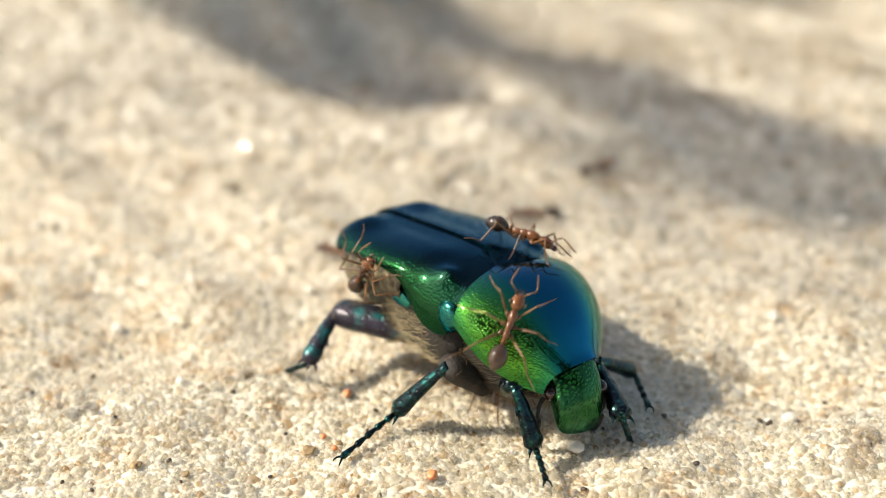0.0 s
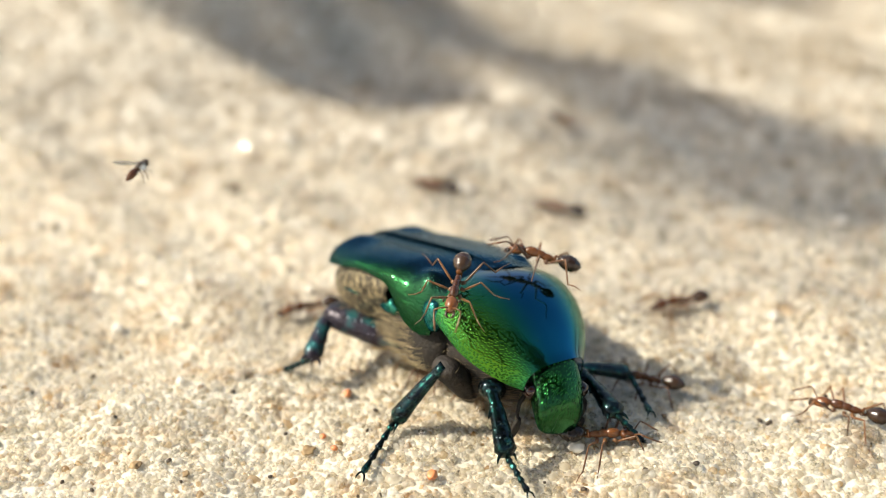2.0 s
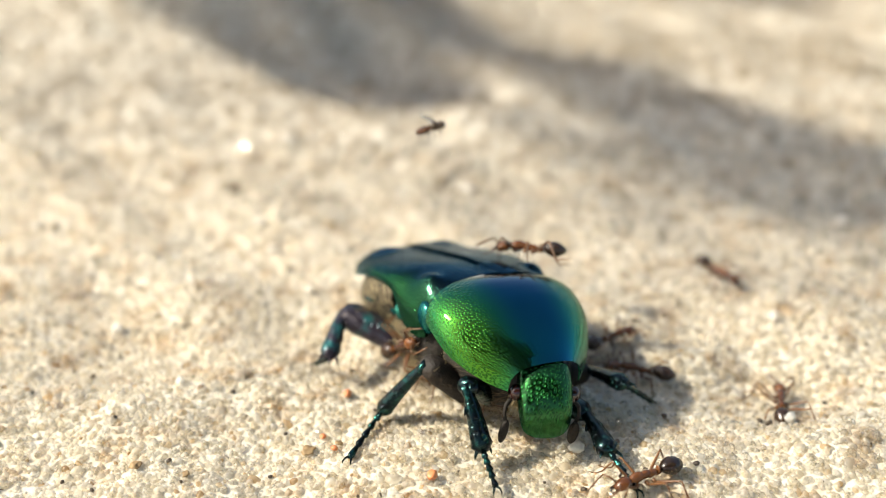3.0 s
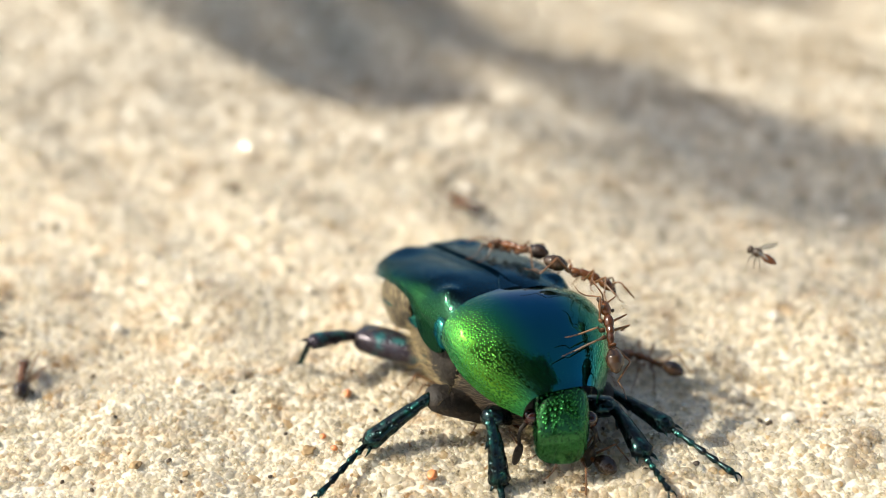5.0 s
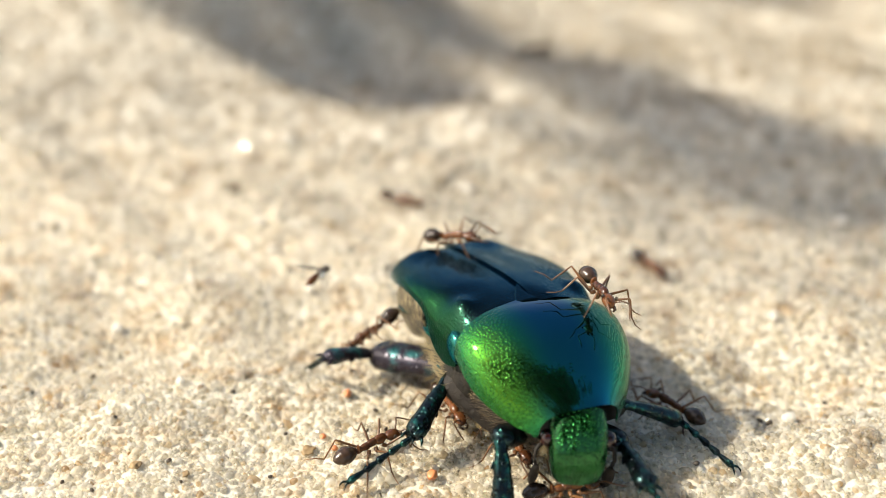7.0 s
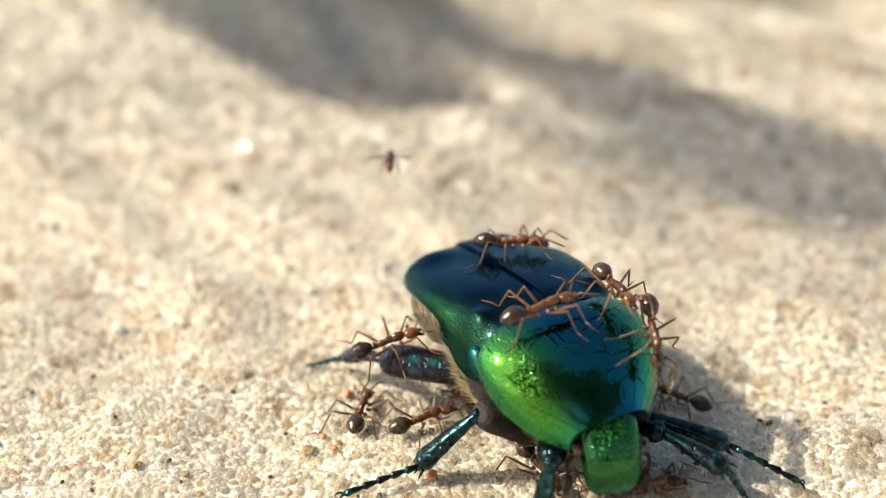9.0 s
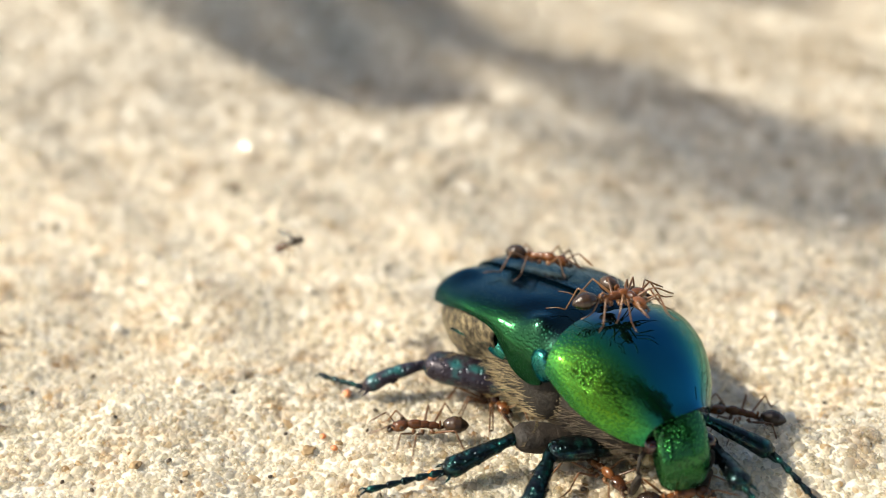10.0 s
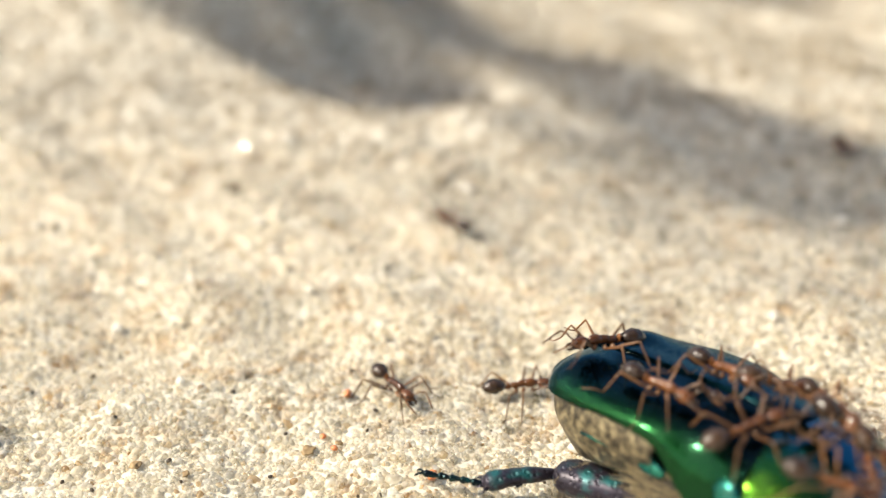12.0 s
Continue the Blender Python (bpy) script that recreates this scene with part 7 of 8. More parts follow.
    march(ants[20], [(0, -30.48, -10.27, -0.22, -0, -0, -0), (5.1, -28.39, -8.29, -0.11, 0, -0, 0), (5.2, -24.37, -8.19, 0.16, -0, -0, -0), (5.3, -19.53, -8.59, -0.23, 0, -0, 0), (5.4, -12.97, -11.11, -0.02, 0, -0, 0), (5.5, -10.96, -10.85, -0.3, 0, -0, 0), (5.533, -11.14, -10.99, -0.26, 0, 0, -42.4), (5.6, -11.32, -11.13, -0.22, -0, -0, -84.8), (5.7, -13.08, -15.09, -0.03, -0, -0, -61.9), (5.8, -10.79, -17.73, 0.11, -0, -0, -23.7), (5.9, -7.77, -18.75, -0.13, -0, -0, -0), (6, -5.04, -19.03, -0.11, 0, -0, 20.9), (6.2, -4.85, -18.25, -0.11, 0, -0, 34.2), (6.4, -4.53, -17.97, -0.1, 0, -0, 68.5), (6.5, -4.2, -17.01, -0.07, 0, -0, 76.1), (6.533, -4.2, -18.24, -0.04, 0, -0, 20.2), (6.567, -4.2, -19.46, -0, 0, 0, -35.6), (6.6, -4.2, -20.69, 0.03, 0, -0, -91.5), (6.633, -4.32, -20.91, 0.03, 0, -0, -117.6), (6.667, -4.44, -21.13, 0.03, 0, -0, -143.7), (6.7, -4.67, -21.57, 0.04, 0, -0, 164.1), (6.733, -4.14, -22.13, 0.14, 0, -0, 104.7), (6.8, -3.62, -22.68, 0.24, 0, -0, 45.2), (7, -3.37, -22.78, 0.25, 0, -0, 38.6), (7.2, -3.25, -23.45, 0.11, 0, -0, 38.2), (8, -2.88, -22.66, 0.21, 0, -0, 87.9), (8.8, -2.5, -21.87, 0.3, 0, -0, 137.6), (8.9, -3.11, -20.74, 0.21, 0, -0, 111.8), (9, -4.02, -19.45, -0.05, 0, -0, 82.1), (9.2, -3.78, -18.82, -0.05, 0, -0, 33.5), (9.4, -2.65, -18.88, 0.07, -0, -0, -31.6), (9.5, -1.69, -18.1, 0.03, -0, -0, -70.4), (9.6, -1.57, -20.23, 0.12, -0, -0, -0), (9.8, -0.57, -20.68, 0.28, 0, -0, 0), (9.867, -0.64, -20.95, 0.31, 0, -0, 60), (9.933, -0.71, -21.22, 0.35, 0, -0, 120), (10, -0.78, -21.49, 0.39, 0, -0, -180), (10.1, -1.05, -21.24, 0.33, -0, -0, -105.5), (10.2, -1.33, -20.99, 0.28, -0, -0, -31), (10.5, -1.04, -21.92, 0.37, -0, -0, -53.5), (10.7, -0.99, -21.52, 0.38, -0, -0, -30.9), (10.9, -1.19, -21.12, 0.31, 0, -0, 31.7), (11, 0.16, -21.07, 0.29, 0, -0, 31.4), (11.2, 1.83, -21.47, 0.03, 0, -0, 53), (11.4, 4.23, -21.82, 2.03, 37.4, -38.1, 16.3), (11.5, 5.72, -23.96, 5, 92.4, -66.9, -46.7), (11.6, 6.22, -24.78, 5.62, 77.7, -46.7, -39.7), (12, 11.48, -29.62, 6.25, 8.5, -11.2, 18.9)])
    march(ants[21], [(0, -29.4, -12.59, -0.29, 0, -0, 22), (5.3, -26.7, -12.08, 0.11, 0, -0, 22.1), (5.4, -23.2, -11.46, 0.09, 0, -0, 22), (5.5, -18.95, -10.66, -0.39, 0, -0, 21.4), (5.6, -13.77, -9.58, 0.26, 0, -0, 0), (5.7, -11.23, -9.27, -0.08, -0, -0, -18.9), (5.8, -11.04, -9.67, -0.21, -0, -0, -18.7), (5.9, -8.15, -9.7, -0.7, -0, -0, -9.8), (5.933, -8.17, -9.69, -0.7, 0, -0, 50.2), (5.967, -8.19, -9.67, -0.7, 0, -0, 110.2), (6, -8.22, -9.66, -0.7, 0, -0, 170.2), (6.067, -8.31, -10.2, -0.69, 0, -0, 113.5), (6.133, -8.4, -10.74, -0.68, 0, -0, 56.7), (6.2, -8.48, -11.27, -0.67, -0, -0, -0), (6.3, -7.97, -11.27, -0.63, -0, -0, -33), (6.367, -7.95, -11.31, -0.63, 0, -0, -88.1), (6.433, -7.94, -11.35, -0.62, 0, -0, -143.1), (6.5, -7.92, -11.39, -0.62, 0, -0, 161.8), (6.6, -7.91, -10.7, -0.67, 0, -0, 161.6), (6.667, -6.63, -10.11, -0.44, 0, -0, 90.9), (6.7, -5.35, -9.52, -0.2, 0, -0, 20.2), (6.733, -4.35, -11.05, 0.84, 43.8, -1.8, -14.2), (6.767, -3.34, -12.58, 1.87, 82.5, 20, -41.3), (6.8, -2.34, -14.12, 2.91, 119.4, 53.6, -51.4), (7, -3.4, -15.45, 1.96, 36.3, 29, -154.5), (7.2, -4.45, -16.13, 2.19, 19.1, -16.7, 177.5), (7.6, -4.07, -16.58, 2.43, 11.8, -12.4, 154.3), (8, -3.69, -17.04, 2.68, 3.5, -11.3, 131), (8.4, -3.3, -17.5, 2.93, -4.5, -13.5, 107.7), (8.8, -2.92, -17.95, 3.17, -11.2, -18.6, 84.6), (9, -2.61, -18.17, 3.18, 12.1, -13.1, 16.9), (9.3, -2.06, -17.73, 2.7, 11.9, -25.5, 16.3), (9.5, -1.6, -17.54, 2.17, -10.8, -74, 50.8), (9.667, 0.11, -17.93, 1.02, 19.9, -36.2, -20.1), (9.8, 1.83, -18.32, -0.12, -0, -0, -57.6), (10, 2.28, -18.19, -0.16, -0, -0, -56.5), (10.5, 3.03, -18.15, -0.15, -0, -0, -56.4), (11, 3.86, -19.38, -0.08, -0, -0, -54.4), (11.5, 5.74, -21.42, -0.11, -0, -0, -56.2), (12, 8.16, -26.46, -0.47, -0, -0, -49.8)])
    march(ants[22], [(0, 0.59, -15, -0.23, -0, -0, -48.9), (0.5, 0.12, -15.07, -0.22, -0, -0, -48.1), (1, 0.04, -15.14, -0.22, -0, -0, -46.8), (1.5, 0.08, -14.9, -0.22, -0, -0, -47), (2, -0.08, -14.79, -0.21, -0, -0, -51.1), (2.5, 0.88, -14.62, -0.28, -0, -0, -57.6), (3, 0.82, -14.94, -0.24, -0, -0, -62), (3.5, 0.95, -15.22, -0.22, -0, -0, -63.3), (4, 1.21, -15.34, -0.22, -0, -0, -63.6), (4.5, 1.53, -15.52, -0.23, -0, -0, -63.8), (5, 1.82, -15.95, -0.22, -0, -0, -65.1), (5.5, 2.01, -16.74, -0.2, -0, -0, -67.6), (6, 2.07, -17.3, -0.19, -0, -0, -67.2), (6.5, 2.3, -16.93, -0.21, -0, -0, -66.6), (7, 2.68, -17.44, -0.2, -0, -0, -67), (7.5, 2.92, -17.89, -0.17, -0, -0, -67), (8, 3.08, -18.06, -0.15, -0, -0, -66.7), (8.5, 3.35, -18.15, -0.13, -0, -0, -66), (8.567, 2.55, -19.06, -0.02, 0, -0, -98.6), (8.667, 1.76, -19.97, 0.08, 0, -0, -131.2), (8.733, 0.96, -20.89, 0.19, 0, -0, -163.8), (8.8, 0.16, -21.8, 0.29, 0, -0, 163.7), (8.9, -0.36, -21.22, 0.27, 0, -0, 97.8), (9, -0.87, -20.63, 0.25, 0, -0, 31.8), (9.067, -2.5, -19.27, 0.08, 0, -0, 97.4), (9.1, -4.14, -17.9, -0.09, 0, -0, 163), (9.2, -9.33, -15.35, 0.22, 0, -0, 171), (9.3, -13.1, -15.53, 0.06, 0, -0, 180), (9.333, -13.22, -15.54, 0.04, 0, -0, -180), (9.367, -13.46, -15.55, 0, 0, -0, -180), (9.4, -13.69, -15.56, -0.04, 0, -0, -180), (9.5, -18.71, -16.11, -0.13, 0, -0, -140.2), (9.6, -19.84, -18.16, 0.26, 0, -0, -140.3), (9.8, -23.57, -19.98, 0.24, 0, -0, -139.4), (12, -25.88, -19.81, 0.13, 0, -0, -138.4)])
    march(ants[23], [(0, -28.86, -13.74, -0.34, 0, -0, 0), (10.13, -26.85, -13.21, -0.17, 0, -0, 10.3), (10.3, -20.16, -11.22, -0.26, 0, -0, 16.9), (10.4, -12.44, -10.54, 0.02, 0, -0, 16.7), (10.43, -10.06, -10.01, -0.05, 0, 0, -42.1), (10.47, -7.68, -9.48, -0.11, 0, 0, -100.8), (10.5, -5.3, -8.95, -0.17, 0, -0, -159.6), (10.53, -4, -9.98, -0.02, -0, -0, -97.4), (10.6, -2.7, -11.02, 0.14, -0, -0, -35.3), (10.63, -1.26, -13.35, 2.02, 65.1, 20.6, -44.4), (10.7, 0.18, -15.68, 3.91, 140.8, 36.1, -25.8), (10.8, 4, -14.03, 1.72, 62.6, 26.6, -55), (10.9, 7.83, -12.37, -0.47, -0, -0, -54.6), (11, 8.02, -12.72, -0.46, -0, -0, -54.4), (11.1, 8.3, -13.08, -0.48, -0, -0, -54.6), (11.13, 4.86, -15.24, 2.1, -2.3, -61.9, -16.2), (11.2, 1.41, -17.4, 4.67, 53.8, -132.6, -45.1), (11.27, 0.27, -16.07, 3.13, -83.1, -21.4, 135.9), (11.33, -0.87, -14.73, 1.59, -43.2, -2.3, 154.1), (11.4, -2.01, -13.39, 0.06, 0, -0, -180), (11.47, -1.67, -14.44, 0.01, -0, -0, -124.1), (11.5, -1.32, -15.48, -0.03, -0, -0, -68.1), (11.6, -0.24, -16.31, -0.09, -0, -0, -46.2), (11.8, 1.74, -17.4, -0.13, -0, -0, -0), (12, 3.95, -17.36, -0.07, 0, -0, 8.8)])
    march(ants[24], [(0, 2.78, -9.04, 0.14, -0, -0, -48.9), (0.5, 2.16, -9.05, 0.18, -0, -0, -48.1), (1, 1.85, -9.07, 0.21, -0, -0, -46.8), (1.5, 1.88, -8.82, 0.19, -0, -0, -47), (2, 2.1, -8.88, 0.18, -0, -0, -51.1), (2.5, 3.73, -9.01, 0.07, -0, -0, -57.6), (3, 4.06, -9.56, 0.01, -0, -0, -62), (3.5, 4.26, -9.88, -0.06, -0, -0, -63.3), (4, 4.5, -9.97, -0.08, -0, -0, -63.6), (4.5, 4.8, -10.11, -0.1, -0, -0, -63.8), (5, 5.17, -10.59, -0.18, -0, -0, -65.1), (5.5, 5.53, -11.52, -0.42, -0, -0, -67.6), (6, 5.55, -12.07, -0.54, -0, -0, -67.2), (6.5, 5.67, -11.57, -0.43, -0, -0, -66.6), (7, 6.06, -12.06, -0.56, -0, -0, -67), (7.5, 6.26, -12.48, -0.66, -0, -0, -67), (8, 6.37, -12.61, -0.68, -0, -0, -66.7), (8.5, 6.54, -12.65, -0.68, -0, -0, -66), (9, 6.92, -12.78, -0.69, -0, -0, -64.9), (9.5, 7.36, -12.83, -0.62, -0, -0, -60.9), (10, 7.85, -12.21, -0.41, -0, -0, -56.5), (10.5, 8.3, -12.22, -0.29, -0, -0, -56.4), (11, 8.78, -13.42, -0.43, -0, -0, -54.4), (11.3, 9.8, -14.6, -0.54, -0, -0, -55.5), (11.37, 8.19, -13.95, -0.5, 0, -0, -86.6), (11.4, 6.58, -13.29, -0.45, 0, -0, -117.8), (11.47, 4.97, -12.63, -0.41, 0, -0, -148.9), (11.5, 3.37, -11.97, -0.37, 0, -0, 180), (11.53, 3.14, -12.18, -0.36, 0, -0, 180), (11.57, 2.69, -12.6, -0.34, 0, -0, -180), (11.6, 2.25, -13.02, -0.33, 0, -0, -180), (11.63, 0.9, -12.86, -0.3, 0, -0, -180), (11.67, -0.45, -12.69, -0.28, 0, -0, -180), (11.73, -1.8, -12.53, -0.25, 0, -0, -180), (11.77, -3.15, -12.36, -0.23, 0, -0, -180), (11.8, -4.49, -12.2, -0.2, 0, -0, 180), (11.83, -4.3, -12.96, -0.16, -0, -0, -146.3), (11.87, -4.11, -13.72, -0.12, -0, -0, -112.5), (11.9, -3.73, -15.24, -0.03, -0, -0, -45), (12, -2.51, -17.47, 0.08, -0, -0, -54.6)])
    march(ants[25], [(0, 4, -9.52, 0.02, -0, -0, -48.9), (0.5, 3.43, -9.54, 0.06, -0, -0, -48.1), (1, 3.18, -9.54, 0.08, -0, -0, -46.8), (1.5, 3.26, -9.31, 0.09, -0, -0, -47), (2, 3.49, -9.51, 0.05, -0, -0, -51.1), (2.5, 5.11, -9.82, -0.02, -0, -0, -57.6), (3, 5.41, -10.51, -0.14, -0, -0, -62), (3.5, 5.64, -10.88, -0.23, -0, -0, -63.3), (4, 5.92, -11, -0.26, -0, -0, -63.6), (4.5, 6.26, -11.18, -0.3, -0, -0, -63.8), (5, 6.64, -11.71, -0.47, -0, -0, -65.1), (5.4, 6.96, -12.55, -0.66, -0, -0, -67.4), (5.6, 13.33, -19.98, -0.09, -0, -0, -84.5), (5.7, 13.91, -21.37, -0.03, -0, -0, -85.1), (5.8, 13.58, -23.45, 0, 0, -0, -92.3), (6, 14.82, -27.29, -0.67, -0, -0, -85.3), (6.1, 15.97, -27.12, -0.68, 0, 0, -10.5), (6.2, 17.11, -26.95, -0.7, 0, -0, 64.3), (6.3, 17.09, -24.35, -0.18, 0, -0, 76.9), (6.4, 19.44, -16.64, -1.05, 0, -0, 89.4), (6.5, 17.26, -15.62, -1.2, 0, -0, 99.7), (6.6, 17.03, -14.43, -0.88, 0, -0, 99.5), (6.7, 12.01, -12.21, 0.1, 0, -0, 159.8), (6.733, 10.9, -12.46, -0.08, -0, -0, -166.9), (6.8, 9.8, -12.71, -0.26, -0, -0, -133.6), (6.867, 8.69, -12.96, -0.44, -0, -0, -100.3), (6.9, 7.59, -13.21, -0.62, -0, -0, -67), (7, 7.66, -13.35, -0.6, -0, -0, -67), (7.5, 7.91, -13.79, -0.57, -0, -0, -67), (8, 8.07, -13.95, -0.55, -0, -0, -66.7), (8.5, 8.29, -14, -0.53, -0, -0, -66), (9, 8.74, -14.12, -0.52, -0, -0, -64.9), (9.5, 9.32, -14.08, -0.51, -0, -0, -60.9), (10, 9.94, -13.32, -0.3, -0, -0, -56.5), (10.5, 10.42, -13.34, -0.19, -0, -0, -56.4), (11, 11, -14.48, -0.21, -0, -0, -54.4), (11.5, 12.85, -16.88, -0.61, -0, -0, -56.2), (12, 14.56, -21.32, -0.04, -0, -0, -49.8)])
    march(ants[26], [(0, 40.48, 12.64, 0.04, 0, -0, -180), (6.2, 36.36, 11.4, 0.27, 0, -0, -180), (6.233, 35.1, 11.28, 0.19, 0, -0, -180), (6.267, 32.58, 11.04, 0.04, 0, -0, 180), (6.3, 30.07, 10.8, -0.11, 0, -0, 180), (6.333, 29.29, 10.85, -0.09, 0, -0, -179), (6.367, 27.73, 10.96, -0.05, 0, -0, -176.9), (6.4, 26.17, 11.07, -0.02, 0, -0, -174.8), (6.5, 21.93, 9.89, -0.38, 0, -0, -174.9), (6.6, 17.84, 9.73, -0.62, 0, -0, -167.7), (6.7, 14.01, 3.94, 0.16, 0, -0, -112.6), (6.8, 13.04, -0.4, 0.07, 0, -0, -100), (6.9, 12.06, -1.83, -0.21, -0, -0, -70.4), (7, 13.27, -3.15, -0.29, -0, -0, -65.6), (7.1, 15.44, -4.29, -0.19, -0, -0, -43.9), (7.2, 17.37, -6.24, -0.03, -0, -0, -33.8), (7.7, 28.49, -10.44, -0.28, -0, -0, -22.8), (12, 31, -11.1, -0.37, -0, -0, -23.2)])
    march(ants[27], [(0, 3.72, -9.51, 0.04, -0, -0, -48.9), (0.5, 3.08, -9.45, 0.1, -0, -0, -48.1), (1, 2.76, -9.37, 0.13, -0, -0, -46.8), (1.5, 2.76, -9.06, 0.14, -0, -0, -47), (2, 2.94, -9.14, 0.13, -0, -0, -51.1), (2.5, 4.54, -9.29, 0.03, -0, -0, -57.6), (3, 4.83, -9.84, -0.04, -0, -0, -62), (3.5, 5.02, -10.1, -0.08, -0, -0, -63.3), (4, 5.26, -10.11, -0.06, -0, -0, -63.6), (4.5, 5.55, -10.19, -0.04, -0, -0, -63.8), (4.567, 4.14, -5.95, 0.08, 0, -0, -121), (4.633, 2.73, -1.71, 0.21, 0, -0, -178.1), (4.7, 1.33, 2.53, 0.34, 0, -0, 124.7), (5, 1.54, 5.25, 0.28, 0, -0, 123.9), (5.2, 0.89, 9.01, -0.31, 0, -0, 114.3), (5.4, -0.91, 10.43, -0.44, 0, -0, 114.5), (5.5, -2.47, 12.23, 0.09, 0, -0, 114.9), (5.6, -5.43, 16.94, 0.06, 0, -0, 115.2), (5.7, -7.16, 19.61, 0.29, 0, -0, 112.4), (5.8, -8.64, 23.21, 0.26, 0, -0, 105.4), (6, -10.02, 32.14, -0.31, 0, -0, 101.6), (6.4, -14.7, 44.12, -0.1, 0, -0, 113.7), (6.533, -16.7, 48.69, 1.54, 0, -0, 130.9), (6.667, -18.71, 53.25, 3.17, 0, -0, 148), (6.767, -20.72, 57.82, 4.81, 0, -0, 165.1), (6.9, -22.72, 62.39, 6.44, 0, -0, -177.7), (12, -31.93, 112.92, -0.99, 0, -0, -177.2)])
    march(ants[28], [(0, 8.95, 108.72, 0.35, -0, -0, -6.9), (6.7, 6.53, 58.89, -0.83, -0, -0, -8.4), (6.9, 7.38, 45.13, -0.12, 0, -0, 0), (7, 10.59, 50.72, -0.37, 0, -0, 33), (7.2, 15.18, 56.82, -0.96, 0, -0, 0.6), (7.8, 24.11, 97.57, 0.84, 0, -0, 8.2), (12, 25.42, 107, 1.31, 0, -0, 7.1)])
    march(ants[29], [(0, 0.03, -7.56, 0.04, -0, -0, -48.9), (0.5, -0.57, -7.61, 0.09, -0, -0, -48.1), (1, -0.85, -7.7, 0.13, -0, -0, -46.8), (1.5, -0.78, -7.45, 0.07, -0, -0, -47), (2, -0.42, -7.31, 0.01, -0, -0, -51.1), (2.5, 1.43, -7.17, -0.22, -0, -0, -57.6), (3, 1.95, -7.58, -0.12, -0, -0, -62), (3.5, 2.24, -7.88, -0.03, -0, -0, -63.3), (4, 2.54, -7.99, -0.01, -0, -0, -63.6), (4.5, 2.89, -8.15, 0.03, -0, -0, -63.8), (5, 3.35, -8.62, 0.07, -0, -0, -65.1), (5.5, 3.83, -9.5, 0.03, -0, -0, -67.6), (6, 3.88, -10.09, -0.07, -0, -0, -67.2), (6.5, 4.03, -9.64, 0, -0, -0, -66.6), (6.6, 4.11, -9.67, -0.01, -0, -0, -66.7), (6.7, -0.93, -1.43, -0.13, 0, -0, 7.2), (6.8, -5.96, 6.81, -0.25, 0, -0, 81.1), (6.9, -4.49, 6.71, -0.11, 0, -0, 23.9), (7, -3.01, 6.61, 0.04, -0, -0, -33.4), (7.1, -1.22, 8.27, -0.1, 0, -0, 0), (7.2, 0.16, 5.22, 0.37, -0, -0, -42.5), (7.6, 7.22, -13.93, -0.66, -0, -0, -66.9), (8, 7.34, -14.05, -0.63, -0, -0, -66.7), (8.5, 7.57, -14.11, -0.6, -0, -0, -66), (9, 8.02, -14.24, -0.55, -0, -0, -64.9), (9.5, 8.61, -14.24, -0.53, -0, -0, -60.9), (10, 9.25, -13.54, -0.43, -0, -0, -56.5), (10.5, 9.74, -13.56, -0.39, -0, -0, -56.4), (11, 10.31, -14.73, -0.43, -0, -0, -54.4), (11.5, 12.16, -17.11, -0.51, -0, -0, -56.2), (12, 13.91, -21.63, -0.01, -0, -0, -49.8)])
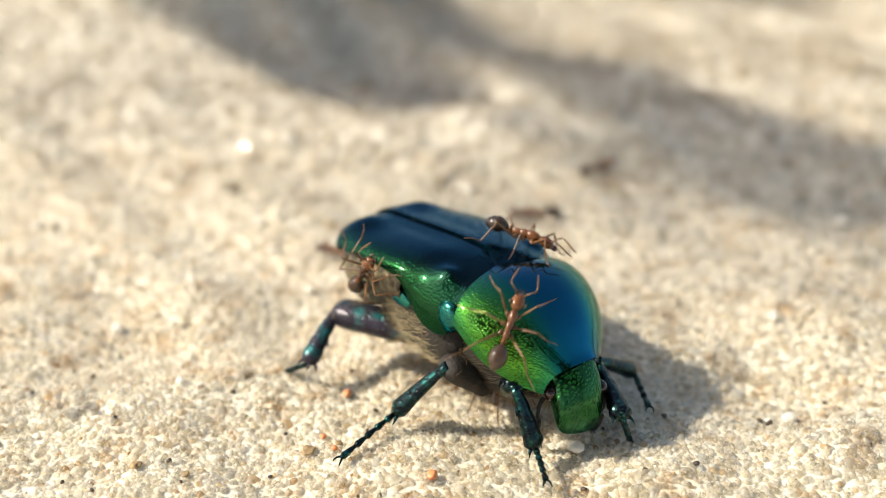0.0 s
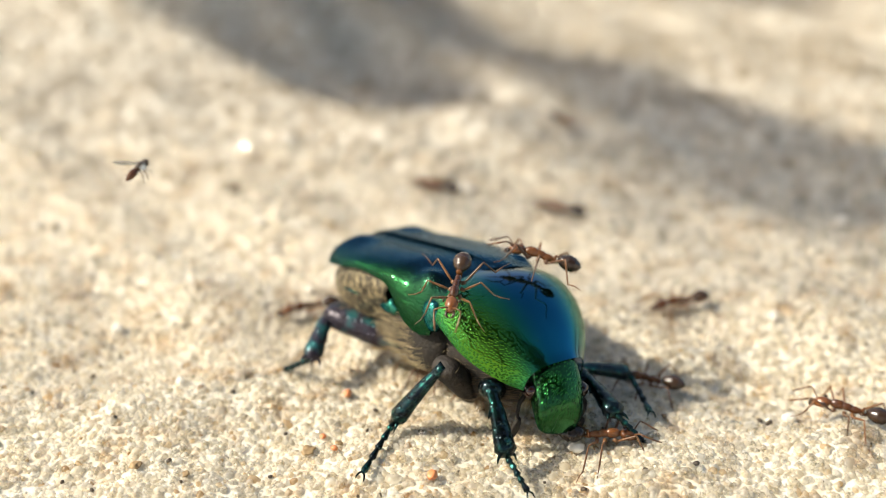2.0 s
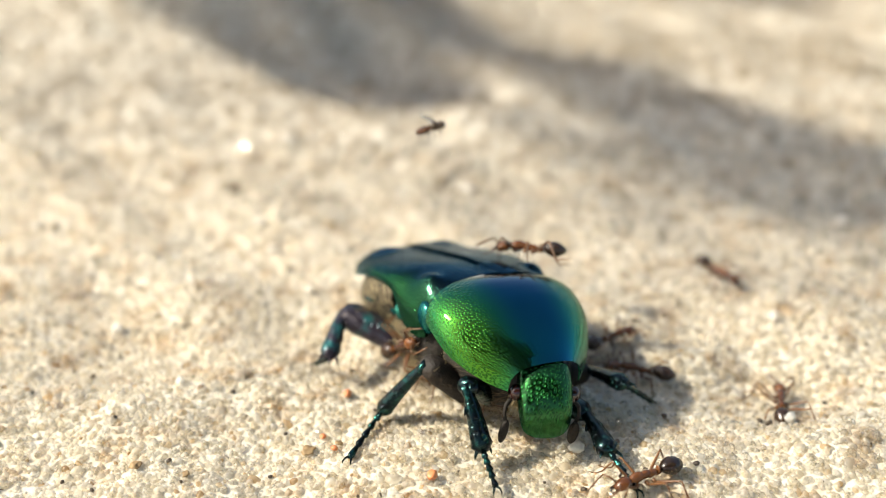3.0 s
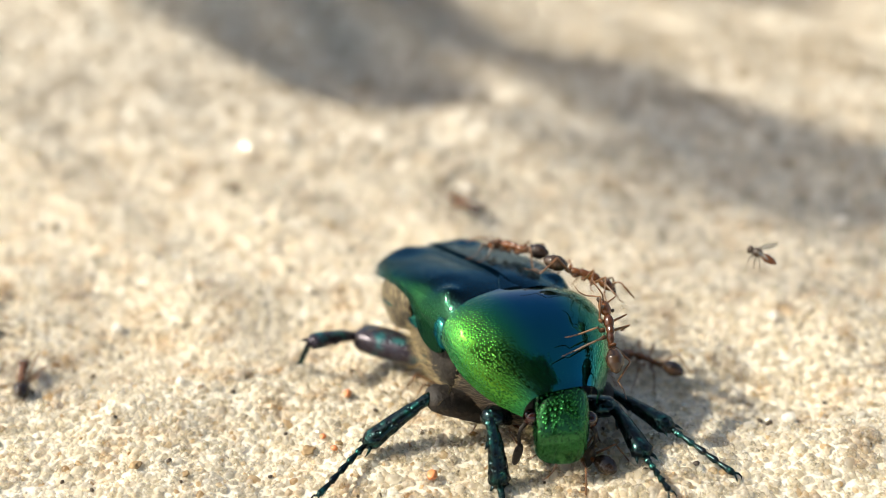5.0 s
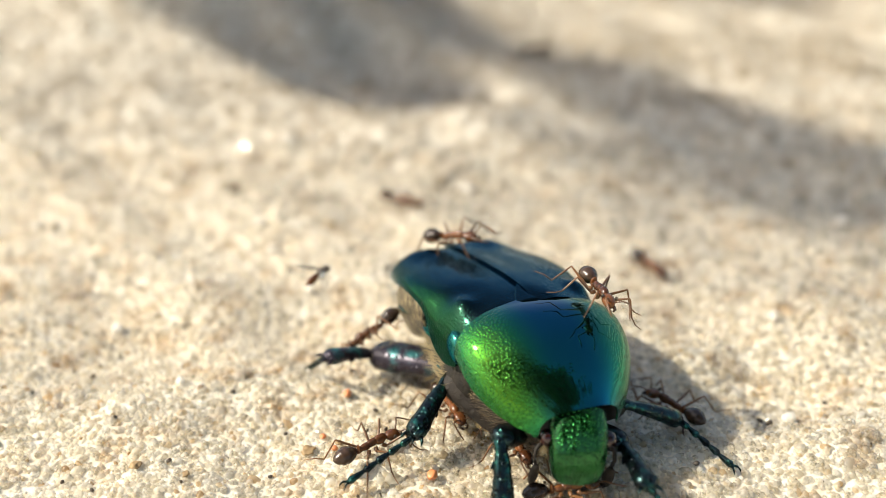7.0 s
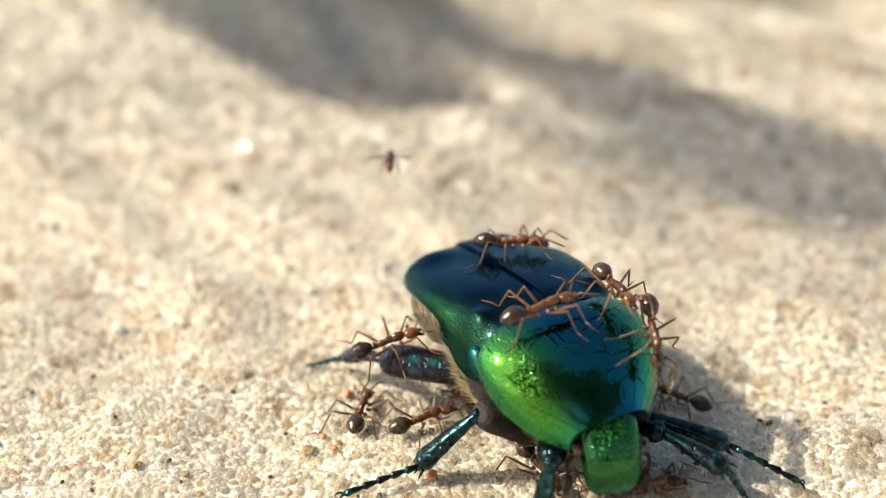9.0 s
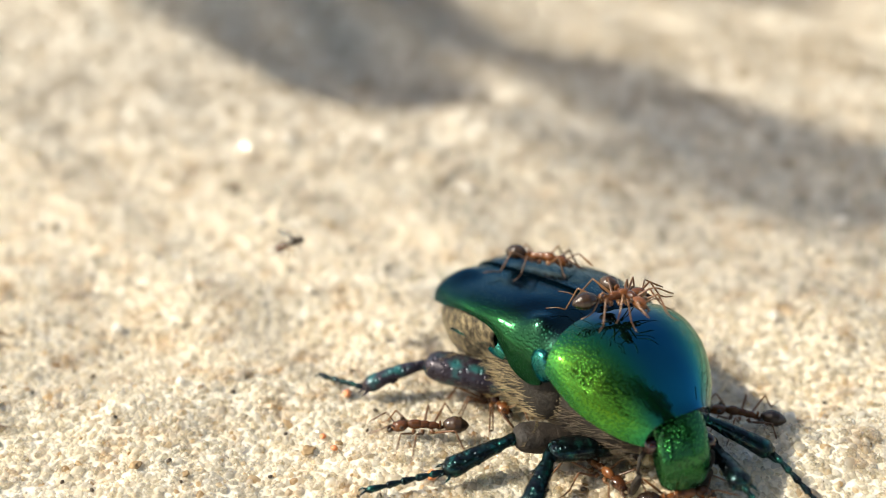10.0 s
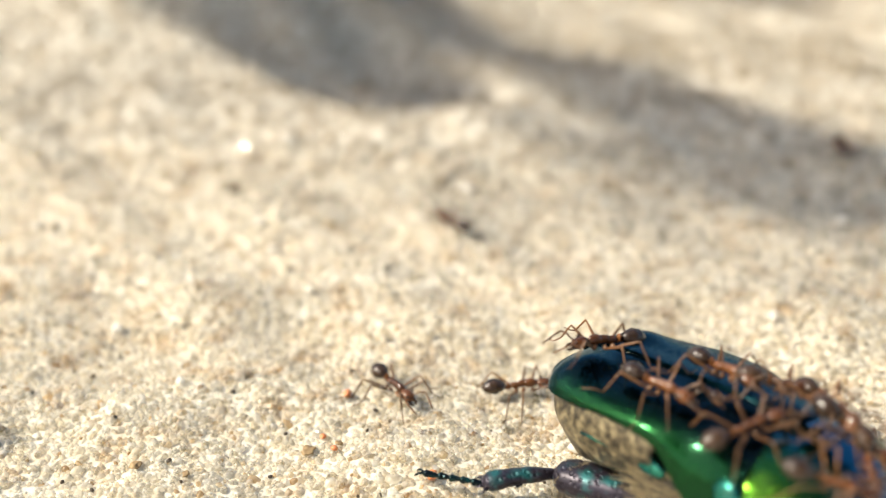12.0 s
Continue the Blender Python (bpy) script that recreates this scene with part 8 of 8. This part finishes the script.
    march(ants[30], [(0, 2.87, -9.75, 0.1, -0, -0, -48.9), (0.5, 2.31, -9.78, 0.17, -0, -0, -48.1), (1, 2.07, -9.8, 0.2, -0, -0, -46.8), (1.5, 2.15, -9.57, 0.19, -0, -0, -47), (2, 2.36, -9.67, 0.17, -0, -0, -51.1), (2.5, 3.95, -9.84, -0.03, -0, -0, -57.6), (3, 4.25, -10.44, -0.18, -0, -0, -62), (3.5, 4.48, -10.79, -0.25, -0, -0, -63.3), (4, 4.76, -10.9, -0.29, -0, -0, -63.6), (4.5, 5.1, -11.08, -0.32, -0, -0, -63.8), (5, 5.49, -11.59, -0.44, -0, -0, -65.1), (5.5, 5.85, -12.57, -0.64, -0, -0, -67.6), (6, 5.91, -13.14, -0.71, -0, -0, -67.2), (6.5, 6.09, -12.67, -0.67, -0, -0, -66.6), (7, 6.51, -13.19, -0.72, -0, -0, -67), (7.5, 6.75, -13.64, -0.72, -0, -0, -67), (8, 6.91, -13.8, -0.71, -0, -0, -66.7), (8.5, 7.14, -13.86, -0.68, -0, -0, -66), (9, 7.58, -14, -0.6, -0, -0, -64.9), (9.5, 8.15, -14.04, -0.54, -0, -0, -60.9), (10, 8.78, -13.37, -0.43, -0, -0, -56.5), (10.1, 12.41, -15.83, -0.55, 0, 0, -9.4), (10.2, 16.03, -18.29, -0.68, 0, -0, 37.6), (10.3, 17.45, -17.14, -1.07, 0, -0, 37.6), (10.37, 19.11, -16.58, -0.87, 0, -0, 94.4), (10.43, 20.76, -16.01, -0.67, 0, -0, 151.2), (10.5, 22.42, -15.44, -0.47, 0, -0, -152), (10.53, 21.94, -14.43, -0.32, 0, -0, -174.4), (10.6, 21.47, -13.42, -0.18, 0, -0, 163.2), (10.63, 20.99, -12.41, -0.03, 0, -0, 140.8), (10.7, 20.52, -11.4, 0.11, 0, -0, 118.5), (10.9, 16.96, -11.02, -0.19, 0, -0, 158.9), (11, 12.19, -22.06, 5.88, 1, -27.3, 167.2), (11.5, 11.61, -22.44, 6.4, 13, -7, 132.1), (11.67, 12.5, -22.56, 4.27, 6.7, -10.7, -168.2), (11.83, 13.39, -22.68, 2.15, 0.3, -7.3, -108.5), (12, 14.29, -22.8, 0.02, -0, -0, -49.8)])
    march(ants[31], [(0, 50.15, 35.51, -0.11, 0, -0, -141.4), (10.8, 45.83, 30.88, 0.1, 0, -0, -141.6), (11, 39.79, 27.6, 0.4, 0, -0, -141.2), (11.2, 34.56, 21.93, 0.23, 0, -0, -112.7), (11.5, 33, 17.84, 0.26, 0, -0, -99.1), (12, 32.9, 17.18, 0.34, 0, -0, -99.1)])
    march(ants[32], [(0, 28.96, -12.38, -0.5, 0, -0, 158), (11.2, 27.04, -12.42, -0.34, 0, -0, 158.3), (11.4, 22.29, -12.49, 0.15, 0, -0, 158.4), (11.5, 18.74, -11.6, -0.03, 0, -0, 169.6), (11.6, 14.75, -7.86, -0.09, 0, -0, 147.4), (11.8, 7.27, -3.81, -0.25, 0, -0, 148), (12, 0.62, 2.38, 0.3, 0, -0, 125.1)])
    go(flies[0], [(0, -27.78, -19.75, 9.38, 0, -15, 80), (1.3, -24.83, -18.01, 9.11, 0, -15, 80), (1.467, -14.03, -13.19, 9.37, 0, -15, 80), (1.5, -10.71, -12.28, 9.46, 0, -15, 80), (1.6, -12.07, -13.32, 7.83, 0, -15, 76), (1.7, -15.69, -14.02, 8.66, 0, -15, 72), (1.8, -16.71, -13.9, 9.76, 0, -15, 68), (1.9, -17.51, -13.77, 10.81, 0, -15, 64), (2, -15.47, -13.01, 10.91, 0, -15, 60), (2.1, -15.27, -12.13, 13.14, 0, -15, 52), (2.2, -10.26, -10.46, 14.28, 0, -15, 44), (2.3, -8.06, -9.92, 14.75, 0, -15, 36), (2.4, -6.76, -9.37, 16.04, 0, -15, 28), (2.5, -3.93, -8.9, 16.72, 0, -15, 20), (2.6, -1.3, -8.9, 16.18, 0, -15, 16), (2.7, 1.65, -9.04, 15.71, 0, -15, 12), (2.8, -1.68, -9.1, 15.48, 0, -15, 8), (2.9, 0.12, -9.75, 13.2, 0, -15, 4), (3, -0.57, -10.11, 12.11, 0, -15, 0), (3.2, -11.61, -12.47, 9.51, 0, -15, 15), (4, 3.47, -10.99, 10.06, 0, -15, 75), (4.8, 13.95, -15.38, 4.79, 0, -15, 135), (4.9, 14.92, -15.24, 5.64, 0, -15, 142.5), (5, 16.09, -14.94, 7, 0, -15, 150), (5.1, 13.72, -14.62, 6.1, 0, -15, 150), (5.2, 14.17, -15.38, 4.92, 0, -15, 150), (5.3, 14.15, -15.96, 3.89, 0, -15, 150), (5.4, 13.46, -16.26, 2.99, 0, -15, 150), (5.5, 13.3, -17.16, 1.48, 0, -15, 150), (5.7, 19.92, -17.63, 4.91, 0, -15, 150), (5.9, 25.49, -18.91, 8.08, 0, -15, 150), (12, 28.37, -20.42, 8.86, 0, -15, 150)])
    go(flies[1], [(0, -25.94, -27.17, 1.03, 0, -15, 70), (5.9, -22.19, -24.99, 0.76, 0, -15, 70), (6.1, -15.3, -23.66, 0.88, 0, -15, 70), (6.3, -13.31, -21.39, 1.4, 0, -15, 70), (6.4, -10.38, -14.76, 4.18, 0, -15, 70), (6.5, -11.82, -15.64, 3.26, 0, -15, 70), (6.6, -11.59, -15.81, 2.86, 0, -15, 65), (6.7, -13.06, -15.76, 3.64, 0, -15, 60), (6.8, -11.94, -15.35, 3.81, 0, -15, 55), (6.9, -10.95, -14.63, 4.65, 0, -15, 50), (7, -6.54, -13.54, 5.14, 0, -15, 45), (7.1, -5.51, -13.5, 4.95, 0, -15, 47.2), (7.2, -6.89, -13.25, 5.8, 0, -15, 49.5), (8, -4.91, -12.64, 6.53, 0, -15, 67.5), (8.8, -2.91, -12.38, 6.74, 0, -15, 85.5), (8.9, -3.39, -12.34, 6.89, 0, -15, 87.8), (9, -2.81, -10.77, 10.51, 0, -15, 90), (9.1, -1.34, -10.13, 12.09, 0, -15, 90), (9.2, -2.9, -10.43, 11.44, 0, -15, 90), (9.3, -3.62, -10.65, 10.98, 0, -15, 90), (9.4, -2.81, -10.74, 10.6, 0, -15, 90), (9.5, -5.03, -10.56, 11.55, 0, -15, 90), (9.6, -6.24, -10.7, 11.53, 0, -15, 74), (9.8, -14.01, -12.75, 10.41, 0, -15, 42), (10, -8, -12.99, 6.7, 0, -15, 10), (10.1, -6.15, -14.36, 3.52, 0, -15, 10), (10.3, -13.97, -17, 2.06, 0, -15, 10), (10.5, -23.7, -19.65, 4.84, 0, -15, 10), (12, -27.7, -21.55, 5.99, 0, -15, 10)])


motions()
